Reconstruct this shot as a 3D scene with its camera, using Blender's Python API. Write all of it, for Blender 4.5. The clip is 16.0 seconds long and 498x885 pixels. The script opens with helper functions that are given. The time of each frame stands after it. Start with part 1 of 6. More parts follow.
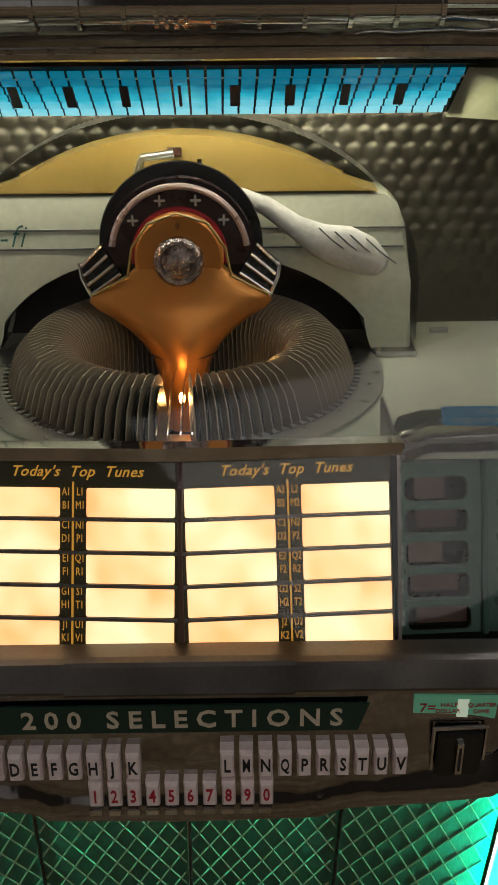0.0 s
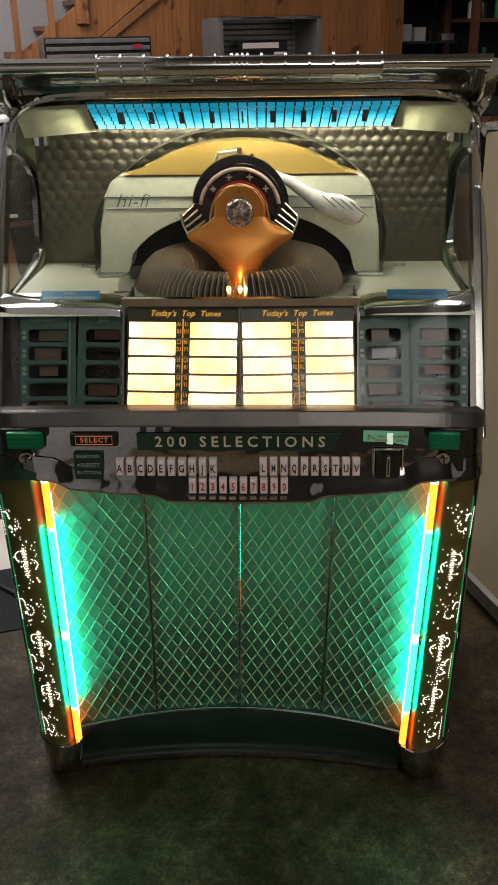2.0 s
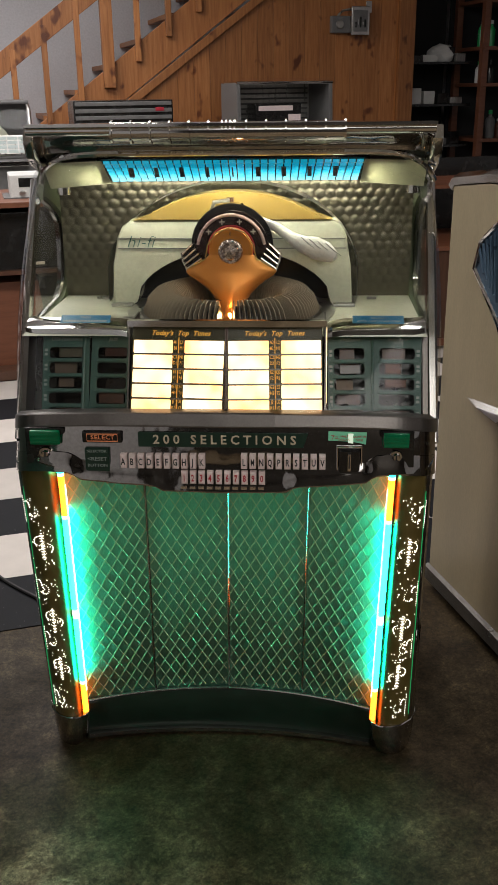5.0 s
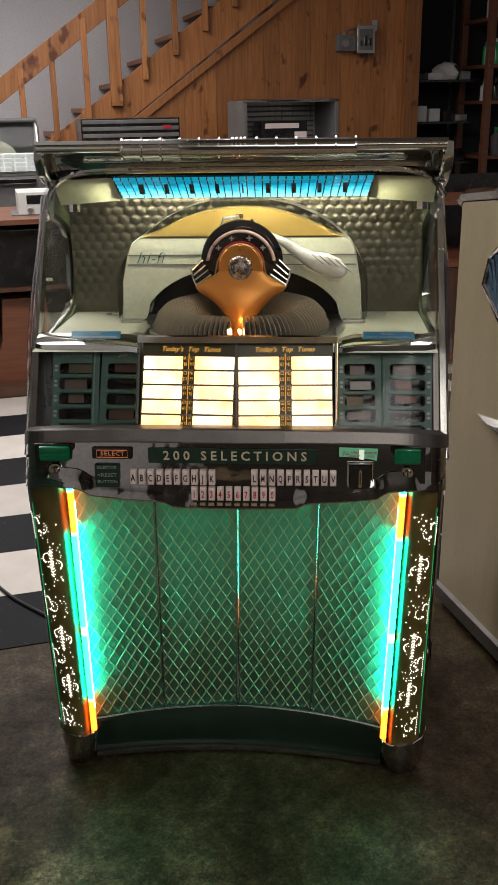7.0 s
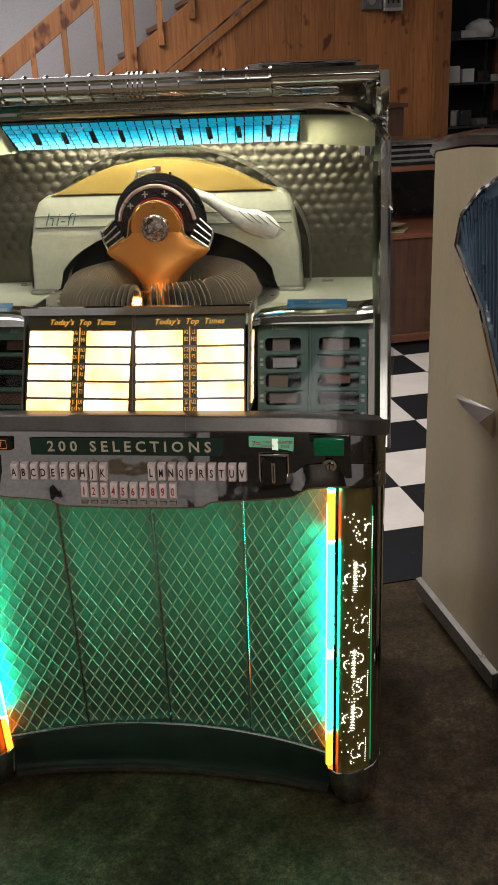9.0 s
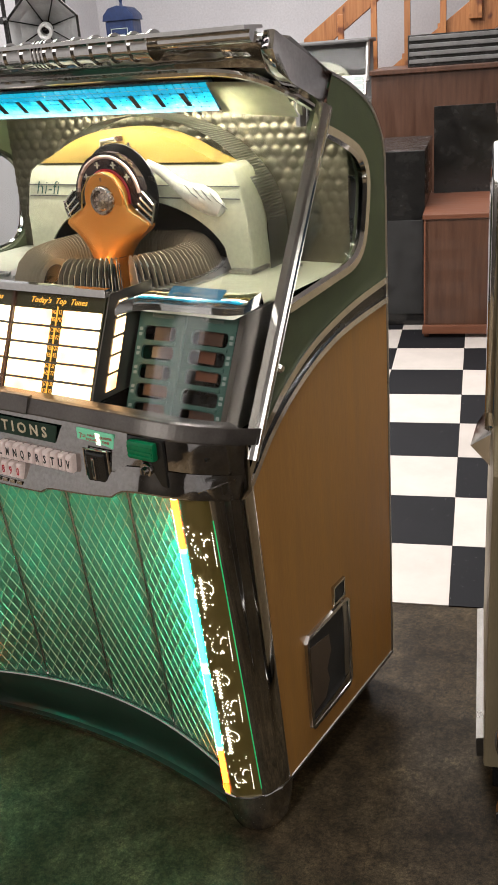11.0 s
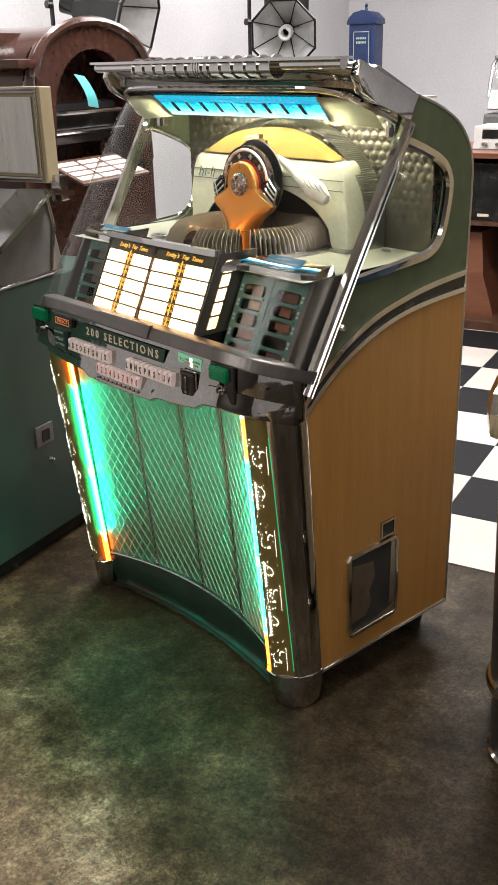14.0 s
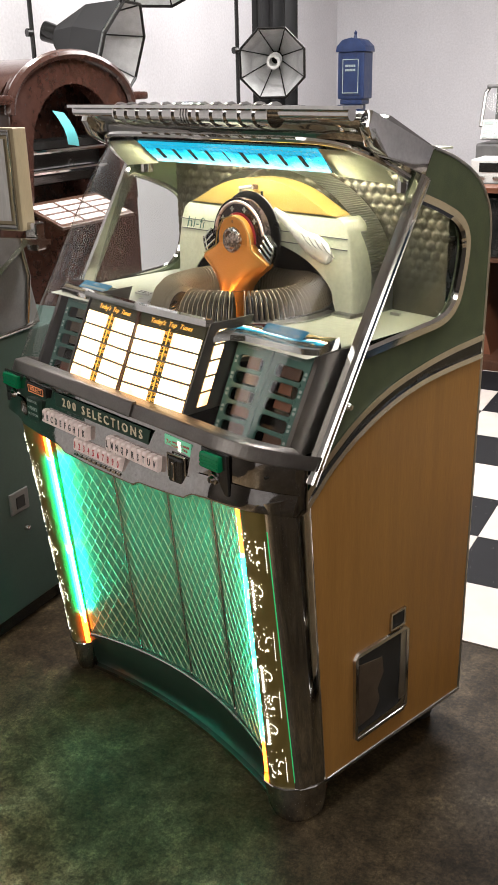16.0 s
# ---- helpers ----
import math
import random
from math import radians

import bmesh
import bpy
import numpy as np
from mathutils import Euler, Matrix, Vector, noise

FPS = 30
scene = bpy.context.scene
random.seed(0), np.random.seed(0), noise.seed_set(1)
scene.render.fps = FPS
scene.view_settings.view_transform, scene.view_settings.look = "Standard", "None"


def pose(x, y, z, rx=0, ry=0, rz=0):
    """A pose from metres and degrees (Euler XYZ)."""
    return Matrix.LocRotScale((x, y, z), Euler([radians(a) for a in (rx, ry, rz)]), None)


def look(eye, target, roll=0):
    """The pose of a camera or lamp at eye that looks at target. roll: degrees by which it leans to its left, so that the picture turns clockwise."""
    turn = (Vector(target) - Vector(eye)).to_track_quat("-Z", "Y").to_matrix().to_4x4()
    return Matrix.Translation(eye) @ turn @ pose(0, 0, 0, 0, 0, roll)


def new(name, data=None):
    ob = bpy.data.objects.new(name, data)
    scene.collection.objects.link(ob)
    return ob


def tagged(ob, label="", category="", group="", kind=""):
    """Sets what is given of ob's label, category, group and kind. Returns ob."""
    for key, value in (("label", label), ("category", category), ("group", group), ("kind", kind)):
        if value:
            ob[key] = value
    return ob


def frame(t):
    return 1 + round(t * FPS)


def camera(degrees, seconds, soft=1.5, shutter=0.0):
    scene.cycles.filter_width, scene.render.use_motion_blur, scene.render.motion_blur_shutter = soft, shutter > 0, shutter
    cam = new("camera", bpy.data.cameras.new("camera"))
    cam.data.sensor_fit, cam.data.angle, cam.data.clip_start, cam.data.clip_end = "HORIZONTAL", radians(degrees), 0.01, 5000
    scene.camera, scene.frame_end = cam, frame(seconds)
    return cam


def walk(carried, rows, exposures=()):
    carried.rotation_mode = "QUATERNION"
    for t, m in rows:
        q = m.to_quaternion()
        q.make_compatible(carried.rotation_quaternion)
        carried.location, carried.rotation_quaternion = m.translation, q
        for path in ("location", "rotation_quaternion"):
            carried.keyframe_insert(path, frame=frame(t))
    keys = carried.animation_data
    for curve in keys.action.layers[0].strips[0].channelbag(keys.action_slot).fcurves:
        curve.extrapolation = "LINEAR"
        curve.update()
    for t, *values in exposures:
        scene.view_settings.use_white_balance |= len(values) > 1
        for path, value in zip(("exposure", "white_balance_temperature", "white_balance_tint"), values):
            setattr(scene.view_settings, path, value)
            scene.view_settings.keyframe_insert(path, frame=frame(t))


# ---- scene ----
cam = camera(30.2, 16.0, soft=1.1)
PATH = [
    (0, (0.054, -0.907, 1.352), (0.067, 0.882, 0.458), -0.5),
    (0.5, (0.037, -1.06, 1.362), (0.044, 0.733, 0.476), -0.6),
    (1, (0.069, -1.266, 1.386), (0.058, 0.534, 0.514), -0.4),
    (1.5, (0.094, -1.458, 1.399), (0.029, 0.347, 0.539), -0.7),
    (2, (0.07, -1.633, 1.398), (-0.006, 0.188, 0.573), -0.9),
    (2.5, (0.068, -1.755, 1.401), (-0.008, 0.077, 0.601), -1.0),
    (3, (0.124, -1.831, 1.41), (0.05, 0.008, 0.626), -1.1),
    (3.5, (0.158, -1.887, 1.411), (0.071, -0.041, 0.647), -1.2),
    (4, (0.158, -1.905, 1.415), (0.054, -0.054, 0.666), -0.9),
    (6.5, (0.142, -1.916, 1.416), (0.004, -0.043, 0.728), -1.0),
    (7, (0.142, -1.908, 1.414), (0.007, -0.034, 0.727), -0.9),
    (7.5, (0.155, -1.903, 1.409), (0.02, -0.029, 0.722), -0.9),
    (8, (0.22, -1.9, 1.394), (0.073, -0.029, 0.704), -1.0),
    (8.5, (0.292, -1.812, 1.358), (0.103, 0.048, 0.648), -1.6),
    (9, (0.374, -1.646, 1.337), (0.122, 0.199, 0.608), -2.5),
    (9.2, (0.422, -1.604, 1.34), (0.098, 0.226, 0.601), -3.5),
    (11.3, (1.257, -1.209, 1.317), (0.104, 0.23, 0.541), -2.9),
    (11.5, (1.338, -1.202, 1.323), (0.113, 0.177, 0.55), -1.7),
    (12, (1.432, -1.218, 1.33), (0.105, 0.059, 0.551), -1.6),
    (12.5, (1.428, -1.255, 1.326), (0.078, -0.014, 0.529), -1.9),
    (13, (1.491, -1.316, 1.336), (0.115, -0.099, 0.546), -1.6),
    (13.5, (1.56, -1.357, 1.345), (0.177, -0.138, 0.568), -1.3),
    (14, (1.588, -1.371, 1.345), (0.2, -0.149, 0.584), -1.5),
    (14.5, (1.587, -1.36, 1.343), (0.206, -0.125, 0.59), -1.3),
    (15, (1.581, -1.34, 1.343), (0.196, -0.1, 0.605), -1.3),
    (15.5, (1.515, -1.291, 1.377), (0.122, -0.053, 0.652), -1.4),
    (16, (1.401, -1.224, 1.387), (0.023, 0.031, 0.663), -1.3),
]
walk(cam, [(t, look(eye, target, roll)) for t, eye, target, roll in PATH], [(0, -1.0), (0.5, -0.9), (1, -0.8), (1.5, -0.5), (2, -0.23), (3, -0.1), (9, 0.0), (11.3, 0.78), (16, 0.85)])
# ---------------------------------------------------------------- world and large lights
ROOM = pose(0, 0, 0, 0, 0, 19.4)          # the room's axes: x along the back wall, y away from the door side

world = bpy.data.worlds.new("world")
scene.world = world
world.use_nodes = True
world.node_tree.nodes["Background"].inputs[0].default_value = (0.55, 0.6, 0.65, 1)
world.node_tree.nodes["Background"].inputs[1].default_value = 0.02


def area_lamp(name, m, sx, sy, watts, colour):
    data = bpy.data.lights.new(name, "AREA")
    data.shape, data.size, data.size_y, data.energy, data.color = "RECTANGLE", sx, sy, watts, colour
    ob = new(name, data)
    ob.matrix_world = m
    return ob


# added fill for the far walls; no fixture is known there
area_lamp("ceiling_light_back", ROOM @ pose(-0.7, 4.0, 2.92, 0, 0, 0), 2.2, 2.4, 98, (1, 0.96, 0.95))
area_lamp("ceiling_light_middle", pose(-0.6, 0.78, 2.92, 0, 0, 2), 3.4, 0.3, 112, (1, 0.97, 0.94))
# added broad fill for the keys and wood side, without a known fixture
area_lamp("ceiling_light_front", pose(1.9, -3.4, 2.92, 0, 0, 20), 4.0, 2.8, 105, (1, 0.96, 0.91))

# ---------------------------------------------------------------- materials
def material(name):
    m = bpy.data.materials.new(name)
    m.use_nodes = True
    nt = m.node_tree
    return m, nt, nt.nodes["Principled BSDF"]


def noise_node(nt, scale, detail=4.0, stretch=(1, 1, 1), rough=0.6):
    tc = nt.nodes.new("ShaderNodeTexCoord")
    mp = nt.nodes.new("ShaderNodeMapping")
    mp.inputs["Scale"].default_value = stretch
    nz = nt.nodes.new("ShaderNodeTexNoise")
    nz.inputs["Scale"].default_value = scale
    nz.inputs["Detail"].default_value = detail
    nz.inputs["Roughness"].default_value = rough
    nt.links.new(tc.outputs["Object"], mp.inputs["Vector"])
    nt.links.new(mp.outputs["Vector"], nz.inputs["Vector"])
    return nz


def ramp(nt, src, stops):
    r = nt.nodes.new("ShaderNodeValToRGB")
    els = r.color_ramp.elements
    while len(els) < len(stops):
        els.new(0.5)
    for e, (p, c) in zip(els, stops):
        e.position, e.color = p, (*c, 1)
    nt.links.new(src, r.inputs["Fac"])
    return r


def mixed(nt, a, b, kind="MULTIPLY", fac=1.0):
    mx = nt.nodes.new("ShaderNodeMix")
    mx.data_type, mx.blend_type = "RGBA", kind
    mx.inputs["Factor"].default_value = fac
    nt.links.new(a, mx.inputs["A"])
    nt.links.new(b, mx.inputs["B"])
    return mx.outputs["Result"]


def bump(nt, bsdf, src, strength=0.2, distance=0.002):
    b = nt.nodes.new("ShaderNodeBump")
    b.inputs["Strength"].default_value = strength
    b.inputs["Distance"].default_value = distance
    nt.links.new(src, b.inputs["Height"])
    nt.links.new(b.outputs["Normal"], bsdf.inputs["Normal"])


def surface(name, dark, light, rough=(0.35, 0.55), metal=0.0, scale=30, fine=220, stretch=(1, 1, 1), relief=0.1, depth=0.0008, coat=0.0):
    """A surface with variation at two scales: large stains and fine grain, in colour, gloss and relief."""
    m, nt, b = material(name)
    big, small = noise_node(nt, scale, 5, stretch), noise_node(nt, fine, 3, stretch)
    c1 = ramp(nt, big.outputs["Fac"], [(0.3, dark), (0.7, light)])
    c2 = ramp(nt, small.outputs["Fac"], [(0.3, (0.86, 0.86, 0.86)), (0.7, (1.0, 1.0, 1.0))])
    nt.links.new(mixed(nt, c1.outputs["Color"], c2.outputs["Color"]), b.inputs["Base Color"])
    r = ramp(nt, big.outputs["Fac"], [(0.3, (rough[0],) * 3), (0.7, (rough[1],) * 3)])
    nt.links.new(r.outputs["Color"], b.inputs["Roughness"])
    b.inputs["Metallic"].default_value = metal
    b.inputs["Coat Weight"].default_value = coat
    if relief:
        bump(nt, b, small.outputs["Fac"], relief, depth)
    return m


def glow(name, colour, strength):
    m, nt, b = material(name)
    b.inputs["Base Color"].default_value = (*colour, 1)
    b.inputs["Emission Color"].default_value = (*colour, 1)
    b.inputs["Emission Strength"].default_value = strength
    return m


CHROME = surface("chrome", (0.68, 0.67, 0.66), (0.78, 0.77, 0.76), (0.04, 0.1), 1.0, 14, 160, relief=0.0)
CHROME_WORN = surface("worn_chrome", (0.5, 0.48, 0.46), (0.62, 0.6, 0.58), (0.1, 0.2), 1.0, 22, 260, relief=0.0)


def fascia_chrome():
    """Dark, slightly wavy plated metal."""
    m, nt, b = material("dark_wavy_chrome")
    wave, fine = noise_node(nt, 20, 1.5), noise_node(nt, 160, 3)
    c = ramp(nt, fine.outputs["Fac"], [(0.3, (0.36, 0.345, 0.335)), (0.7, (0.45, 0.435, 0.425))])
    nt.links.new(c.outputs["Color"], b.inputs["Base Color"])
    b.inputs["Metallic"].default_value, b.inputs["Roughness"].default_value = 1.0, 0.07
    bump(nt, b, wave.outputs["Fac"], 0.28, 0.006)
    return m


FASCIA = fascia_chrome()
TRIM = surface("satin_chrome", (0.8, 0.79, 0.78), (0.9, 0.89, 0.88), (0.16, 0.26), 1.0, 14, 160, relief=0.0)
COLUMN = surface("dark_perforated_metal", (0.16, 0.15, 0.14), (0.22, 0.21, 0.19), (0.25, 0.38), 0.9, 14, 420, relief=0.35, depth=0.002)
STEEL = surface("brushed_steel", (0.45, 0.44, 0.42), (0.6, 0.58, 0.55), (0.25, 0.4), 1.0, 40, 300, (1, 1, 0.1), relief=0.1)
GOLD = surface("copper_gold_paint", (0.76, 0.29, 0.058), (0.84, 0.35, 0.08), (0.3, 0.4), 0.6, 20, 300, relief=0.03)
CREAM = surface("cream_enamel", (0.52, 0.53, 0.4), (0.62, 0.63, 0.5), (0.3, 0.45), 0, 8, 120, relief=0.04, coat=0.2)
YELLOW = surface("mustard_enamel", (0.36, 0.24, 0.06), (0.44, 0.31, 0.09), (0.3, 0.45), 0, 8, 120, relief=0.04, coat=0.2)
BLACK = surface("black_lacquer", (0.008, 0.008, 0.008), (0.02, 0.019, 0.018), (0.12, 0.3), 0, 12, 200, relief=0.04)
RUBBER = surface("black_rubber", (0.01, 0.01, 0.01), (0.03, 0.03, 0.03), (0.5, 0.8), 0, 12, 200, relief=0.1)
VINYL = surface("record_vinyl", (0.006, 0.006, 0.006), (0.014, 0.013, 0.013), (0.25, 0.4), 0, 30, 400, relief=0.05)
OLIVE = surface("olive_vinyl_cloth", (0.06, 0.078, 0.036), (0.1, 0.122, 0.06), (0.6, 0.8), 0, 30, 420, relief=0.5, depth=0.0012)
WOOD_SIDE = surface("blonde_veneer", (0.33, 0.155, 0.036), (0.42, 0.21, 0.055), (0.32, 0.5), 0, 5, 60, (7, 7, 0.5), relief=0.05)
GREEN_PLATE = surface("green_panel", (0.007, 0.03, 0.02), (0.012, 0.045, 0.03), (0.3, 0.45), 0, 20, 260, relief=0.05)
# olive brown, with the strips' warm backlight glow painted in
TITLE_BACK = surface("olive_title_board", (0.035, 0.034, 0.012), (0.055, 0.05, 0.02), (0.3, 0.45), 0, 20, 260, relief=0.05)
GREEN_PAGE = surface("green_page_plastic", (0.038, 0.105, 0.088), (0.062, 0.145, 0.12), (0.35, 0.5), 0, 20, 260, relief=0.05)
GREEN_BUTTON = surface("green_plastic", (0.0, 0.14, 0.05), (0.0, 0.2, 0.08), (0.15, 0.3), 0, 20, 260, relief=0.02)
BRONZE_FLAP = surface("dull_brown_metal", (0.09, 0.065, 0.045), (0.15, 0.11, 0.08), (0.3, 0.5), 0.3, 30, 260, relief=0.05)
PLINTH = surface("dark_green_plinth", (0.006, 0.014, 0.009), (0.011, 0.023, 0.015), (0.3, 0.5), 0, 15, 200, relief=0.06)


def grille_sheet():
    """Polished sheet with a fine upright grain, which draws reflections out sideways."""
    m, nt, b = material("green_grained_sheet")
    big, grain = noise_node(nt, 40, 4), noise_node(nt, 1, 2, (900, 900, 4))
    c = ramp(nt, big.outputs["Fac"], [(0.3, (0.42, 0.76, 0.62)), (0.7, (0.5, 0.86, 0.72))])
    g = ramp(nt, grain.outputs["Fac"], [(0.3, (0.8, 0.8, 0.8)), (0.7, (1.0, 1.0, 1.0))])
    nt.links.new(mixed(nt, c.outputs["Color"], g.outputs["Color"]), b.inputs["Base Color"])
    b.inputs["Metallic"].default_value, b.inputs["Roughness"].default_value = 1.0, 0.84
    b.inputs["Anisotropic"].default_value = 1.0
    along = nt.nodes.new("ShaderNodeCombineXYZ")
    along.inputs["X"].default_value = 1.0
    nt.links.new(along.outputs[0], b.inputs["Tangent"])
    return m


GRILLE_BACK = grille_sheet()
GRILLE_WIRE = surface("grille_mesh_metal", (0.5, 0.62, 0.42), (0.62, 0.74, 0.52), (0.3, 0.4), 0.5, 60, 500, relief=0.0)
DIMPLE = surface("dimpled_bronze_sheet", (0.11, 0.1, 0.072), (0.15, 0.138, 0.1), (0.32, 0.44), 0.75, 14, 200, relief=0.05)
SLATE = surface("grey_strip_metal", (0.17, 0.155, 0.145), (0.225, 0.208, 0.196), (0.3, 0.42), 0.95, 18, 260, relief=0.05)
HUB = surface("engraved_hub_metal", (0.22, 0.16, 0.14), (0.66, 0.56, 0.5), (0.2, 0.32), 0.9, 130, 240, relief=0.8, depth=0.003)
PINK_CHROME = surface("pinkish_satin_metal", (0.7, 0.5, 0.44), (0.84, 0.64, 0.58), (0.25, 0.35), 0.5, 40, 300, relief=0.02)
DIAL = surface("dark_mauve_enamel", (0.02, 0.012, 0.014), (0.035, 0.021, 0.024), (0.2, 0.35), 0, 20, 200, relief=0.03)
FAN = surface("tan_divider", (0.42, 0.35, 0.25), (0.52, 0.44, 0.33), (0.35, 0.55), 0.3, 40, 300, relief=0.05)
ARM = surface("ivory_plastic", (0.6, 0.58, 0.52), (0.7, 0.69, 0.63), (0.2, 0.35), 0, 15, 200, relief=0.02)
KEY = surface("pink_ivory_key", (0.86, 0.71, 0.69), (0.92, 0.78, 0.76), (0.25, 0.4), 0, 60, 300, relief=0.02)
BLUE_LABEL = surface("blue_label", (0.02, 0.16, 0.3), (0.03, 0.22, 0.38), (0.3, 0.4), 0, 60, 300, relief=0.02)
INK = surface("black_ink", (0.01, 0.01, 0.012), (0.02, 0.02, 0.022), (0.4, 0.5), 0, 60, 300, relief=0)
RED_INK = surface("red_ink", (0.4, 0.015, 0.03), (0.5, 0.02, 0.04), (0.4, 0.5), 0, 60, 300, relief=0)
GOLD_INK = glow("backlit_gold_lettering", (0.85, 0.42, 0.06), 0.7)
PALE_INK = surface("cream_lettering", (0.62, 0.52, 0.38), (0.7, 0.6, 0.45), (0.4, 0.5), 0, 60, 300, relief=0)
GREY_INK = surface("grey_lettering", (0.3, 0.36, 0.34), (0.38, 0.44, 0.42), (0.4, 0.5), 0, 60, 300, relief=0)
TEAL_INK = surface("teal_script", (0.02, 0.09, 0.08), (0.03, 0.12, 0.1), (0.4, 0.5), 0, 60, 300, relief=0)
WHITE_WALL = surface("white_wall_paint", (0.62, 0.61, 0.63), (0.7, 0.69, 0.71), (0.7, 0.85), 0, 1.2, 60, relief=0.08)

CEILING = surface("white_ceiling_paint", (0.72, 0.71, 0.7), (0.8, 0.79, 0.78), (0.7, 0.85), 0, 1.2, 60, relief=0.08)
DIM_WALL = surface("unseen_dim_wall_paint", (0.035, 0.028, 0.022), (0.05, 0.042, 0.034), (0.6, 0.8), 0, 1.2, 60, relief=0.08)
# tube light piped to the plastic's edge, put in as emission
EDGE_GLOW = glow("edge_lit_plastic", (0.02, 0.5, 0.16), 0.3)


def glass_material(name, tint, rough=0.02, face=0.028):
    m, nt, b = material(name)
    nt.nodes.remove(b)
    out = nt.nodes["Material Output"]
    clear, gloss, mix, lw, pw, ma = (nt.nodes.new("ShaderNode" + k) for k in ("BsdfTransparent", "BsdfGlossy", "MixShader", "LayerWeight", "Math", "Math"))
    clear.inputs["Color"].default_value = (*tint, 1)
    gloss.inputs["Roughness"].default_value = rough
    pw.operation, ma.operation = "POWER", "MULTIPLY_ADD"
    pw.inputs[1].default_value = 5.0
    ma.inputs[1].default_value, ma.inputs[2].default_value = 0.9, face
    nt.links.new(lw.outputs["Facing"], pw.inputs[0])
    nt.links.new(pw.outputs[0], ma.inputs[0])
    nt.links.new(ma.outputs[0], mix.inputs[0])
    nt.links.new(clear.outputs[0], mix.inputs[1])
    nt.links.new(gloss.outputs[0], mix.inputs[2])
    nt.links.new(mix.outputs[0], out.inputs["Surface"])
    return m


GLASS = glass_material("clear_glass", (0.96, 0.97, 0.96))
RIBBED = glass_material("ribbed_clear_plastic", (0.74, 0.77, 0.76), 0.35, 0.34)


def backlit_title():
    m, nt, b = material("backlit_title_paper")
    nz = noise_node(nt, 12, 2)
    c = ramp(nt, nz.outputs["Fac"], [(0.34, (1.0, 0.4, 0.12)), (0.47, (1.0, 0.6, 0.27)), (0.62, (1.0, 0.78, 0.46))])
    nt.links.new(c.outputs["Color"], b.inputs["Emission Color"])
    b.inputs["Base Color"].default_value = (0.7, 0.62, 0.45, 1)
    b.inputs["Emission Strength"].default_value = 2.6
    return m


TITLE = backlit_title()


def tube_material(name, strength, end):
    """A lit tube behind coloured sleeves: orange at its ends and in a narrow band, teal between."""
    m, nt, b = material(name)
    tc = nt.nodes.new("ShaderNodeTexCoord")
    sep = nt.nodes.new("ShaderNodeSeparateXYZ")
    nt.links.new(tc.outputs["Generated"], sep.inputs[0])
    teal, amber = (0.004, 0.9, 0.56), (0.24, 0.03, 0.0012)
    c = ramp(nt, sep.outputs["Z"], [(0.0, amber), (end, amber), (end + 0.012, teal), (0.41, teal), (0.43, (0.12, 0.06, 0.015)), (0.45, teal), (0.93 - end, teal), (0.942 - end, amber), (0.955, amber), (0.965, teal)])
    nt.links.new(c.outputs["Color"], b.inputs["Emission Color"])
    b.inputs["Base Color"].default_value = (0.3, 0.3, 0.3, 1)
    b.inputs["Emission Strength"].default_value = strength
    return m


TUBE = tube_material("coloured_light_tube", 34.0, 0.13)
TUBE_GLARE = glow("bare_white_tube", (1.0, 0.97, 0.9), 3.5)


def sign_tile_material():
    m, nt, b = material("backlit_blue_tile")
    nz = noise_node(nt, 30, 3)
    tc, sep, add = (nt.nodes.new("ShaderNode" + k) for k in ("TexCoord", "SeparateXYZ", "Math"))
    nt.links.new(tc.outputs["Generated"], sep.inputs[0])
    add.operation = "MULTIPLY_ADD"
    add.inputs[1].default_value = 0.7
    nt.links.new(nz.outputs["Fac"], add.inputs[0])
    nt.links.new(sep.outputs["Y"], add.inputs[2])
    c = ramp(nt, add.outputs[0], [(0.35, (0.34, 0.86, 0.95)), (0.75, (0.03, 0.5, 0.66)), (1.0, (0.002, 0.22, 0.33)), (1.3, (0.001, 0.16, 0.25))])
    nt.links.new(c.outputs["Color"], b.inputs["Emission Color"])
    b.inputs["Base Color"].default_value = (0.02, 0.2, 0.4, 1)
    b.inputs["Emission Strength"].default_value = 1.7
    b.inputs["Roughness"].default_value = 0.2
    return m


SIGN = sign_tile_material()


def amber_plastic():
    m, nt, b = material("amber_pilaster_plastic")
    nz = noise_node(nt, 12, 3)
    c = ramp(nt, nz.outputs["Fac"], [(0.3, (0.1, 0.075, 0.02)), (0.7, (0.15, 0.11, 0.035))])
    nt.links.new(c.outputs["Color"], b.inputs["Base Color"])
    b.inputs["Roughness"].default_value = 0.3
    return m


AMBER = amber_plastic()
# emission paints in the tube light that the engraving catches
SPARK = glow("engraving_painted_sparkle", (1.0, 0.93, 0.75), 2.6)


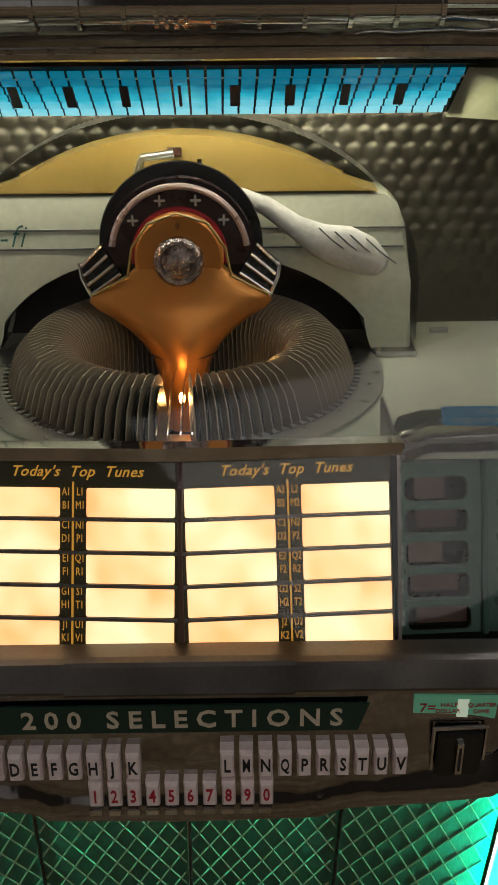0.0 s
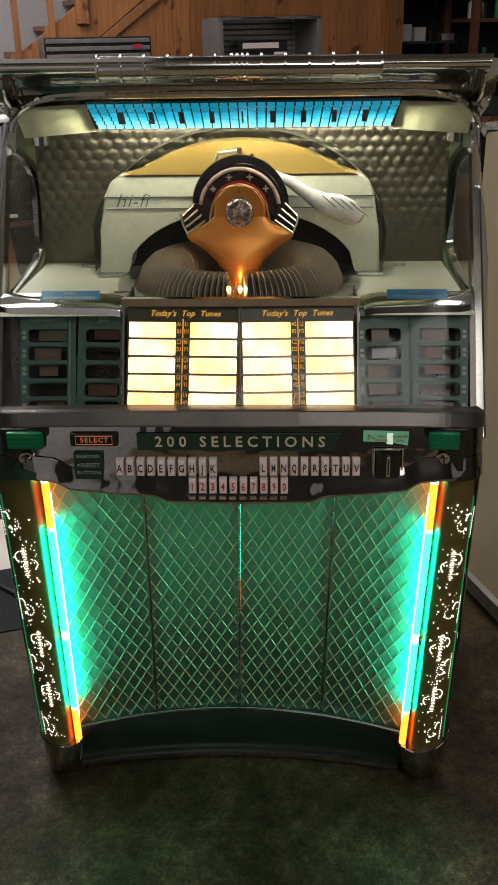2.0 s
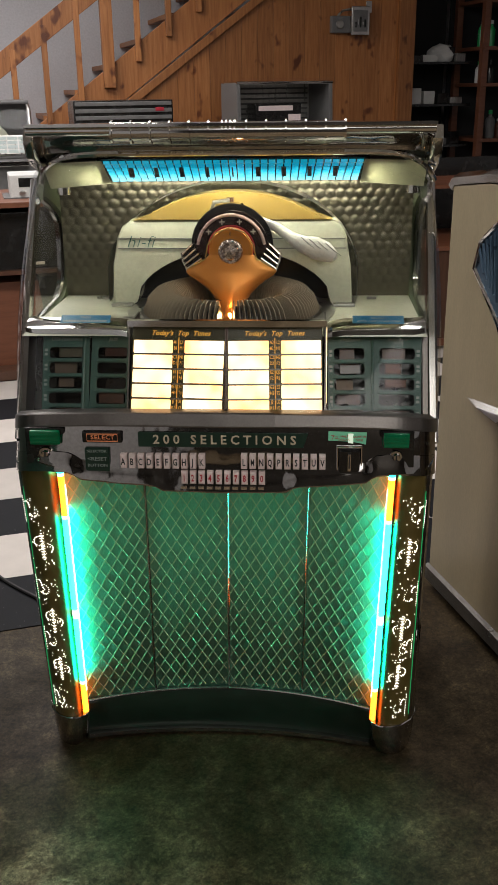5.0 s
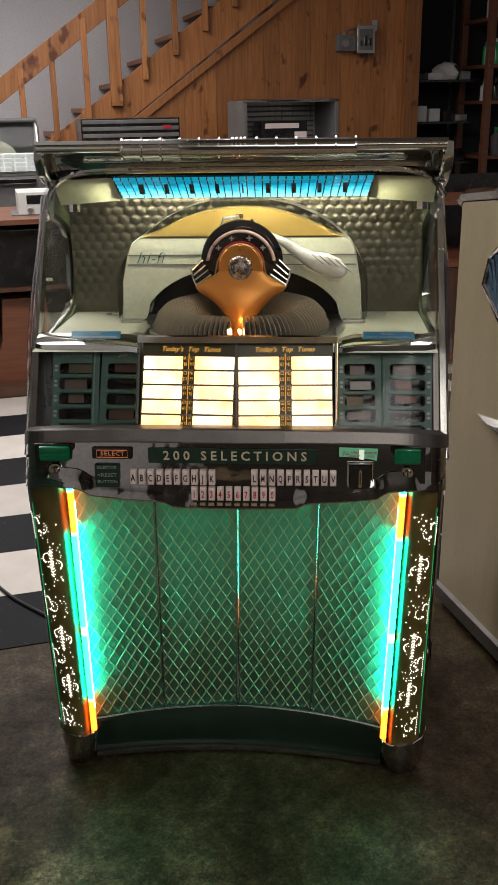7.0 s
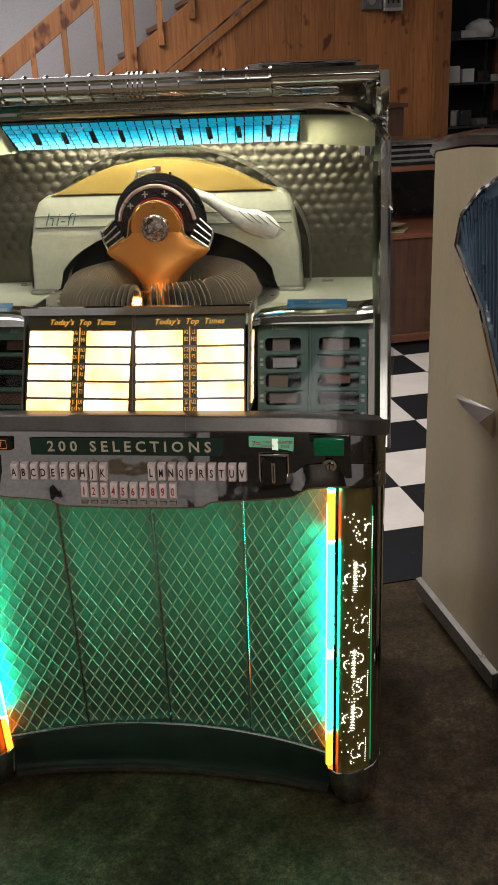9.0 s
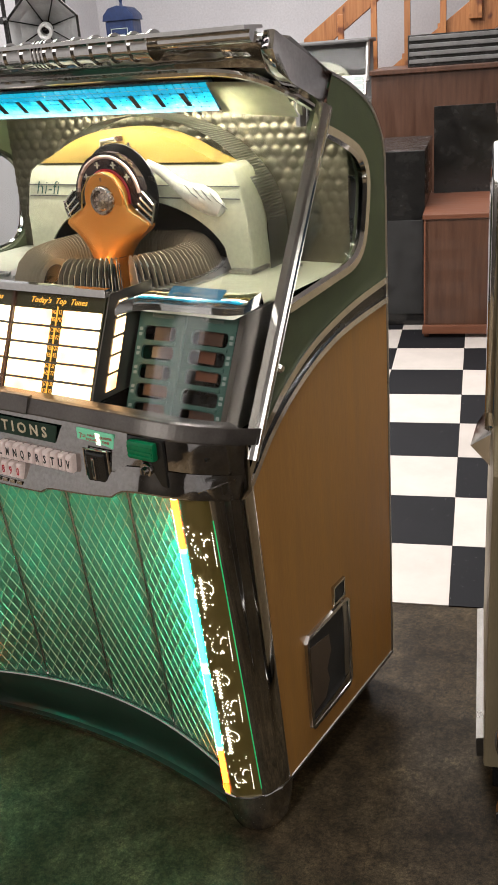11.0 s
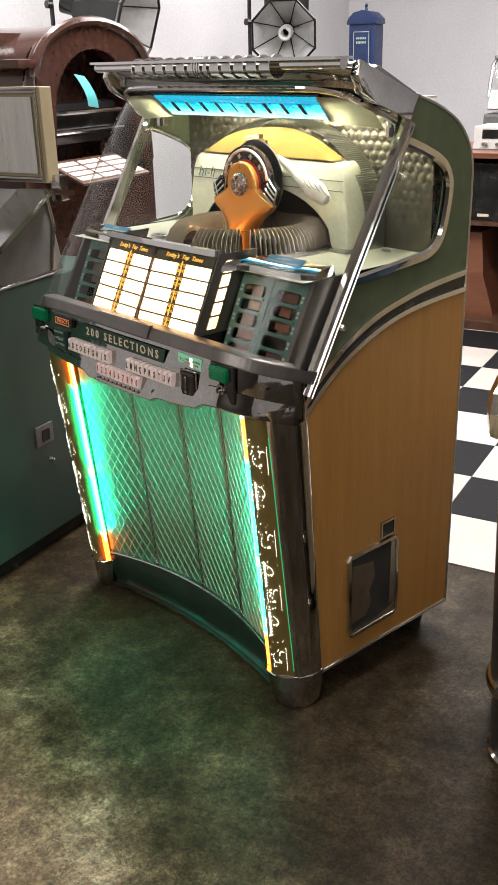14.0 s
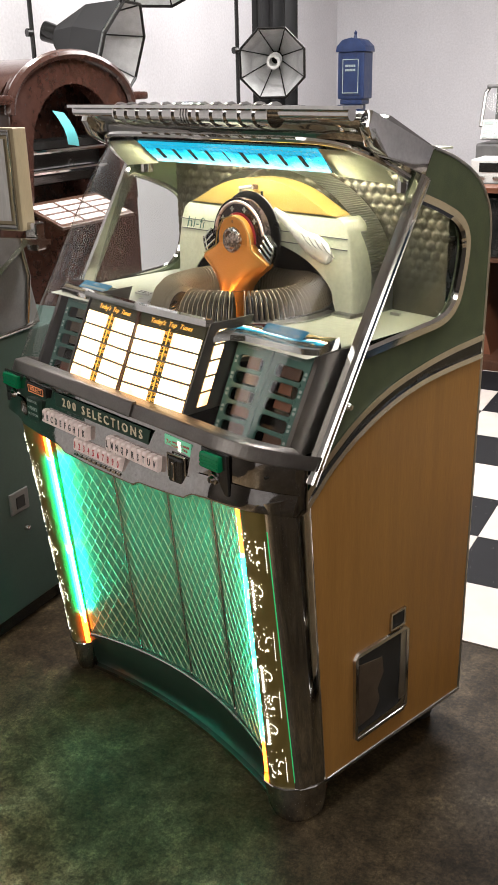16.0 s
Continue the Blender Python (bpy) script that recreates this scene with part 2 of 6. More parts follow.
def concrete():
    """Dark sealed concrete: brown and grey mottling, pale scuffed patches, dark stains and fine scratches."""
    m, nt, b = material("stained_concrete")
    wide, a = noise_node(nt, 1.3, 8, rough=0.62), noise_node(nt, 5.0, 10, rough=0.76)
    c, d = noise_node(nt, 24, 12, rough=0.86), noise_node(nt, 150, 8, rough=0.85)
    tint = ramp(nt, wide.outputs["Fac"], [(0.36, (0.021, 0.0135, 0.0064)), (0.5, (0.03, 0.021, 0.0108)), (0.62, (0.042, 0.032, 0.0185))])
    patch = ramp(nt, a.outputs["Fac"], [(0.36, (0.62, 0.6, 0.56)), (0.5, (0.97, 0.96, 0.94)), (0.6, (1.3, 1.3, 1.28)), (0.68, (1.8, 1.8, 1.8))])
    spot = ramp(nt, c.outputs["Fac"], [(0.4, (0.5, 0.48, 0.45)), (0.5, (0.98, 0.97, 0.95)), (0.59, (1.5, 1.48, 1.45))])
    fleck = ramp(nt, d.outputs["Fac"], [(0.4, (0.45, 0.45, 0.45)), (0.5, (1.0, 1.0, 1.0)), (0.6, (1.7, 1.68, 1.65))])
    base = mixed(nt, mixed(nt, tint.outputs["Color"], patch.outputs["Color"]), mixed(nt, spot.outputs["Color"], fleck.outputs["Color"]))
    # paler worn floor before the machines, with the brighter light there painted in
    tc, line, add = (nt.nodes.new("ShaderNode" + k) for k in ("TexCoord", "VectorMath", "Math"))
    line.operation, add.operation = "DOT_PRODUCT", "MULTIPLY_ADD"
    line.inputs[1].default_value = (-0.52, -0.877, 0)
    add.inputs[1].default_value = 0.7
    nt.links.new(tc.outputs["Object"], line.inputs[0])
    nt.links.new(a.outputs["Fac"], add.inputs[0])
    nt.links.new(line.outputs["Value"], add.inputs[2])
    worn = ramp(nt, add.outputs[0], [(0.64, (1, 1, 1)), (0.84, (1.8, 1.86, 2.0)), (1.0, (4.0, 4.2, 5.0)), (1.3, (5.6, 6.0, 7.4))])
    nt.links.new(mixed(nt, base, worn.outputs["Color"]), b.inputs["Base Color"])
    r = ramp(nt, a.outputs["Fac"], [(0.36, (0.6,) * 3), (0.62, (0.46,) * 3)])
    nt.links.new(r.outputs["Color"], b.inputs["Roughness"])
    b.inputs["Specular IOR Level"].default_value = 0.15
    bump(nt, b, c.outputs["Fac"], 0.2, 0.002)
    return m


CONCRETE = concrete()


def vinyl_tile(name, base, fleck, rough):
    m, nt, b = material(name)
    info = nt.nodes.new("ShaderNodeObjectInfo")
    nz, big = noise_node(nt, 95, 5, (1, 0.5, 1), 0.7), noise_node(nt, 6, 4)
    c = ramp(nt, nz.outputs["Fac"], [(0.0, base), (0.66, base), (0.7, fleck)])
    v = ramp(nt, info.outputs["Random"], [(0.0, (0.85,) * 3), (1.0, (1.05,) * 3)])
    w = ramp(nt, big.outputs["Fac"], [(0.3, (0.85,) * 3), (0.7, (1.0,) * 3)])
    nt.links.new(mixed(nt, mixed(nt, c.outputs["Color"], v.outputs["Color"]), w.outputs["Color"]), b.inputs["Base Color"])
    b.inputs["Roughness"].default_value = rough
    b.inputs["IOR"].default_value = 1.2
    return m


TILE_WHITE = vinyl_tile("white_vinyl_tile", (0.55, 0.5, 0.46), (0.44, 0.4, 0.37), 0.35)
TILE_BLACK = vinyl_tile("black_vinyl_tile", (0.012, 0.012, 0.014), (0.22, 0.22, 0.22), 0.6)


def pine():
    m, nt, b = material("knotty_pine")
    info = nt.nodes.new("ShaderNodeObjectInfo")
    grain, knots = noise_node(nt, 9, 6, (6, 6, 0.35), 0.65), noise_node(nt, 8, 2, (1, 1, 0.6))
    c = ramp(nt, grain.outputs["Fac"], [(0.3, (0.26, 0.092, 0.026)), (0.5, (0.38, 0.15, 0.046)), (0.7, (0.47, 0.205, 0.07))])
    k = ramp(nt, knots.outputs["Fac"], [(0.0, (0.2, 0.11, 0.07)), (0.32, (0.34, 0.22, 0.16)), (0.39, (1, 1, 1))])
    v = ramp(nt, info.outputs["Random"], [(0.0, (0.7, 0.68, 0.66)), (1.0, (1.1, 1.08, 1.05))])
    nt.links.new(mixed(nt, mixed(nt, c.outputs["Color"], k.outputs["Color"]), v.outputs["Color"]), b.inputs["Base Color"])
    b.inputs["Roughness"].default_value = 0.45
    bump(nt, b, grain.outputs["Fac"], 0.1, 0.001)
    return m


PINE = pine()
WALNUT = surface("dark_walnut", (0.06, 0.025, 0.014), (0.11, 0.05, 0.028), (0.3, 0.45), 0, 6, 80, (6, 6, 0.5), relief=0.06, coat=0.2)
REDWOOD = surface("red_brown_wood", (0.13, 0.045, 0.022), (0.2, 0.075, 0.038), (0.35, 0.5), 0, 6, 80, (0.6, 6, 6), relief=0.06)
MAHOGANY = surface("mahogany_lacquer", (0.045, 0.02, 0.015), (0.075, 0.034, 0.026), (0.14, 0.28), 0, 6, 80, (6, 0.6, 6), relief=0.03, coat=0.5)
# green tube light falling on the dark case is painted into this colour
DARK_CASE = surface("dark_case_green_tint", (0.03, 0.062, 0.052), (0.046, 0.085, 0.07), (0.35, 0.55), 0, 6, 160, relief=0.08)
BEIGE = surface("beige_laminate", (0.25, 0.2, 0.123), (0.31, 0.25, 0.158), (0.35, 0.5), 0, 4, 120, (3, 3, 0.6), relief=0.04)
GREY_PLASTIC = surface("grey_plastic", (0.11, 0.108, 0.105), (0.17, 0.167, 0.163), (0.4, 0.55), 0, 10, 160, relief=0.05)
SILVER_CLOTH = surface("silver_reflector_cloth", (0.55, 0.55, 0.55), (0.75, 0.75, 0.75), (0.3, 0.5), 0.3, 16, 160, relief=0.4, depth=0.004)
BLACK_CLOTH = surface("black_cloth", (0.012, 0.012, 0.013), (0.025, 0.025, 0.026), (0.8, 0.95), 0, 10, 300, relief=0.2)
BLUE_BOX = surface("navy_painted_iron", (0.008, 0.02, 0.07), (0.014, 0.034, 0.11), (0.3, 0.5), 0, 20, 200, relief=0.08)
BLUE_SLAT = surface("blue_slatted_metal", (0.05, 0.09, 0.14), (0.08, 0.13, 0.19), (0.25, 0.4), 0.6, 20, 200, relief=0.04)
WHITE_PLASTIC = surface("white_plastic", (0.6, 0.6, 0.58), (0.7, 0.7, 0.68), (0.3, 0.5), 0, 10, 160, relief=0.03)
TURQUOISE_PAPER = surface("turquoise_paper", (0.1, 0.5, 0.55), (0.14, 0.58, 0.62), (0.7, 0.85), 0, 20, 200, relief=0.05)
GREEN_BOTTLE = surface("green_bottle_plastic", (0.02, 0.3, 0.08), (0.03, 0.38, 0.12), (0.2, 0.3), 0, 20, 200, relief=0.02)
AMBER_LAMP = glow("amber_lamp", (0.7, 0.24, 0.1), 0.2)
COIN_LAMP = glow("lit_coin_plate", (0.12, 0.36, 0.22), 0.4)
COIN_GLOW = glow("lit_coin_window", (0.75, 0.9, 0.7), 0.6)
BULB = glow("lamp_bulb", (1.0, 0.5, 0.15), 380.0)
TUBE_LAMP = glow("fluorescent_tube", (1.0, 0.95, 0.8), 42.0)

# ---------------------------------------------------------------- mesh helpers
def part(name, bm, mat, parent=None, label="", smooth=False, m=None):
    """Links a bmesh as one mesh object, under a thing or a part."""
    bmesh.ops.recalc_face_normals(bm, faces=bm.faces[:])
    me = bpy.data.meshes.new(name)
    bm.to_mesh(me)
    bm.free()
    if smooth:
        me.shade_smooth()
        me.set_sharp_from_angle(angle=radians(38))
    if mat:
        me.materials.append(mat)
    ob = new(name, me)
    if parent is not None:
        ob.parent = parent
    if m is not None:
        ob.matrix_basis = m
    if label:
        tagged(ob, label)
    return ob


def thing(name, m, label, category, group=""):
    ob = new(name)
    ob.empty_display_size = 0.05
    ob.matrix_basis = m
    return tagged(ob, label, category, group)


def box(x0, x1, y0, y1, z0, z1, bevel=0.0, bm=None):
    bm = bm or bmesh.new()
    made = bmesh.ops.create_cube(bm, size=1, matrix=Matrix.Translation(((x0 + x1) / 2, (y0 + y1) / 2, (z0 + z1) / 2)) @ Matrix.Diagonal((abs(x1 - x0), abs(y1 - y0), abs(z1 - z0), 1)))
    if bevel:
        edges = list({e for v in made["verts"] for e in v.link_edges})
        bmesh.ops.bevel(bm, geom=edges, offset=bevel, segments=2, affect="EDGES", profile=0.6)
    return bm


def prism(points, axis, a0, a1, bevel=0.0, bm=None):
    """A flat outline drawn on the two axes other than the given one, and drawn out along it from a0 to a1."""
    bm = bm or bmesh.new()
    def at(p, a):
        return {"x": (a, p[0], p[1]), "y": (p[0], a, p[1]), "z": (p[0], p[1], a)}[axis]
    v0, v1 = [bm.verts.new(at(p, a0)) for p in points], [bm.verts.new(at(p, a1)) for p in points]
    n = len(points)
    faces = [bm.faces.new(v0), bm.faces.new(v1[::-1])]
    for i in range(n):
        bm.faces.new((v0[i], v1[i], v1[(i + 1) % n], v0[(i + 1) % n]))
    if bevel:
        edges = [e for e in bm.edges if any(f in e.link_faces for f in faces)]
        bmesh.ops.bevel(bm, geom=edges, offset=bevel, segments=2, affect="EDGES", profile=0.6)
    bmesh.ops.triangulate(bm, faces=[f for f in bm.faces if len(f.verts) > 4])
    return bm


def loft(rows, closed=False, caps=True, bm=None):
    """Skins rows of points; closed joins each row's ends, caps close the first and last row."""
    bm = bm or bmesh.new()
    vs = [[bm.verts.new(p) for p in r] for r in rows]
    n = len(rows[0])
    for a, b in zip(vs, vs[1:]):
        for i in range(n if closed else n - 1):
            j = (i + 1) % n
            bm.faces.new((a[i], a[j], b[j], b[i]))
    if closed and caps:
        bm.faces.new(vs[0])
        bm.faces.new(vs[-1][::-1])
    return bm


def sweep(path, outline, up=(0, 0, 1), loop=False, bm=None):
    """Carries a closed outline of (side, up) offsets along a path."""
    path = [Vector(p) for p in path]
    up = Vector(up)
    rows = []
    n = len(path)
    for i, p in enumerate(path):
        a = path[(i - 1) % n] if loop or i else path[0]
        b = path[(i + 1) % n] if loop or i < n - 1 else path[-1]
        d = (b - a).normalized()
        side = d.cross(up).normalized()
        top = side.cross(d)
        rows.append([p + side * s + top * t for s, t in outline])
    if loop:
        rows.append(rows[0])
        bm = loft(rows, True, False, bm)
        bmesh.ops.remove_doubles(bm, verts=bm.verts[:], dist=1e-6)
        return bm
    return loft(rows, True, True, bm)


def ring(r, n=10, squash=1.0):
    return [(r * math.cos(2 * math.pi * k / n), squash * r * math.sin(2 * math.pi * k / n)) for k in range(n)]


def lathe(profile, n=32, m=None, bm=None):
    """Turns (radius, height) pairs about z, then moves the result by m."""
    bm = bm or bmesh.new()
    m = m or Matrix()
    vs = []
    for r, h in profile:
        if r < 1e-6:
            vs.append([bm.verts.new(m @ Vector((0, 0, h)))])
        else:
            vs.append([bm.verts.new(m @ Vector((r * math.cos(2 * math.pi * k / n), r * math.sin(2 * math.pi * k / n), h))) for k in range(n)])
    for a, b in zip(vs, vs[1:]):
        for k in range(n):
            j = (k + 1) % n
            if len(a) == 1 and len(b) == 1:
                continue
            if len(a) == 1:
                bm.faces.new((a[0], b[k], b[j]))
            elif len(b) == 1:
                bm.faces.new((a[k], a[j], b[0]))
            else:
                bm.faces.new((a[k], a[j], b[j], b[k]))
    return bm


def lerp_table(table, x):
    if x <= table[0][0]:
        return table[0][1]
    for (a, p), (b, q) in zip(table, table[1:]):
        if x <= b:
            return p + (q - p) * (x - a) / (b - a)
    return table[-1][1]


def lettering(body, size, m, depth=0.0006, shear=0.0, spacing=1.0, bm=None, bold=0.0, align="CENTER"):
    """Words in the built-in font as solid letters, facing the +z of m."""
    cu = bpy.data.curves.new("lettering", "FONT")
    cu.body, cu.size, cu.extrude, cu.shear, cu.space_character, cu.offset = body, size, depth, shear, spacing, bold
    cu.align_x, cu.align_y, cu.resolution_u = align, "CENTER", 2
    ob = bpy.data.objects.new("lettering", cu)
    me = bpy.data.meshes.new_from_object(ob)
    bm = bm or bmesh.new()
    me.transform(m)
    bm.from_mesh(me)
    bpy.data.objects.remove(ob)
    bpy.data.curves.remove(cu)
    bpy.data.meshes.remove(me)
    return bm


def bars(x0, x1, z, h, count, m, depth=0.0006, bm=None, gap=0.25):
    """Plain bars in place of writing, in the plane of m."""
    bm = bm or bmesh.new()
    w = (x1 - x0) / count
    for k in range(count):
        b0 = box(x0 + k * w, x0 + (k + 1 - gap) * w, z - h / 2, z + h / 2, 0, depth)
        b0.transform(m)
        me = bpy.data.meshes.new("bars")
        b0.to_mesh(me)
        b0.free()
        bm.from_mesh(me)
        bpy.data.meshes.remove(me)
    return bm


def facing(p, slope=0.0, turn=0.0, roll=0.0):
    """A pose at p whose +z looks to -y, leaned back by slope degrees and turned about the upright."""
    return pose(*p, 0, 0, turn) @ pose(0, 0, 0, 90 - slope, 0, 0) @ pose(0, 0, 0, 0, 0, roll)


def inscribe(parent, mat, lines):
    """Lettering, each word a part of its own: (text, size, pose, slant, width)."""
    for text, size, m, slant, width in lines:
        part("lettering", lettering(text, size, m, 0.0003, slant, width), mat, parent)

# ---------------------------------------------------------------- setting
def setting(name, bm, mat, m, label, parent=None, smooth=False):
    ob = part(name, bm, mat, parent, "", smooth, m)
    return tagged(ob, label, "", "", "structure")


floor = setting("floor", box(-6, 6, -6, 8, -0.1, -0.003), CONCRETE, ROOM, "stained and worn brown grey concrete floor, with painted light at the front")
setting("ceiling", box(-2.8, 6, -6, 8, 3.0, 3.1), CEILING, ROOM, "plain white painted ceiling")
setting("wall_left", box(-2.85, -2.7, -6, 8, 0, 3.0), WHITE_WALL, ROOM, "plain white painted wall")
setting("wall_back", box(-2.7, 6, 7.0, 7.15, 0, 3.0), WHITE_WALL, ROOM, "white painted wall behind the stairs")
setting("wall_right", box(5.0, 5.15, -6, 7.0, 0, 3.0), WHITE_WALL, ROOM, "plain white painted wall")
# unseen front wall; its dark colour stands in for the dim room end
setting("wall_front", box(-2.7, 5.0, -5.15, -5.0, 0, 3.0), DIM_WALL, ROOM, "unseen front wall, coloured dark for the dim end of the room")

# pine wall under the stairs: upright boards cut to the slope
def under_slope(v):
    return 1.348 + 0.705 * (v - 0.854)


pine_wall = setting("wall_pine", box(0.2, 3.05, 6.03, 6.08, 0, 0.5), PINE, ROOM, "knotty pine boarded wall under the stairs")
v = 0.2
while v < 3.05:
    w = 0.135
    a, b = max(v, 0.2), min(v + w, 3.06)
    pts = [(a + 0.0008, 0.0), (b - 0.0008, 0.0), (b - 0.0008, min(under_slope(b), 2.98)), (a + 0.0008, min(under_slope(a), 2.98))]
    part("plank", prism(pts, "y", 6.0, 6.03, 0.002), PINE, pine_wall)
    v += w
setting("trim_post", box(3.06, 3.2, 5.96, 6.1, 0, 3.0, 0.004), PINE, ROOM, "upright pine corner board of the stair wall")

stairs = thing("staircase", ROOM, "varnished pine staircase with square balusters and sloping handrail", "staircase")


def slanted(name, v0, v1, z_at, below, above, u0, u1, mat=PINE):
    pts = [(v0, z_at(v0) - below), (v1, z_at(v1) - below), (v1, z_at(v1) + above), (v0, z_at(v0) + above)]
    return part(name, prism(pts, "y", u0, u1, 0.004), mat, stairs)


slanted("moulding", 0.0, 3.05, under_slope, 0.0, 0.075, 5.965, 6.0)
slanted("stringer", -0.75, 3.0, lambda q: 1.234 + 0.72 * (q - 0.123), 0.33, 0.0, 6.005, 6.045)
slanted("handrail", -0.665, 1.6, lambda q: 1.641 + 0.712 * (q + 0.292), 0.18, 0.0, 5.96, 6.03)
for k, v in enumerate((-0.63, -0.385, -0.138, 0.106, 0.364, 0.593, 0.833, 1.083, 1.331, 1.575)):
    top = 1.641 + 0.712 * (v + 0.292)
    low = 1.234 + 0.72 * (v - 0.123) - 0.13
    if v == 0.593:
        part("newel_post", box(v - 0.045, v + 0.045, 5.94, 6.02, low - 0.02, 3.0, 0.004), PINE, stairs)
    else:
        part("baluster", box(v - 0.022, v + 0.022, 5.955, 5.995, low, min(top - 0.05, 2.99), 0.003), PINE, stairs)
for k in range(16):
    v0 = -0.72 + k * 0.26
    z0 = 1.234 + 0.72 * (v0 + 0.13 - 0.123) - 0.06
    if 0.05 < z0 < 2.9:
        part("tread", box(v0, v0 + 0.28, 6.045, 6.98, z0 - 0.035, z0), PINE, stairs)

# ---------------------------------------------------------------- the jukebox
jukebox = thing("jukebox", Matrix(), "glowing vintage jukebox with chrome trim, blonde wood sides and green grille", "jukebox")
J = jukebox

BAND_UP = [(-0.192, 0.722), (-0.168, 0.748), (-0.153, 0.767), (-0.121, 0.792), (-0.058, 0.833), (0.025, 0.869), (0.112, 0.890), (0.204, 0.904), (0.318, 0.913)]
BAND_LOW = [(-0.196, 0.695), (-0.162, 0.725), (-0.121, 0.761), (-0.057, 0.801), (0.026, 0.836), (0.114, 0.858), (0.207, 0.868), (0.318, 0.873)]


def smooth_line(pts, per=6):
    """A smooth line through the points."""
    out = []
    n = len(pts)
    for i in range(n - 1):
        p0, p1, p2, p3 = (Vector(pts[max(0, min(n - 1, j))]) for j in (i - 1, i, i + 1, i + 2))
        for k in range(per):
            t = k / per
            out.append(tuple(0.5 * (2 * p1 + (p2 - p0) * t + (2 * p0 - 5 * p1 + 4 * p2 - p3) * t * t + (3 * p1 - p0 - 3 * p2 + p3) * t ** 3)))
    out.append(tuple(pts[-1]))
    return out


UP, LOW = smooth_line(BAND_UP, 4), smooth_line(BAND_LOW, 4)
ROOF = smooth_line([(0.118, 1.279), (0.194, 1.255), (0.262, 1.219), (0.302, 1.172), (0.317, 1.128), (0.318, 1.08)], 5)
WINDOW = [(0.072, 1.196)] + smooth_line([(0.09, 1.203), (0.16, 1.178), (0.215, 1.150), (0.240, 1.108), (0.232, 1.04), (0.214, 0.992), (0.175, 0.968), (0.10, 0.960), (-0.045, 0.948)], 4)


def jukebox_side(s):
    """One side: veneered lower panel, striped band, olive upper panel round the window, glass, chrome."""
    o, i = s * 0.402, s * 0.384
    wood = part("side_panel", prism([(-0.128, 0.087), (0.318, 0.08), *LOW[::-1]], "x", i, o, 0.0015), WOOD_SIDE, J, "blonde wood veneer lower side panel")
    part("side_stripe", prism([*LOW, *UP[::-1]], "x", i, s * 0.4015), BLACK, J, "black stripe along the side")
    part("chrome_strip", sweep([(o, y, z - 0.002) for y, z in UP], [(s * a * -1, b) for a, b in ((-0.004, -0.0062), (0.002, -0.0062), (0.005, -0.0052), (0.0068, -0.0032), (0.0075, 0), (0.0068, 0.0032), (0.005, 0.0052), (0.002, 0.0062), (-0.004, 0.0062))], (0, -1, 0)), CHROME, J, "", True)
    part("chrome_strip", sweep([(o, y, z) for y, z in LOW], [(s * a * -1, b) for a, b in ((-0.004, -0.0054), (0.002, -0.0054), (0.005, -0.0044), (0.0068, -0.0026), (0.0075, 0), (0.0068, 0.0026), (0.005, 0.0044), (0.002, 0.0054), (-0.004, 0.0054))], (0, -1, 0)), TRIM, J, "", True)
    # olive panel: a C round the window
    outer = [(0.318, 0.916)] + [(y, z + 0.003) for y, z in UP[::-1][1:]]
    c = [*ROOF, (0.318, 0.916), *outer[1:], (-0.165, 0.755), *[p for p in WINDOW[::-1]], (0.10, 1.235)]
    part("upper_side_panel", prism(c, "x", i, o, 0.001), OLIVE, J, "olive green textured upper side panel")
    # bottom and back edge trims
    part("bottom_trim", sweep([(s * 0.400, -0.128, 0.082), (s * 0.400, 0.32, 0.075)], ring(0.006, 8)), TRIM, J, "", True)
    part("back_trim", sweep([(s * 0.400, 0.321, 0.075), (s * 0.400, 0.321, 1.08), *[(s * 0.400, y + 0.002, z + 0.003) for y, z in ROOF[::-1]]], ring(0.004, 6), (1, 0, 0)), STEEL, J, "", True)
    # window frame and pane
    path = [(s * 0.400, y, z) for y, z in WINDOW]
    trim = [(s * a, b) for a, b in ((-0.008, -0.002), (0.004, -0.010), (0.009, -0.006), (0.009, 0.007), (0.003, 0.012), (-0.008, 0.006))]
    frame_ob = part("side_window_frame", sweep(path, [(b, a) for a, b in trim], (s, 0, 0)), CHROME, J, "polished chrome side window frame", True)
    pane = part("pane", prism([*WINDOW], "x", s * 0.392, s * 0.394), GLASS, frame_ob, "clear side glass")
    pane.visible_shadow = False
    # windscreen pillar
    pts = [(s * 0.405, -0.178, 0.748), (s * 0.405, -0.05, 0.972), (s * 0.405, 0.102, 1.232)]
    fl = [(-0.015, -0.008), (-0.0145, 0.004), (-0.009, 0.008), (-0.0065, 0.005), (-0.003, 0.010), (0.003, 0.010), (0.0065, 0.005), (0.009, 0.008), (0.0145, 0.004), (0.015, -0.008)]
    part("windscreen_pillar", sweep(pts, fl, (s, 0, 0)), CHROME_WORN, J, "fluted grey chrome windscreen pillar", True)
    part("side_lock", lathe([(0, 0.012), (0.005, 0.011), (0.008, 0.006), (0.010, 0.0), (0.010, -0.004)], 16, pose(s * 0.402, -0.084, 0.865, 0, s * 90, 0)), TRIM, J, "", True)
    return wood


side_right = jukebox_side(1)
jukebox_side(-1)

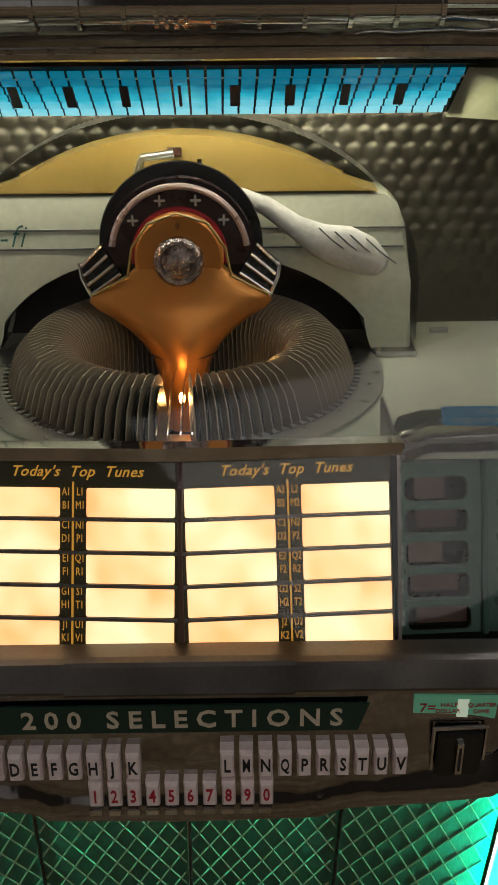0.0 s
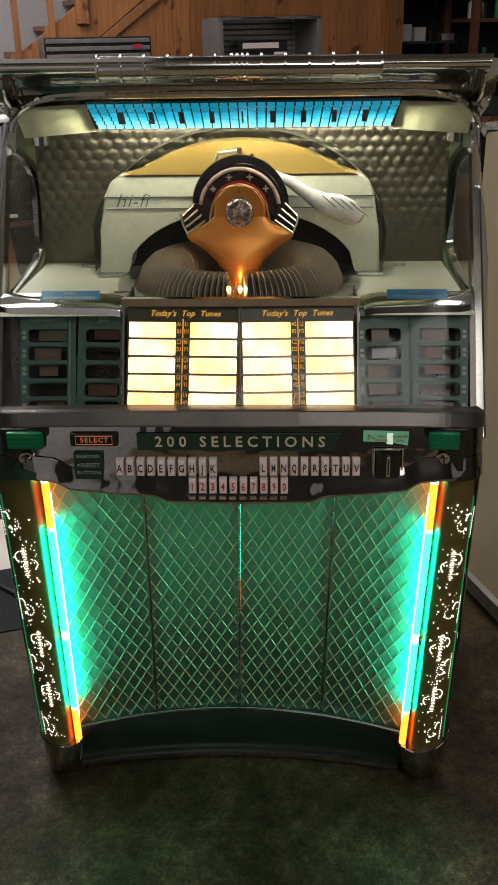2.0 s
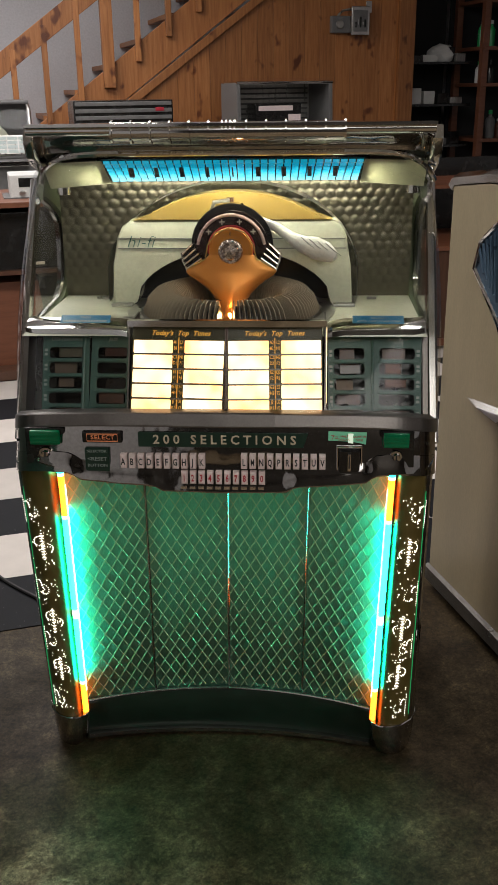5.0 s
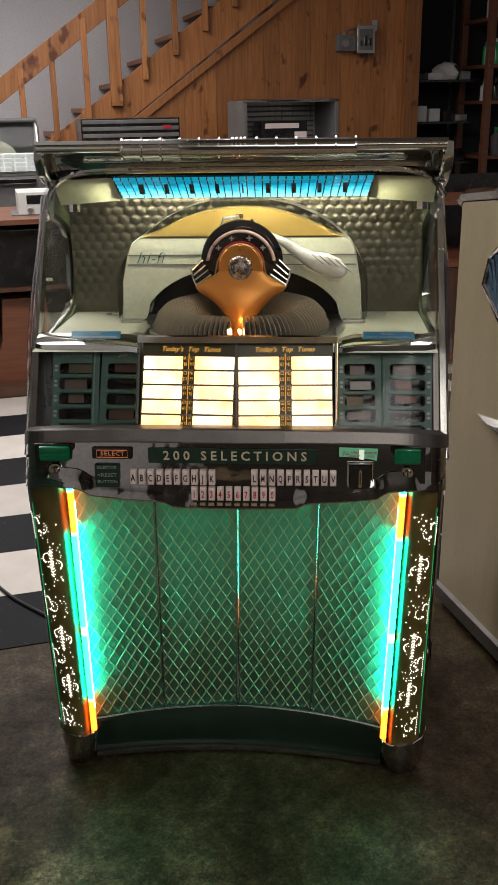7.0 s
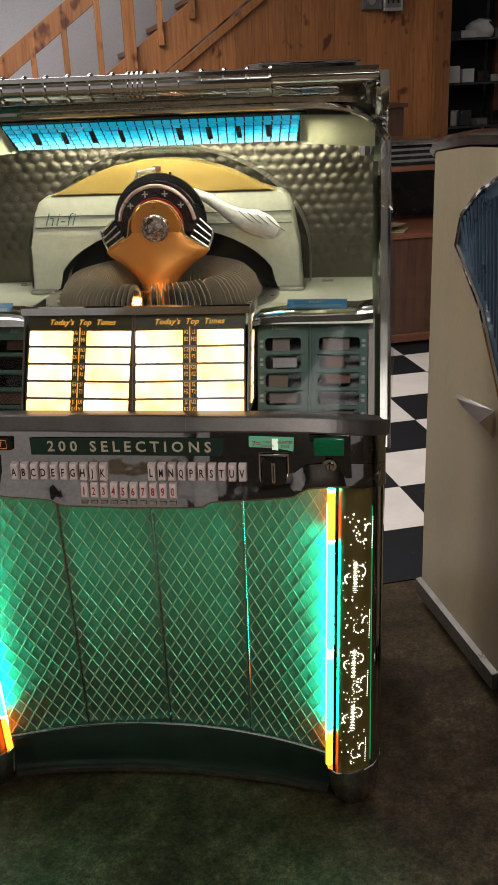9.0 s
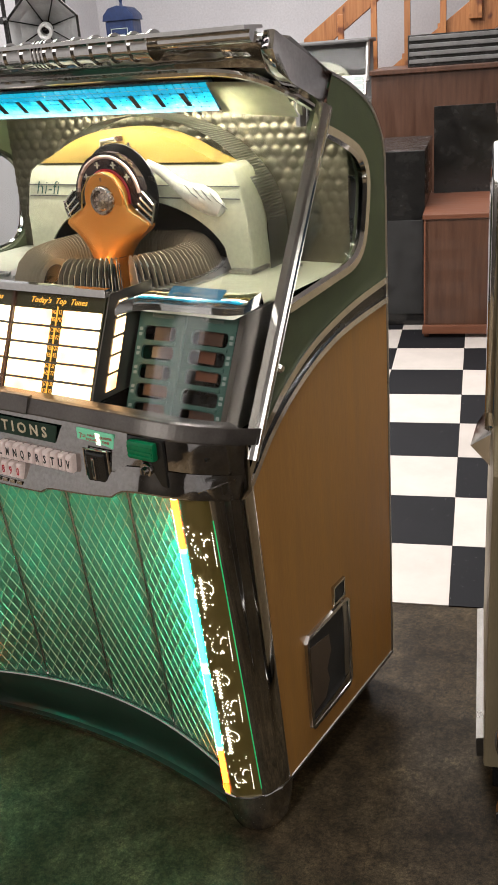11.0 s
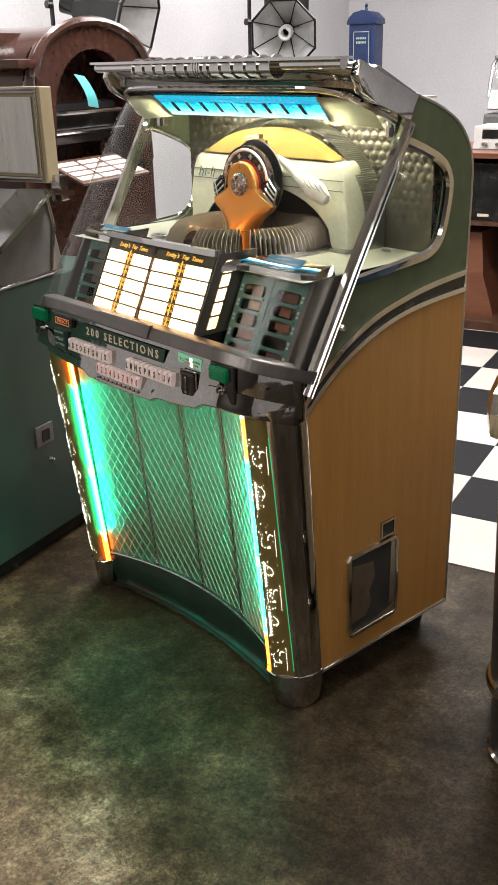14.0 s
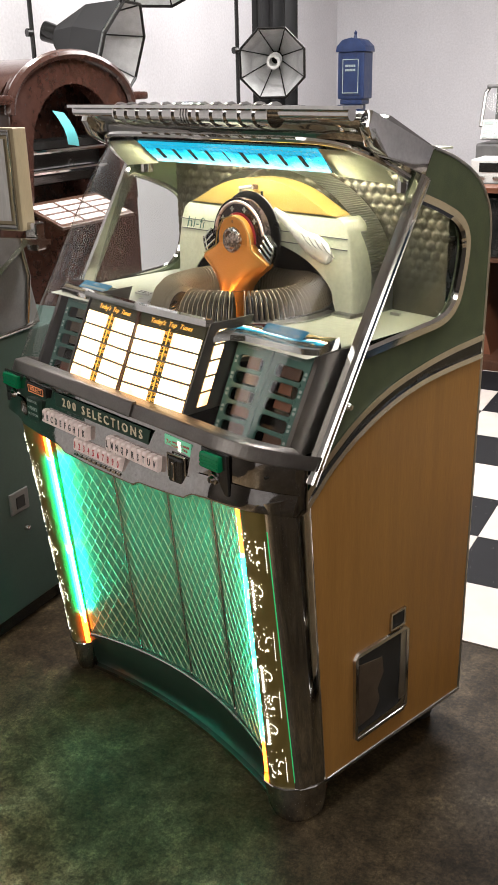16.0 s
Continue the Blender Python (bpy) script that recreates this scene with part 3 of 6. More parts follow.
# coin return in the right side
door = part("coin_door_frame", sweep([(0.403, y, z) for y, z in ((-0.042, 0.14), (-0.046, 0.33), (-0.040, 0.337), (0.106, 0.337), (0.114, 0.33), (0.118, 0.142), (0.110, 0.135), (-0.036, 0.134))], [(-0.006, -0.004), (-0.004, 0.005), (0.004, 0.005), (0.006, -0.004)], (1, 0, 0), True), CHROME_WORN, side_right, "worn chrome frame of the service opening", True)
part("recess", prism([(-0.04, 0.14), (-0.04, 0.332), (0.112, 0.332), (0.112, 0.14)], "x", 0.4025, 0.4040), RUBBER, door, "dark opening")
part("inner_tray", prism([(-0.04, 0.137), (0.112, 0.137), (0.112, 0.168), (0.088, 0.156), (-0.04, 0.148)], "x", 0.4042, 0.4062), CHROME_WORN, door)
part("jamb", box(0.4042, 0.4058, 0.094, 0.112, 0.165, 0.334), STEEL, door)
part("torn_card", prism([(-0.036, 0.165), (0.012, 0.170), (0.030, 0.200), (0.022, 0.230), (0.040, 0.262), (0.034, 0.300), (-0.036, 0.312)], "x", 0.4042, 0.4060), BRONZE_FLAP, door, "dull brown torn flap in the opening")
lockplate = part("lock_frame", sweep([(0.403, 0.060, 0.350), (0.403, 0.060, 0.386), (0.403, 0.102, 0.386), (0.403, 0.102, 0.350)], [(-0.004, -0.003), (-0.003, 0.004), (0.003, 0.004), (0.004, -0.003)], (1, 0, 0), True), CHROME_WORN, side_right, "", True)
part("lock_hole", box(0.4022, 0.4040, 0.062, 0.100, 0.352, 0.384), RUBBER, lockplate)

# back and underside
part("back_panel", box(-0.384, 0.384, 0.306, 0.316, 0.08, 1.10), BLACK, J)
part("underside", box(-0.384, 0.384, -0.11, 0.306, 0.07, 0.085), BLACK, J)
part("roof", loft([[(x, y, z) for y, z in ROOF] + [(x, y - 0.006, z - 0.01) for y, z in ROOF[::-1]] for x in (-0.40, 0.40)], True), OLIVE, J, "olive green rounded roof", True)
for x, y in ((-0.33, 0.27), (0.33, 0.27)):
    part("rear_foot", lathe([(0.0, 0.0), (0.03, 0.0), (0.034, 0.02), (0.04, 0.075), (0.0, 0.075)], 16, pose(x, y, -0.001)), RUBBER, J, "", True)

# front pilasters
def pilaster_y(z):
    return -0.200 - 0.070 * (z - 0.09) / 0.62


def tube_x(z):
    return 0.306 + 0.012 * (z - 0.09) / 0.62


def lower_x(s, x, z):
    """The lower body leans a little: its left pilaster stands further out, most at the floor."""
    if s > 0:
        return x
    t = max(0.0, min(1.0, (z - 0.09) / 0.62))
    u = max(0.0, min(1.0, (x - 0.306 - 0.012 * t) / (0.099 - 0.012 * t)))
    return -x - (0.037 - 0.025 * t) * (1 - u) - 0.028 * u


def pilaster(s):
    rows_p, rows_c = [], []
    for k in range(13):
        z = 0.088 + 0.646 * k / 12
        y0, x0 = pilaster_y(z), tube_x(z) + 0.012
        arc = [(x0, y0 + 0.004), (x0 + 0.006, y0 - 0.010), (x0 + 0.018, y0 - 0.017), (x0 + 0.034, y0 - 0.017), (x0 + 0.048, y0 - 0.009), (0.385, y0 + 0.006)]
        arc += [(0.380, y0 + 0.03), (x0, y0 + 0.03)]
        rows_p.append([(lower_x(s, x, z), y, z) for x, y in arc])
        e = 0.024 * (z - 0.09) / 0.62
        ch = [(0.3845, y0 + 0.004), (0.391, y0 + 0.010), (0.397, y0 + 0.022 + e * 0.3), (0.400, y0 + 0.034 + e * 0.6), (0.402, y0 + 0.036 + e * 0.6), (0.404, y0 + 0.046 + e * 0.8), (0.406, y0 + 0.062 + e), (0.404, y0 + 0.070 + e), (0.400, y0 + 0.076 + e), (0.380, y0 + 0.076 + e), (0.380, y0 + 0.02)]
        rows_c.append([(lower_x(s, x, z), y, z) for x, y in ch])
    body = part("pilaster", loft(rows_p, True), AMBER, J, "amber plastic pilaster with sparkling engraved motifs", True)
    part("pilaster_chrome", loft(rows_c, True), CHROME, J, "ribbed chrome edge of the pilaster", True)
    path = [(lower_x(s, tube_x(z), z), pilaster_y(z) + 0.005, z) for z in (0.092 + 0.642 * k / 10 for k in range(11))]
    # thin emissive strip in place of the tube light along this edge
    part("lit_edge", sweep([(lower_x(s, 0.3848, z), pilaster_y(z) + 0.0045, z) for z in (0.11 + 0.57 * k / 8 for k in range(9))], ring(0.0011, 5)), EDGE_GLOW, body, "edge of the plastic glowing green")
    part("light_tube", sweep(path, ring(0.0068, 14)), TUBE, J, "glowing teal and orange light tube", True)
    # added glowing strip paints the tube's white glare towards the side
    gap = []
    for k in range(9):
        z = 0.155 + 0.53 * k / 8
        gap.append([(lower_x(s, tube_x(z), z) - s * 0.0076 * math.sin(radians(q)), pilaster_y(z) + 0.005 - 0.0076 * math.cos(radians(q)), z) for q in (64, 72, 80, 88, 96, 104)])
    part("bare_tube", loft(gap), TUBE_GLARE, J, "white glare strip added along the light tube", True)
    # engraved notes and dots; the light they catch is painted as emission
    rng = random.Random(5 if s > 0 else 9)

    def on(x, z, lift=0.0012):
        y0, x0 = pilaster_y(z), tube_x(z) + 0.012
        u = max(0.0, min(1.0, x))
        px = x0 + 0.004 + u * 0.056
        py = lerp_table([(0, y0 - 0.008), (0.07, y0 - 0.012), (0.25, y0 - 0.0172), (0.53, y0 - 0.0172), (0.8, y0 - 0.009), (1.0, y0 + 0.000)], u)
        return Vector((lower_x(s, px, z), py - lift, z))

    bm = bmesh.new()

    def dot(x, z, r, n=6, turn=0.0):
        c = on(x, z)
        vs = [bm.verts.new(c + Vector((r * math.cos(a), -0.0006, r * 1.25 * math.sin(a)))) for a in (turn + math.pi * 2 * k / n for k in range(n))]
        bm.faces.new(vs)

    def arc(x, z, rx, rz, a0, a1, n, r):
        for k in range(n):
            a = radians(a0 + (a1 - a0) * k / (n - 1))
            dot(x + rx * math.cos(a), z + rz * math.sin(a), r * (0.75 + 0.5 * k / (n - 1)))

    def clef(x, z, size):
        for k in range(17):
            h = z - size + 2 * size * k / 16
            wide = 0.07 if k % 2 else 0.035
            p = [on(x + d * wide, h + e) for d, e in ((-1, -0.0010), (1, -0.0004), (1, 0.0014), (-1, 0.0008))]
            bm.faces.new([bm.verts.new(q + Vector((0, -0.0008, 0))) for q in p])
        arc(x, z + 0.3 * size, 0.3, 0.5 * size, 100, -40, 15, 0.0010)
        arc(x + 0.02, z - 0.15 * size, 0.34, 0.5 * size, 125, 215, 12, 0.0011)
        for k in range(6):
            dot(x - 0.24 + 0.09 * k, z - 0.02 * size + 0.0006 * k, 0.0011)

    for z in (0.55, 0.362, 0.233):
        clef(0.46 + rng.uniform(-0.05, 0.05), z, 0.031)
    for z in (0.633, 0.443, 0.307, 0.143):
        for k in range(14):
            dot(0.94, z + 0.03 - 0.06 * k / 13, 0.0009)
        arc(0.66, z, 0.2, 0.013, 130, 300, 8, 0.0012)
        dot(0.74, z - 0.010, 0.0022)
        arc(0.82, z + 0.006, 0.1, 0.014, 60, 170, 6, 0.0013)
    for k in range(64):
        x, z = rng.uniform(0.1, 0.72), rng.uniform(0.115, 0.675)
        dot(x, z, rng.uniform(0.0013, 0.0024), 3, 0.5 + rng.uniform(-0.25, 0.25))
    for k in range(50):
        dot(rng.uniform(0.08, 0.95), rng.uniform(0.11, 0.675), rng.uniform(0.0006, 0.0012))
    tagged(part("engraving", bm, SPARK, body), "engraved musical motifs with sparkle painted in as glow", kind="stuff")
    # foot
    top = [(0.300, -0.188), (0.306, -0.206), (0.322, -0.217), (0.345, -0.217), (0.368, -0.208), (0.388, -0.188), (0.402, -0.160), (0.404, -0.126), (0.380, -0.120), (0.330, -0.140)]
    cx, cy = 0.372, -0.165
    rows = []
    for z, k in ((0.09, 1.0), (0.075, 0.99), (0.05, 0.95), (0.025, 0.87), (0.008, 0.76), (0.0, 0.7)):
        rows.append([(lower_x(s, cx + (x - cx) * k, 0.09), cy + (y - cy) * k, z) for x, y in top])
    part("foot", loft(rows, True), CHROME_WORN, J, "curved chrome front foot", True)
    part("pilaster_rim", sweep([(lower_x(s, x, 0.09), y - 0.001, 0.09) for x, y in ((0.300, -0.188), (0.306, -0.207), (0.322, -0.2185), (0.345, -0.2185), (0.368, -0.2095), (0.389, -0.190), (0.403, -0.160), (0.405, -0.126))], ring(0.0025, 6)), CHROME, J, "", True)


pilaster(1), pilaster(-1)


SEAMS = (-1.0, -0.525, 0.0, 0.525, 1.0)


# grille: four panels of raised diamond mesh
def curve_y(x, z):
    edge = -0.184 - 0.060 * (z - 0.115) / 0.585
    return edge + 0.064 * (1 - ((x - middle_x(z)) / 0.322) ** 2)


def middle_x(z):
    return -0.021 + 0.013 * (z - 0.115) / 0.585


def grille_y(x, z):
    """The grille's panels are flat between their seams."""
    xs = [grille_x(f, z) for f in SEAMS]
    return lerp_table([(q, curve_y(q, z)) for q in xs], max(xs[0], min(xs[-1], x)))


def grille_x(f, z):
    return middle_x(z) + f * 0.322


Z0, Z1 = 0.114, 0.735
for fa, fb in zip(SEAMS, SEAMS[1:]):
    rows = []
    for k in range(25):
        z = Z0 + (Z1 - Z0) * k / 24
        rows.append([(x, grille_y(x, z), z) for x in (grille_x(fa + (fb - fa) * j / 10, z) for j in range(11))])
    back_rows = loft(rows)
    panel = part("grille_panel", back_rows, GRILLE_BACK, J, "green grille panel", True)
    bm = bmesh.new()
    width, pitch_x, pitch_z = (fb - fa) * 0.322, 0.0243, 0.0427
    slope = pitch_z / pitch_x
    for sign in (1, -1):
        n0 = int(-(Z1 - Z0) / pitch_z) - 12
        for n in range(n0, 40):
            pts = []
            steps = int(width / (pitch_x / 2)) + 2
            for j in range(steps * 2 + 1):
                q = j * pitch_x / 4
                z = Z0 + n * pitch_z + sign * q * slope + (0 if sign > 0 else width * slope)
                if q <= width and Z0 <= z <= Z1:
                    x = grille_x(fa + (fb - fa) * q / width, z)
                    pts.append(Vector((x, grille_y(x, z), z)))
            if len(pts) < 2:
                continue
            w, h = 0.0016, 0.0010
            lines = [[], [], [], []]
            for p in pts:
                for row, (dx, dy) in zip(lines, ((-w, 0.0002), (-0.4 * w, -h), (0.4 * w, -h), (w, 0.0002))):
                    row.append(bm.verts.new(p + Vector((dx, dy, 0))))
            for j in range(len(pts) - 1):
                for a, c in zip(lines, lines[1:]):
                    bm.faces.new((a[j], c[j], c[j + 1], a[j + 1]))
    part("diamond_mesh", bm, GRILLE_WIRE, panel, "raised metal diamond mesh")
for f in SEAMS[1:-1]:
    path = [(grille_x(f, z), grille_y(grille_x(f, z), z) - 0.001, z) for z in (Z0 + (Z1 - Z0) * k / 10 for k in range(11))]
    part("grille_seam", sweep(path, [(-0.003, -0.002), (-0.0025, 0.002), (-0.0008, 0.0035), (0.0008, 0.0035), (0.0025, 0.002), (0.003, -0.002)], (0, -1, 0)), CHROME_WORN, J, "", True)


# plinth under the grille
def lip_y(x):
    return -0.176 + 0.038 * (1 - ((x + 0.022) / 0.33) ** 2)


def plinth_row(x):
    y, q = curve_y(x, 0.115), lip_y(x)
    return [(x, y - 0.002, 0.118), (x, y - 0.010, 0.116), (x, y - 0.013, 0.110), (x, q + 0.004, 0.020), (x, q + 0.004, 0.010), (x, q + 0.06, 0.010), (x, q + 0.06, 0.118)]


part("plinth", loft([plinth_row(-0.348 + 0.652 * k / 24) for k in range(25)], True), PLINTH, J, "dark green curved plinth", True)
part("plinth_lip", sweep([(x, lip_y(x) + 0.002, 0.010) for x in (-0.348 + 0.652 * k / 24 for k in range(25))], [(-0.008, -0.004), (-0.008, 0.003), (-0.002, 0.006), (0.010, 0.006), (0.010, -0.004)], (0, 0, 1)), CHROME_WORN, J, "metal lip along the plinth", True)
part("plinth_trim", sweep([(x, curve_y(x, 0.118) - 0.011, 0.1175) for x in (-0.346 + 0.65 * k / 24 for k in range(25))], ring(0.0026, 6)), CHROME_WORN, J, "thin metal line along the foot of the grille", True)


# control panel
def front_y(x):
    return -0.315 + 0.155 * (abs(x) / 0.414) ** 11


def drop(x):
    return -0.06 * (abs(x) / 0.414) ** 9


LIP = [(0, 0.712), (0.118, 0.715), (0.132, 0.725), (0.20, 0.729), (0.262, 0.736), (0.280, 0.750), (0.32, 0.755), (0.414, 0.755)]
XS = [0.414 * math.copysign(1 - (1 - abs(t)) ** 1.5, t) for t in (-1 + k / 40 for k in range(81))]


def band_row(x, pts):
    y0, d = front_y(x), drop(x)
    return [(x, min(y0 + a, -0.155 if a <= 0 else max(y0 + 0.003, -0.200)), z + d) for a, z in pts]


part("ledge", loft([band_row(x, [(0.030, 0.853), (0.010, 0.854), (0.003, 0.8535), (0.001, 0.852), (-0.0075, 0.833), (-0.0075, 0.8305), (-0.004, 0.830), (0.030, 0.830)]) for x in XS], True), SLATE, J, "grey metal ledge along the glass")
part("ledge_clip", loft([band_row(x, [(0.008, 0.8570), (0.001, 0.8565), (-0.002, 0.854), (-0.0105, 0.833), (-0.0100, 0.8305), (0.004, 0.8300)]) for x in (-0.094 + 0.188 * k / 12 for k in range(13))], True), SLATE, J, "raised middle piece of the ledge")


def fascia_row(x):
    zl = lerp_table(LIP, abs(x))
    pts = [(0.030, 0.8298), (-0.002, 0.8298), (-0.006, 0.815), (-0.009, 0.795), (-0.013, 0.765), (-0.014, zl + 0.030), (-0.021, zl + 0.011), (-0.027, zl - 0.002), (-0.027, zl - 0.006), (-0.020, zl - 0.009), (0.06, zl - 0.004), (0.06, 0.8298)]
    return band_row(x, pts)


fascia = part("control_panel", loft([fascia_row(x * 0.982) for x in XS], True), FASCIA, J, "polished chrome control panel", True)


def face(x, z, lift=0.0):
    """A point on the control panel's face."""
    off = lerp_table([(0.735, -0.014), (0.765, -0.013), (0.795, -0.009), (0.815, -0.006), (0.83, -0.002)], z)
    return (x, front_y(x) + off - lift, z)


plate = part("name_plate", prism([(-0.160, 0.792), (0.147, 0.792), (0.156, 0.821), (-0.160, 0.821)], "y", -0.3235, -0.3262, 0.0006), GREEN_PLATE, J, "dark green plate lettered 200 SELECTIONS")
part("lettering", lettering("200 SELECTIONS", 0.0245, facing((0.001, -0.3266, 0.8065), 3), 0.0008, 0, 1.54, None, 0.0004), PALE_INK, plate)

# keys
def key(x, z, char, ink, h):
    y, w = face(x, z)[1], 0.0058
    lo, hi = z - h / 2, z + h / 2
    ring_a = [(x - w, y + 0.004, lo), (x + w, y + 0.004, lo), (x + w, y + 0.004, hi), (x - w, y + 0.004, hi)]
    ring_b = [(x - w, y - 0.010, lo), (x + w, y - 0.010, lo), (x + w, y - 0.008, hi), (x - w, y - 0.008, hi)]
    e = 0.0015
    ring_c = [(x - w + e, y - 0.0135, lo + 0.003), (x + w - e, y - 0.0135, lo + 0.003), (x + w - e, y - 0.0115, hi - 0.003), (x - w + e, y - 0.0115, hi - 0.003)]
    ob = part("selector_key", loft([ring_a, ring_b, ring_c], True), KEY, J)
    part("letter", lettering(char, 0.0118, facing((x, y - 0.0129, z), 4.6) @ Matrix.Diagonal((0.78 if char in "MQ" else 1.0, 1.55, 1, 1)), 0.0003, 0, 1, None, 0.0002), ink, ob)


for k, c in enumerate("ABCDEFGHJK"):
    key(-0.188 + k * 0.0163, 0.7665, c, INK, 0.027)
for k, c in enumerate("LMNQPRSTUV"):
    key(0.0375 + k * 0.0161, 0.7675, c, INK, 0.027)
for k, c in enumerate("1234567890"):
    key(-0.0745 + k * 0.0161, 0.7355, c, RED_INK, 0.025)
for k in range(10):
    part("vent_slot", box(-0.081 + k * 0.0161, -0.070 + k * 0.0161, -0.3420, -0.3370, 0.7135, 0.7195, 0.0005), CHROME, fascia)

coin = part("coin_plate", prism([(0.192, 0.800), (0.262, 0.797), (0.263, 0.822), (0.193, 0.824)], "y", front_y(0.23) - 0.004, front_y(0.23) - 0.0075, 0.001), COIN_LAMP, J, "lit green coin plate with red lettering")
# glowing box paints in the hot spot of the bulb behind
part("lit_window", box(0.229, 0.2385, front_y(0.23) - 0.0079, front_y(0.23) - 0.0072, 0.801, 0.8205, 0.0002), COIN_GLOW, coin, "bright spot of the bulb behind the plate")
yc = front_y(0.23) - 0.0082
inscribe(coin, RED_INK, (("7=", 0.013, facing((0.2045, yc, 0.812)), 0, 1), ("HALF", 0.0062, facing((0.222, yc, 0.815)), 0, 1), ("DOLLAR", 0.0058, facing((0.2215, yc, 0.8085)), 0, 0.9), ("QUARTER", 0.0058, facing((0.2495, yc, 0.8145)), 0, 0.9), ("DIME", 0.006, facing((0.2495, yc, 0.8075)), 0, 1)))
coin_box = part("coin_entry", box(0.212, 0.252, -0.334, -0.31, 0.742, 0.794, 0.005), BLACK, J, "black coin entry with a chrome slot")
part("coin_slot", box(0.2285, 0.2345, -0.3385, -0.3335, 0.752, 0.786, 0.001), CHROME, coin_box)
part("coin_slot_opening", box(0.2305, 0.2325, -0.3392, -0.338, 0.757, 0.782), RUBBER, coin_box)
part("coin_bezel", sweep([(0.210, -0.330, 0.740), (0.210, -0.330, 0.796), (0.254, -0.328, 0.796), (0.254, -0.328, 0.740)], ring(0.0022, 6), (0, -1, 0), True), CHROME, coin_box, "", True)

lamp = part("select_lamp", box(-0.258, -0.190, -0.330, -0.318, 0.800, 0.822, 0.003), BLACK, J, "select lamp with an amber lit window")
part("lettering", lettering("SELECT", 0.0115, facing((-0.224, -0.3306, 0.8112)), 0.0004, 0, 1.1), AMBER_LAMP, lamp)
part("lamp_border", sweep([(-0.250, -0.3305, 0.804), (-0.250, -0.3305, 0.818), (-0.198, -0.3305, 0.818), (-0.198, -0.3305, 0.804)], ring(0.0009, 5), (0, -1, 0), True), AMBER_LAMP, lamp)
reset = part("reset_plate", box(-0.2545, -0.2145, -0.335, -0.32, 0.744, 0.7905, 0.002), GREEN_PLATE, J, "dark green reset plate with pale lettering")
inscribe(reset, GREY_INK, (("SELECTOR", 0.0072, facing((-0.2345, -0.3354, 0.7855)), 0, 0.95), ("<RESET", 0.0105, facing((-0.2345, -0.3354, 0.770)), 0, 0.95), ("BUTTON", 0.0082, facing((-0.2345, -0.3354, 0.757)), 0, 1)))
for s in (1, -1):
    y = front_y(0.317) - 0.010
    panel = part("end_panel", prism([(s * 0.278, 0.752), (s * 0.352, 0.752), (s * 0.350, 0.824), (s * 0.286, 0.826)], "y", y + 0.006, y - 0.001, 0.003), BLACK, J, "black end panel of the controls", True)
    btn = part("green_button", box(s * 0.317 - 0.024, s * 0.317 + 0.024, y - 0.012, y, 0.794, 0.822, 0.004), GREEN_BUTTON, J, "ribbed green plastic button", True)
    for z in (0.8, 0.807, 0.814):
        part("rib", box(s * 0.317 - 0.022, s * 0.317 + 0.022, y - 0.0135, y - 0.0115, z - 0.002, z + 0.002, 0.0006), GREEN_BUTTON, btn)
    lk = part("lock", lathe([(0.0, 0.010), (0.005, 0.010), (0.007, 0.004), (0.0105, 0.004), (0.012, 0.0), (0.012, -0.006)], 20, facing((s * 0.318, y - 0.002, 0.776))), CHROME_WORN, J, "round chrome key lock", True)
    part("keyhole", box(s * 0.318 - 0.0012, s * 0.318 + 0.0012, y - 0.013, y - 0.0115, 0.771, 0.781), RUBBER, lk)


# title boards
def frame_from(a, b, c):
    """A pose with x along a to b, y towards c and z out of the face."""
    a, b, c = Vector(a), Vector(b), Vector(c)
    x = (b - a).normalized()
    z = x.cross(c - a).normalized()
    y = z.cross(x)
    m = Matrix((x, y, z)).transposed().to_4x4()
    m.translation = a
    return m


def rounded(x0, x1, y0, y1, r, n=3):
    pts = []
    for cx, cy, a0 in ((x1 - r, y1 - r, 0), (x0 + r, y1 - r, 90), (x0 + r, y0 + r, 180), (x1 - r, y0 + r, 270)):
        for k in range(n + 1):
            a = radians(a0 + 90 * k / n)
            pts.append((cx + r * math.cos(a), cy + r * math.sin(a)))
    return pts


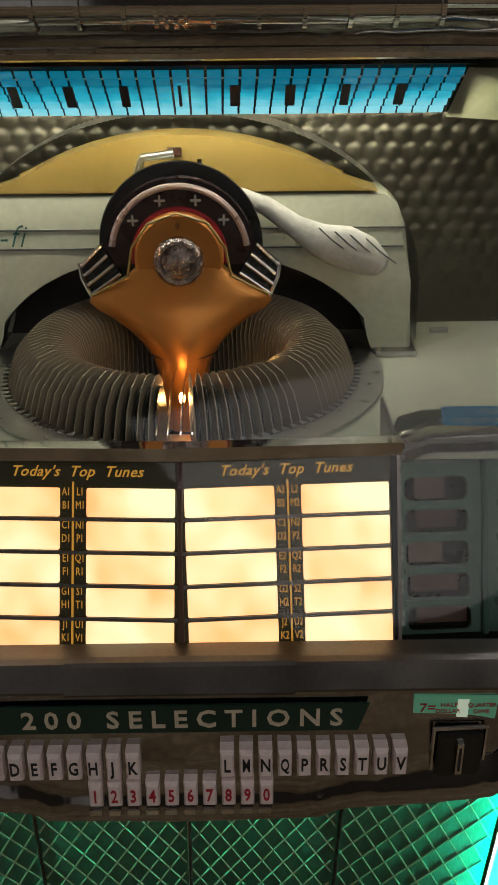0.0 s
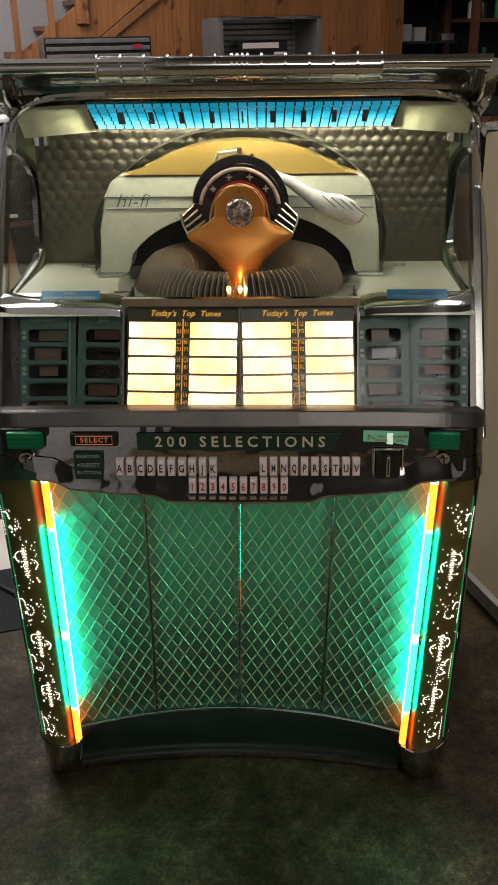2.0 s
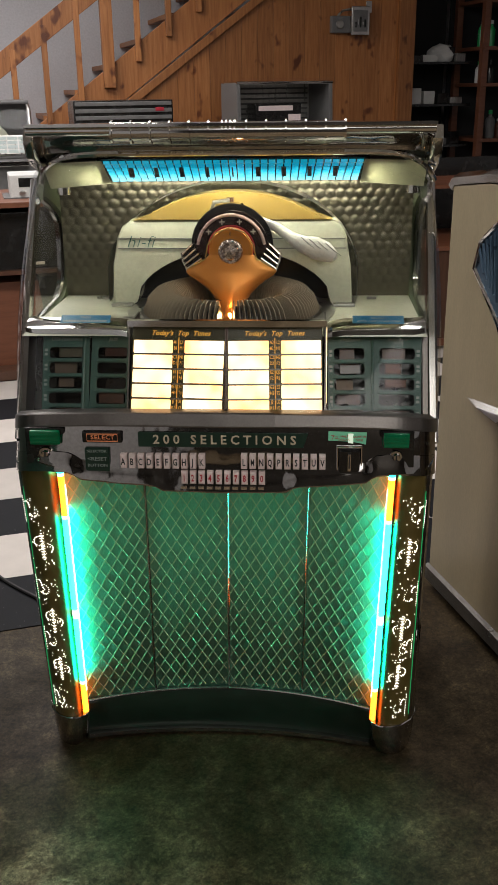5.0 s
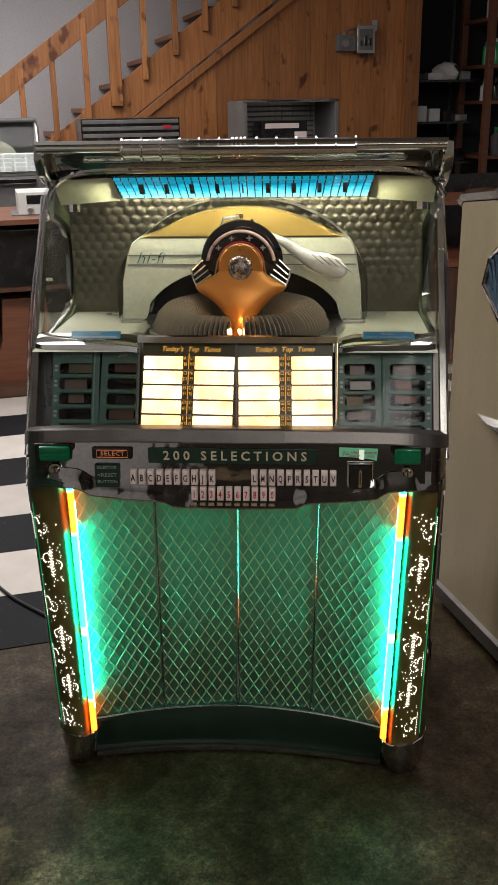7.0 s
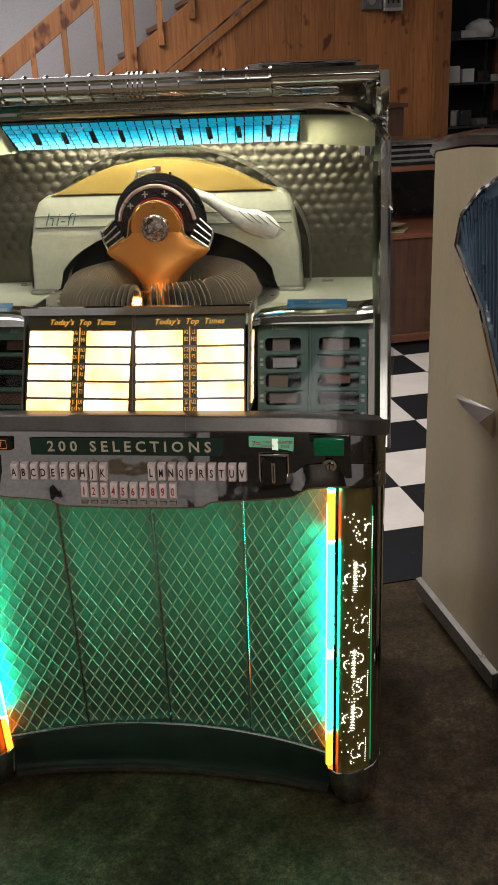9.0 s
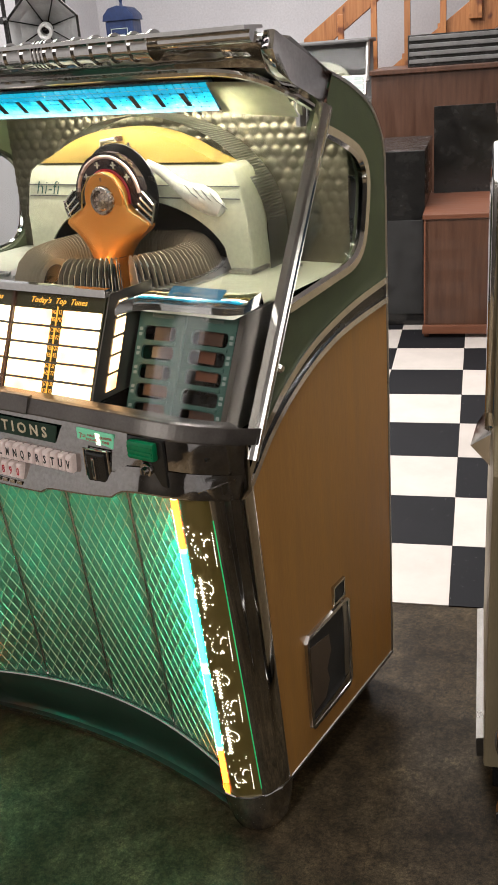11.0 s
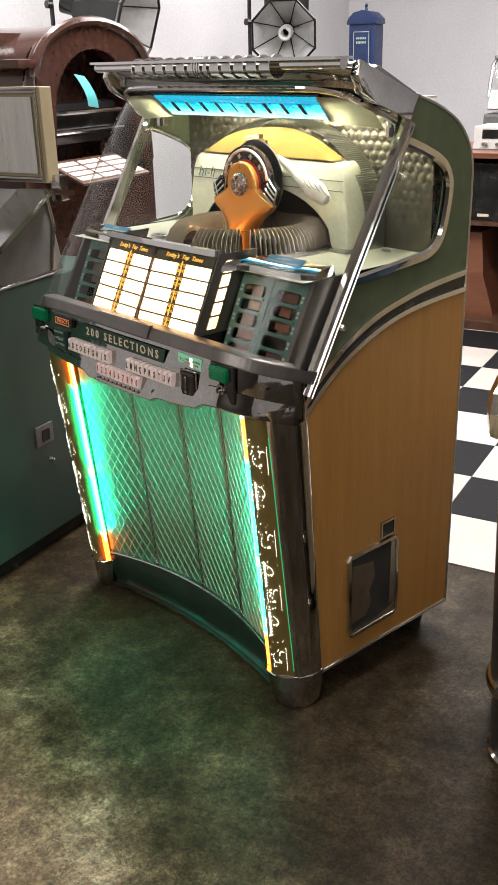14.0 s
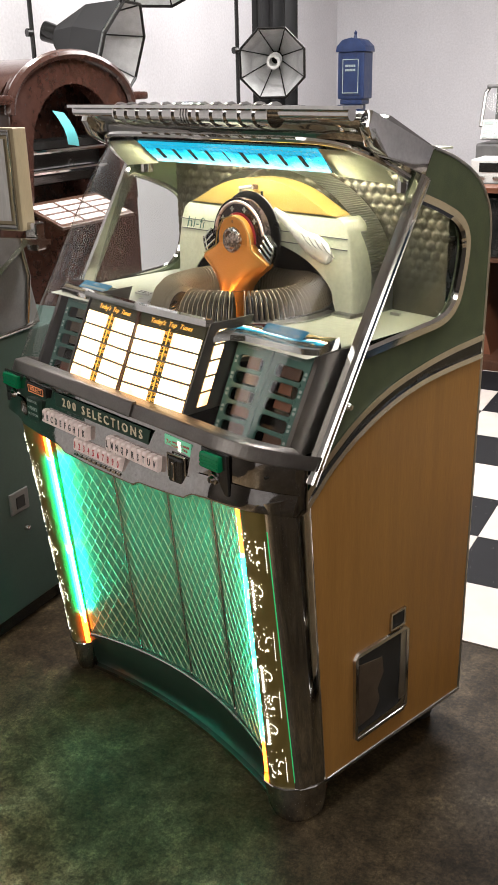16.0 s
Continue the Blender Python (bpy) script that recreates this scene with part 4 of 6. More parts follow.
def title_board(s, digit):
    if s > 0:
        m = frame_from((0, -0.288, 0.842), (0.184, -0.277, 0.841), (0.0, -0.2145, 0.998))
    else:
        m = frame_from((-0.184, -0.277, 0.841), (0, -0.288, 0.842), (-0.184, -0.2035, 0.996))
    base = part("title_board", box(0, 0.184, -0.004, 0.172, -0.012, -0.002, 0.001), TITLE_BACK, J, "back-lit title board with gold lettering", False, m)
    cols = ((0.0065, 0.083), (0.106, 0.1815)) if s > 0 else ((0.0035, 0.079), (0.102, 0.1775))
    mid = 0.0945 if s > 0 else 0.0905
    for x0, x1 in cols:
        for k in range(5):
            y0 = 0.003 + k * 0.0283
            part("title_strip", prism(rounded(x0, x1, y0, y0 + 0.0246, 0.0018), "z", -0.0018, -0.0008), TITLE, base)
    for k in range(4):
        part("rail", box(0.002, 0.182, 0.0276 + k * 0.0283, 0.0308 + k * 0.0283, -0.0015, 0.0012, 0.0004), SLATE, base)
    part("divider", box(mid - 0.0007, mid + 0.0007, 0.0, 0.146, -0.0015, 0.0006), GOLD_INK, base, "gold dividing line")
    bm = bmesh.new()
    for side, names in ((-1, "ABCDEFGHJK"), (1, "LMNPQRSTUV")):
        for k, c in enumerate(names):
            y = 0.1373 - (k // 2) * 0.0283 - (k % 2) * 0.0115
            lettering(c + digit, 0.0092, pose(mid + side * 0.0060, y, -0.0012) @ Matrix.Diagonal((0.72, 1.05, 1, 1)), 0.0002, 0, 0.95, bm)
    tagged(part("codes", bm, GOLD_INK, base, "gold selection codes"), kind="stuff")
    part("heading", lettering("Today's  Top  Tunes", 0.0128, pose(0.093, 0.1545, -0.0012), 0.0003, 0.35, 1.06, None, 0.00015), GOLD_INK, base, "gold script heading")
    part("edge", box(0.0 if s > 0 else 0.181, 0.003 if s > 0 else 0.184, -0.003, 0.170, -0.004, 0.003, 0.0008), WALNUT, base)
    part("top_rail", box(0.0, 0.184, 0.166, 0.171, -0.004, 0.004, 0.001), CHROME, base)
    return base


title_board(1, "2"), title_board(-1, "1")
part("board_top_bar", sweep([(-0.188, -0.204, 0.999), (0.0, -0.217, 1.002), (0.188, -0.204, 0.999)], [(-0.006, -0.006), (-0.007, 0.0), (-0.004, 0.005), (0.012, 0.006), (0.012, -0.006)]), CHROME, J, "chrome bar along the top of the title boards", True)


# folding category pages at both sides
def holed_cell(bm, x0, x1, y0, y1, hx0, hx1, hy0, hy1, t):
    """A plate with one rounded slot through it."""
    r = (hy1 - hy0) / 2 * 0.6
    hole = rounded(hx0, hx1, hy0, hy1, r, 4)
    cx, cy = (hx0 + hx1) / 2, (hy0 + hy1) / 2
    ringo, ringi = [], []
    for x, y in hole:
        dx, dy = x - cx, y - cy
        k = min(((x1 - cx) if dx > 0 else (x0 - cx)) / dx if abs(dx) > 1e-6 else 1e9, ((y1 - cy) if dy > 0 else (y0 - cy)) / dy if abs(dy) > 1e-6 else 1e9)
        ringi.append((x, y))
        ringo.append((cx + dx * k, cy + dy * k))
    m = len(hole)
    vi0, vi1 = [bm.verts.new((*p, 0)) for p in ringi], [bm.verts.new((*p, -t)) for p in ringi]
    vo0 = [bm.verts.new((*p, 0)) for p in ringo]
    for k in range(m):
        j = (k + 1) % m
        bm.faces.new((vi0[k], vi0[j], vo0[j], vo0[k]))
        bm.faces.new((vi0[k], vi1[k], vi1[j], vi0[j]))
    # corners
    for p in ((x0, y0), (x1, y0), (x1, y1), (x0, y1)):
        on_v = [k for k in range(m) if abs(ringo[k][0] - p[0]) < 1e-6]
        on_h = [k for k in range(m) if abs(ringo[k][1] - p[1]) < 1e-6]
        if on_v and on_h:
            a = min(on_v, key=lambda k: abs(ringo[k][1] - p[1]))
            b = min(on_h, key=lambda k: abs(ringo[k][0] - p[0]))
            if a != b:
                bm.faces.new((vo0[a], vo0[b], bm.verts.new((*p, 0))))


def page(a, b, c, words, ticks_right, seed):
    m = frame_from(a, b, c)
    w = (Vector(b) - Vector(a)).length
    h = (Vector(c) - Vector(a)).length
    bm = bmesh.new()
    step = (h - 0.022) / 5
    for k in range(5):
        holed_cell(bm, 0, w, k * step, (k + 1) * step, 0.0125, w - 0.0125, k * step + 0.003, (k + 1) * step - 0.005, 0.005)
    box(0, w, h - 0.0219, h, -0.005, 0, 0, bm)
    base = part("title_page", bm, GREEN_PAGE, J, "green hinged title page with empty slots", False, m)
    part("heading", lettering(words, 0.0115, pose(w / 2, h - 0.011, 0.0004), 0.0003, 0.35, 1.0), GREY_INK, base)
    tk = bmesh.new()
    for k in range(5):
        for d in (-0.0042, 0.0042):
            x = w - 0.0065 if ticks_right else 0.0065
            box(x - 0.003, x + 0.003, (k + 0.5) * step + d - 0.0026, (k + 0.5) * step + d + 0.0026, 0.0, 0.0005, 0, tk)
    tagged(part("code_bars", tk, GREY_INK, base), kind="stuff")
    for k in range(4):
        part("slot_rail", box(0.010, w - 0.010, (k + 1) * step - 0.0042, (k + 1) * step + 0.0022, 0.0002, 0.0032, 0.0008), GREEN_PAGE, base)
    rng = random.Random(seed)
    for k in range(5):
        if rng.random() < 0.9:
            x0 = rng.uniform(0.016, 0.03)
            part("record_label_card", box(x0, x0 + rng.uniform(0.025, w - 0.035), k * step + rng.uniform(0.004, 0.012), (k + 1) * step - 0.004, -0.014, -0.012), rng.choice((WALNUT, REDWOOD, BLACK, MAHOGANY, WALNUT, DIMPLE, BRONZE_FLAP)), base)
    return base


def pages(s, words, seed):
    inner_l, inner_t = (s * 0.195, -0.2145, 0.802), (s * 0.195, -0.1385, 0.959)
    hinge_l, hinge_t = (s * 0.280, -0.2105, 0.802), (s * 0.280, -0.1345, 0.959)
    outer_l, outer_t = (s * 0.374, -0.2125, 0.802), (s * 0.374, -0.1365, 0.959)
    if s > 0:
        page(inner_l, hinge_l, inner_t, words[0], False, seed)
        page(hinge_l, outer_l, hinge_t, words[1], True, seed + 1)
    else:
        page(outer_l, hinge_l, outer_t, words[0], False, seed)
        page(hinge_l, inner_l, hinge_t, words[1], True, seed + 1)
    part("page_hinge", sweep([(s * 0.280, -0.2130, 0.802), (s * 0.280, -0.1365, 0.959)], ring(0.003, 8)), GREEN_PAGE, J, "", True)
    part("page_well", loft([[(s * 0.193, -0.165, 0.785), (s * 0.193, -0.075, 0.962)], [(s * 0.380, -0.165, 0.785), (s * 0.380, -0.075, 0.962)]]), BLACK, J)
    part("page_side", prism([(-0.222, 0.795), (-0.135, 0.962), (-0.05, 0.962), (-0.13, 0.795)], "x", s * 0.377, s * 0.387), SLATE, J, "grey metal side of the page well")
    # board end seen past the pages
    part("board_end", prism([(-0.278, 0.842), (-0.17, 0.842), (-0.10, 0.996), (-0.203, 0.996)], "x", s * 0.1855, s * 0.1885), SLATE, J, "grey metal end of the title board")
    for k in range(5):
        zc, yc = 0.852 + 0.0268 * k, -0.236 + 0.0122 * k
        part("end_title_strip", prism([(yc - 0.008, zc), (yc + 0.014, zc), (yc + 0.024, zc + 0.0225), (yc + 0.002, zc + 0.0225)], "x", s * 0.1890, s * 0.1902), TITLE, J)
    cap_rows = []
    for x, y in ((0.190, -0.196), (0.200, -0.165), (0.225, -0.150), (0.29, -0.146), (0.36, -0.144), (0.384, -0.130)):
        cap_rows.append([(s * x, y - 0.006, 0.962), (s * x, y - 0.004, 0.972), (s * x, y + 0.010, 0.980), (s * x, y + 0.045, 0.984), (s * x, y + 0.05, 0.964)])
    cap = part("page_cap", loft(cap_rows, True), CHROME, J, "chrome cap over the title pages", True)
    lab = part("instruction_label", box(-0.05, 0.05, -0.013, 0.013, 0, 0.002, 0.0005), BLUE_LABEL, cap, "blue instruction label", False, facing((s * 0.291, -0.1245, 0.9835), 60))
    if s > 0:
        inscribe(lab, GREY_INK, (("SELECT", 0.0085, pose(0, 0.006, 0.0022), 0, 1), ("AFTER DEPOSITING COIN", 0.0072, pose(0, -0.004, 0.0022), 0, 1)))
    else:
        inscribe(lab, GREY_INK, (("PRESS", 0.0085, pose(0, 0.006, 0.0022), 0, 1),))
        for k in range(16):
            part("text_bar", box(-0.045 + k * 0.0056, -0.0408 + k * 0.0056, -0.007, -0.001, 0.002, 0.0026), GREY_INK, lab)


pages(1, ("Western", "Western"), 11)
pages(-1, ("Old Favorites", "Jazz"), 21)
part("control_floor", prism([(-0.384, -0.262), (0.384, -0.262), (0.384, 0.05), (-0.384, 0.05)], "z", 0.776, 0.780), BLACK, J)

# interior: deck, back sheet, arch, sign
CX, CY = -0.012, 0.052
bm = bmesh.new()
n, hole_r = 48, 0.214
inner, outer = [], []
for k in range(n):
    a = 2 * math.pi * k / n
    dx, dy = math.cos(a), math.sin(a)
    lim = min(((0.384 - CX) if dx > 0 else (-0.384 - CX)) / dx if abs(dx) > 1e-6 else 1e9, ((0.235 - CY) if dy > 0 else (-0.165 - CY)) / dy if abs(dy) > 1e-6 else 1e9)
    r = min(hole_r, lim * 0.985)
    inner.append((CX + dx * r, CY + dy * r))
    outer.append((CX + dx * lim, CY + dy * lim))
vi, vo, vl = ([bm.verts.new((*p, z)) for p in q] for q, z in ((inner, 0.962), (outer, 0.962), (inner, 0.93)))
for k in range(n):
    j = (k + 1) % n
    bm.faces.new((vi[k], vi[j], vo[j], vo[k]))
    bm.faces.new((vi[k], vl[k], vl[j], vi[j]))
for p in ((-0.384, -0.165), (0.384, -0.165), (0.384, 0.235), (-0.384, 0.235)):
    a = min((k for k in range(n) if abs(outer[k][0] - p[0]) < 1e-6), key=lambda k: abs(outer[k][1] - p[1]))
    b = min((k for k in range(n) if abs(outer[k][1] - p[1]) < 1e-6), key=lambda k: abs(outer[k][0] - p[0]))
    bm.faces.new((vo[a], vo[b], bm.verts.new((*p, 0.962))))
deck = part("deck", bm, CREAM, J, "cream painted metal deck")
for s in (1, -1):
    part("screw", lathe([(0, 0.004), (0.004, 0.003), (0.006, 0.0)], 10, pose(s * 0.30, -0.12, 0.962)), CHROME, deck, "", True)
    part("clip", box(s * 0.30 - 0.014, s * 0.30 + 0.008, 0.17, 0.176, 0.962, 0.968, 0.001), STEEL, deck)
plate2 = part("service_plate", prism([(-0.236, -0.052), (-0.228, -0.064), (-0.200, -0.064), (-0.192, -0.052), (-0.200, -0.040), (-0.228, -0.040)], "z", 0.968, 0.972, 0.0008), STEEL, J, "small six-sided metal plate")
for k in range(2):
    part("text_bar", box(-0.228, -0.200, -0.0575 + k * 0.008, -0.0545 + k * 0.008, 0.9722, 0.9726), INK, plate2)
part("stain", prism([(-0.33, -0.128), (-0.22, -0.128), (-0.215, -0.112), (-0.26, -0.106), (-0.325, -0.110)], "z", 0.9621, 0.9632), DIMPLE, deck, "brown metal strip on the deck")
part("turntable_well", lathe([(0.0, 0.0), (0.213, 0.0)], 32, pose(CX, CY, 0.885)), BLACK, J)

# dimpled sheet at the back
bm = bmesh.new()
NX, NZ, pitch = 280, 112, 0.0222
grid = []
for j in range(NZ + 1):
    row = []
    z = 0.955 + 0.30 * j / NZ
    for i in range(NX + 1):
        x = -0.384 + 0.768 * i / NX
        h = 0.0
        kz = round(z / (pitch * 0.866))
        for rz in (kz - 1, kz, kz + 1):
            off = 0.5 * pitch if rz % 2 else 0.0
            kx = round((x - off) / pitch)
            d2 = (x - kx * pitch - off) ** 2 + (z - rz * pitch * 0.866) ** 2
            h = max(h, 1 - d2 / (0.0100 ** 2))
        y = 0.212 - 0.0042 * (max(0, h) ** 0.6) * max(0.0, min(1.0, (z - 0.955) / 0.13)) * 0.6
        row.append(bm.verts.new((x, y, z)))
    grid.append(row)
for j in range(NZ):
    for i in range(NX):
        bm.faces.new((grid[j][i], grid[j][i + 1], grid[j + 1][i + 1], grid[j + 1][i]))
part("dimpled_back", bm, DIMPLE, J, "dimpled bronze metal back sheet", True)

# white arch with mustard crown
def arc_pts(cx, cz, rx, rz, a0, a1, n):
    return [(cx + rx * math.cos(radians(a0 + (a1 - a0) * k / n)), cz + rz * math.sin(radians(a0 + (a1 - a0) * k / n))) for k in range(n + 1)]


ax = -0.011
inner_arch = arc_pts(ax, 0.955, 0.222, 0.132, 0, 180, 24)
shape = [(ax + 0.262, 0.962), (ax + 0.256, 1.05), (ax + 0.246, 1.112), (ax + 0.236, 1.136), (ax + 0.222, 1.147), (ax - 0.222, 1.147), (ax - 0.236, 1.136), (ax - 0.246, 1.112), (ax - 0.256, 1.05), (ax - 0.262, 0.962), *inner_arch[::-1]]
arch = part("arch", prism(shape, "y", 0.102, 0.165, 0.006), CREAM, J, "cream enamelled arch over the record changer", True)
crown = [(ax + 0.214, 1.149), *[(ax + x, z) for x, z in arc_pts(0, 1.025, 0.262, 0.184, 36, 144, 20) if z > 1.149], (ax - 0.214, 1.149)]
part("crown", prism(crown, "y", 0.100, 0.150, 0.003), YELLOW, arch, "mustard yellow crown of the arch", True)
for z in (1.110, 1.089):
    part("groove", box(ax - 0.245, ax + 0.245, 0.1005, 0.103, z - 0.0009, z + 0.0009), GREY_PLASTIC, arch)
part("script", lettering("hi-fi", 0.036, facing((-0.212, 0.0995, 1.103)), 0.0004, 0.35, 1.05, None, -0.0005), TEAL_INK, arch, "teal hi-fi script")
for s in (1, -1):
    part("arch_foot", box(ax + s * 0.245 - 0.028, ax + s * 0.245 + 0.022, 0.088, 0.15, 0.962, 0.970, 0.003), STEEL, arch)
zip_pts = [(x * (1 - 0.0055 * (k % 2)), 1.03 + (z - 1.03) * (1 - 0.0055 * (k % 2))) for k, (x, z) in enumerate(arc_pts(0, 1.03, 0.274, 0.197, 4, 176, 240))]
shroud = [(ax + 0.274, 0.963), (ax + 0.274, 1.0)] + [(ax + x, z) for x, z in zip_pts] + [(ax - 0.274, 1.0), (ax - 0.274, 0.963)]
part("shroud", loft([[(x, y, z) for x, z in shroud] for y in (0.140, 0.206)]), RIBBED, J, "clear ribbed plastic shroud behind the arch", True)
part("arch_liner", loft([[(x, y, z) for x, z in arc_pts(ax, 0.955, 0.2205, 0.1305, 0, 180, 24)] for y in (0.104, 0.187)]), RUBBER, J, "black lining of the arch", True)
part("arch_back", prism([(ax - 0.226, 0.93), (ax + 0.226, 0.93), *arc_pts(ax, 0.955, 0.226, 0.136, 0, 180, 24)], "y", 0.186, 0.190), RUBBER, J)

# record carousel
carousel = part("record_carousel", lathe([(0.09, 0.892), (0.2, 0.892), (0.2, 0.90), (0.09, 0.90), (0.09, 0.892)], 48, pose(CX, CY, 0)), STEEL, J, "ring of upright record dividers", True)
fin = [(0.112, 0.905), (0.108, 0.975), (0.114, 0.998), (0.128, 1.012), (0.146, 1.017), (0.164, 1.012), (0.180, 0.996), (0.190, 0.97), (0.193, 0.94), (0.193, 0.905)]
fin_bm = prism([(r, z) for r, z in fin], "y", -0.0006, 0.0006)
bmesh.ops.recalc_face_normals(fin_bm, faces=fin_bm.faces[:])
fin_mesh = bpy.data.meshes.new("divider")
fin_bm.to_mesh(fin_mesh)
fin_bm.free()
fin_mesh.materials.append(FAN)
disc_bm = prism(arc_pts(0.15, 0.945, 0.036, 0.062, 0, 360, 24)[:-1], "y", -0.0008, 0.0008)
bmesh.ops.recalc_face_normals(disc_bm, faces=disc_bm.faces[:])
disc_mesh = bpy.data.meshes.new("record")
disc_bm.to_mesh(disc_mesh)
disc_bm.free()
disc_mesh.materials.append(VINYL)
for k in range(108):
    a = 360 * k / 108
    if abs(a - 270) < 5 or abs(a - 315) < 4:
        continue
    ob = new("divider", fin_mesh)
    ob.parent = carousel
    ob.matrix_basis = pose(CX, CY, 0, 0, 0, a)
    ob = new("record", disc_mesh)
    ob.parent = carousel
    ob.matrix_basis = pose(CX, CY, 0, 0, 0, a + 1.6)
bm = lathe([(0.196, 0.963), (0.196, 0.9665), (0.2225, 0.9665), (0.2225, 0.963)], 72, pose(CX, CY, 0))
toothed = part("index_ring", bm, STEEL, J, "perforated steel index ring round the records", True)
teeth = bmesh.new()
for k in range(108):
    a = 2 * math.pi * k / 108
    vs = [teeth.verts.new((CX + r * math.cos(a + d), CY + r * math.sin(a + d), z)) for z in (0.9668, 0.9684) for r, d in ((0.197, -0.02), (0.186, 0.0), (0.197, 0.02))]
    teeth.faces.new(vs[:3]), teeth.faces.new(vs[3:])
    for i in range(3):
        j = (i + 1) % 3
        teeth.faces.new((vs[i], vs[j], vs[3 + j], vs[3 + i]))
part("teeth", teeth, STEEL, toothed)

# record on the player, and the copper coloured player head
HX, HZ = -0.010, 1.096
part("playing_record", lathe([(0.0, 0.001), (0.042, 0.001), (0.043, 0.0016), (0.087, 0.0016), (0.088, 0.0), (0.087, -0.0016), (0.0, -0.0016)], 64, facing((HX, 0.078, HZ + 0.003))), VINYL, J, "black record held upright in the player", True)
dial_pts = arc_pts(0, 0, 0.079, 0.079, -8, 188, 40)
dial = part("dial", prism([(HX + x, HZ + z) for x, z in dial_pts], "y", 0.047, 0.062, 0.002), DIAL, J, "dark mauve dial with chrome crosses and rim", True)
part("dial_rim", sweep([(HX + x, 0.047, HZ + z) for x, z in arc_pts(0, 0, 0.071, 0.071, 8, 172, 30)], ring(0.0034, 8), (0, -1, 0)), PINK_CHROME, dial, "", True)
part("dial_ring", sweep([(HX + x, 0.046, HZ + z) for x, z in arc_pts(0, 0, 0.048, 0.048, -10, 190, 30)], ring(0.0028, 6), (0, -1, 0)), RED_INK, dial, "", True)
for a in (38, 72, 108, 142):
    x, z = HX + 0.0595 * math.cos(radians(a)), HZ + 0.0595 * math.sin(radians(a))
    cross = box(x - 0.0055, x + 0.0055, 0.0445, 0.047, z - 0.001, z + 0.001)
    box(x - 0.001, x + 0.001, 0.0445, 0.047, z - 0.0055, z + 0.0055, 0, cross)
    part("cross", cross, ARM, dial)
rows = []
for dz, w, bulge in ((-0.010, 0.045, 0.003), (-0.021, 0.056, 0.004), (-0.031, 0.076, 0.005), (-0.038, 0.0925, 0.006), (-0.045, 0.096, 0.007), (-0.053, 0.089, 0.009), (-0.063, 0.073, 0.012), (-0.076, 0.057, 0.015), (-0.092, 0.042, 0.018), (-0.107, 0.033, 0.019), (-0.124, 0.0275, 0.019), (-0.150, 0.026, 0.018), (-0.170, 0.024, 0.016), (-0.188, 0.022, 0.015)):
    front = [(HX + w * (2 * k / 14 - 1), 0.032 - 1.55 * bulge * (1 - (2 * k / 14 - 1) ** 2) ** 0.6, HZ + dz) for k in range(15)]
    rows.append(front + [(HX + w, 0.050, HZ + dz), (HX - w, 0.050, HZ + dz)])
head = part("player_head", loft(rows, True), GOLD, J, "copper coloured record player head", True)
part("head_disc", lathe([(0.0, 0.020), (0.043, 0.020), (0.046, 0.017), (0.047, 0.0)], 40, facing((HX, 0.050, HZ))), GOLD, head, "copper disc round the hub", True)
part("neck_line", sweep([(HX + 0.0395 * math.cos(radians(a)), 0.0320 - 0.0267 * math.sin(radians(a)) ** 1.2 - 0.0006, HZ - 0.098 - 0.004 * math.sin(radians(a))) for a in range(8, 173, 12)], ring(0.0007, 5)), WALNUT, head)
part("head_rim", sweep([(p[0], 0.0300, p[1]) for p in [(HX - 0.092, HZ - 0.038), (HX - 0.054, HZ - 0.018), (HX - 0.048, HZ + 0.012), (HX - 0.03, HZ + 0.037), (HX, HZ + 0.047), (HX + 0.03, HZ + 0.037), (HX + 0.048, HZ + 0.012), (HX + 0.054, HZ - 0.018), (HX + 0.092, HZ - 0.038)]], ring(0.0014, 6), (0, -1, 0)), YELLOW, head, "", True)
part("hub", lathe([(0.0, 0.0085), (0.007, 0.008), (0.0125, 0.006), (0.0155, 0.0035), (0.0168, 0.0035), (0.019, 0.008), (0.0225, 0.0085), (0.025, 0.006), (0.0262, 0.002), (0.0262, 0.0)], 28, facing((HX, 0.030, HZ - 0.002))), HUB, head, "engraved metal hub medallion", True)
bm = lettering("0", 0.009, facing((HX, 0.0292, HZ + 0.034)), 0.0003)
part("mark", bm, WALNUT, head)
for s in (1, -1):
    part("rivet", lathe([(0, 0.002), (0.002, 0.0012), (0.0026, 0)], 8, facing((HX + s * 0.058, 0.030, HZ - 0.037))), CHROME_WORN, head)
    wing = part("side_guard", prism([(HX + s * 0.062, HZ - 0.020), (HX + s * 0.094, HZ - 0.043), (HX + s * 0.104, HZ - 0.008), (HX + s * 0.080, HZ + 0.012)], "y", 0.044, 0.056, 0.002), BLACK, J, "chrome barred guard of the player head")
    for q in range(4):
        t = q / 3
        part("bar", sweep([(HX + s * (0.063 + 0.018 * t), 0.042, HZ - 0.018 + 0.030 * t), (HX + s * (0.095 + 0.008 * t), 0.040, HZ - 0.040 + 0.031 * t)], ring(0.0021, 8)), TRIM, wing, "", True)
    part("guard_edge", sweep([(HX + s * 0.093, 0.041, HZ - 0.046), (HX + s * 0.103, 0.041, HZ - 0.022), (HX + s * 0.105, 0.041, HZ - 0.006)], ring(0.0022, 6)), TRIM, wing, "", True)
part("pickup_block", box(HX - 0.018, HX + 0.018, -0.075, -0.05, 0.898, 0.935, 0.003), STEEL, head, "steel gripper under the neck")
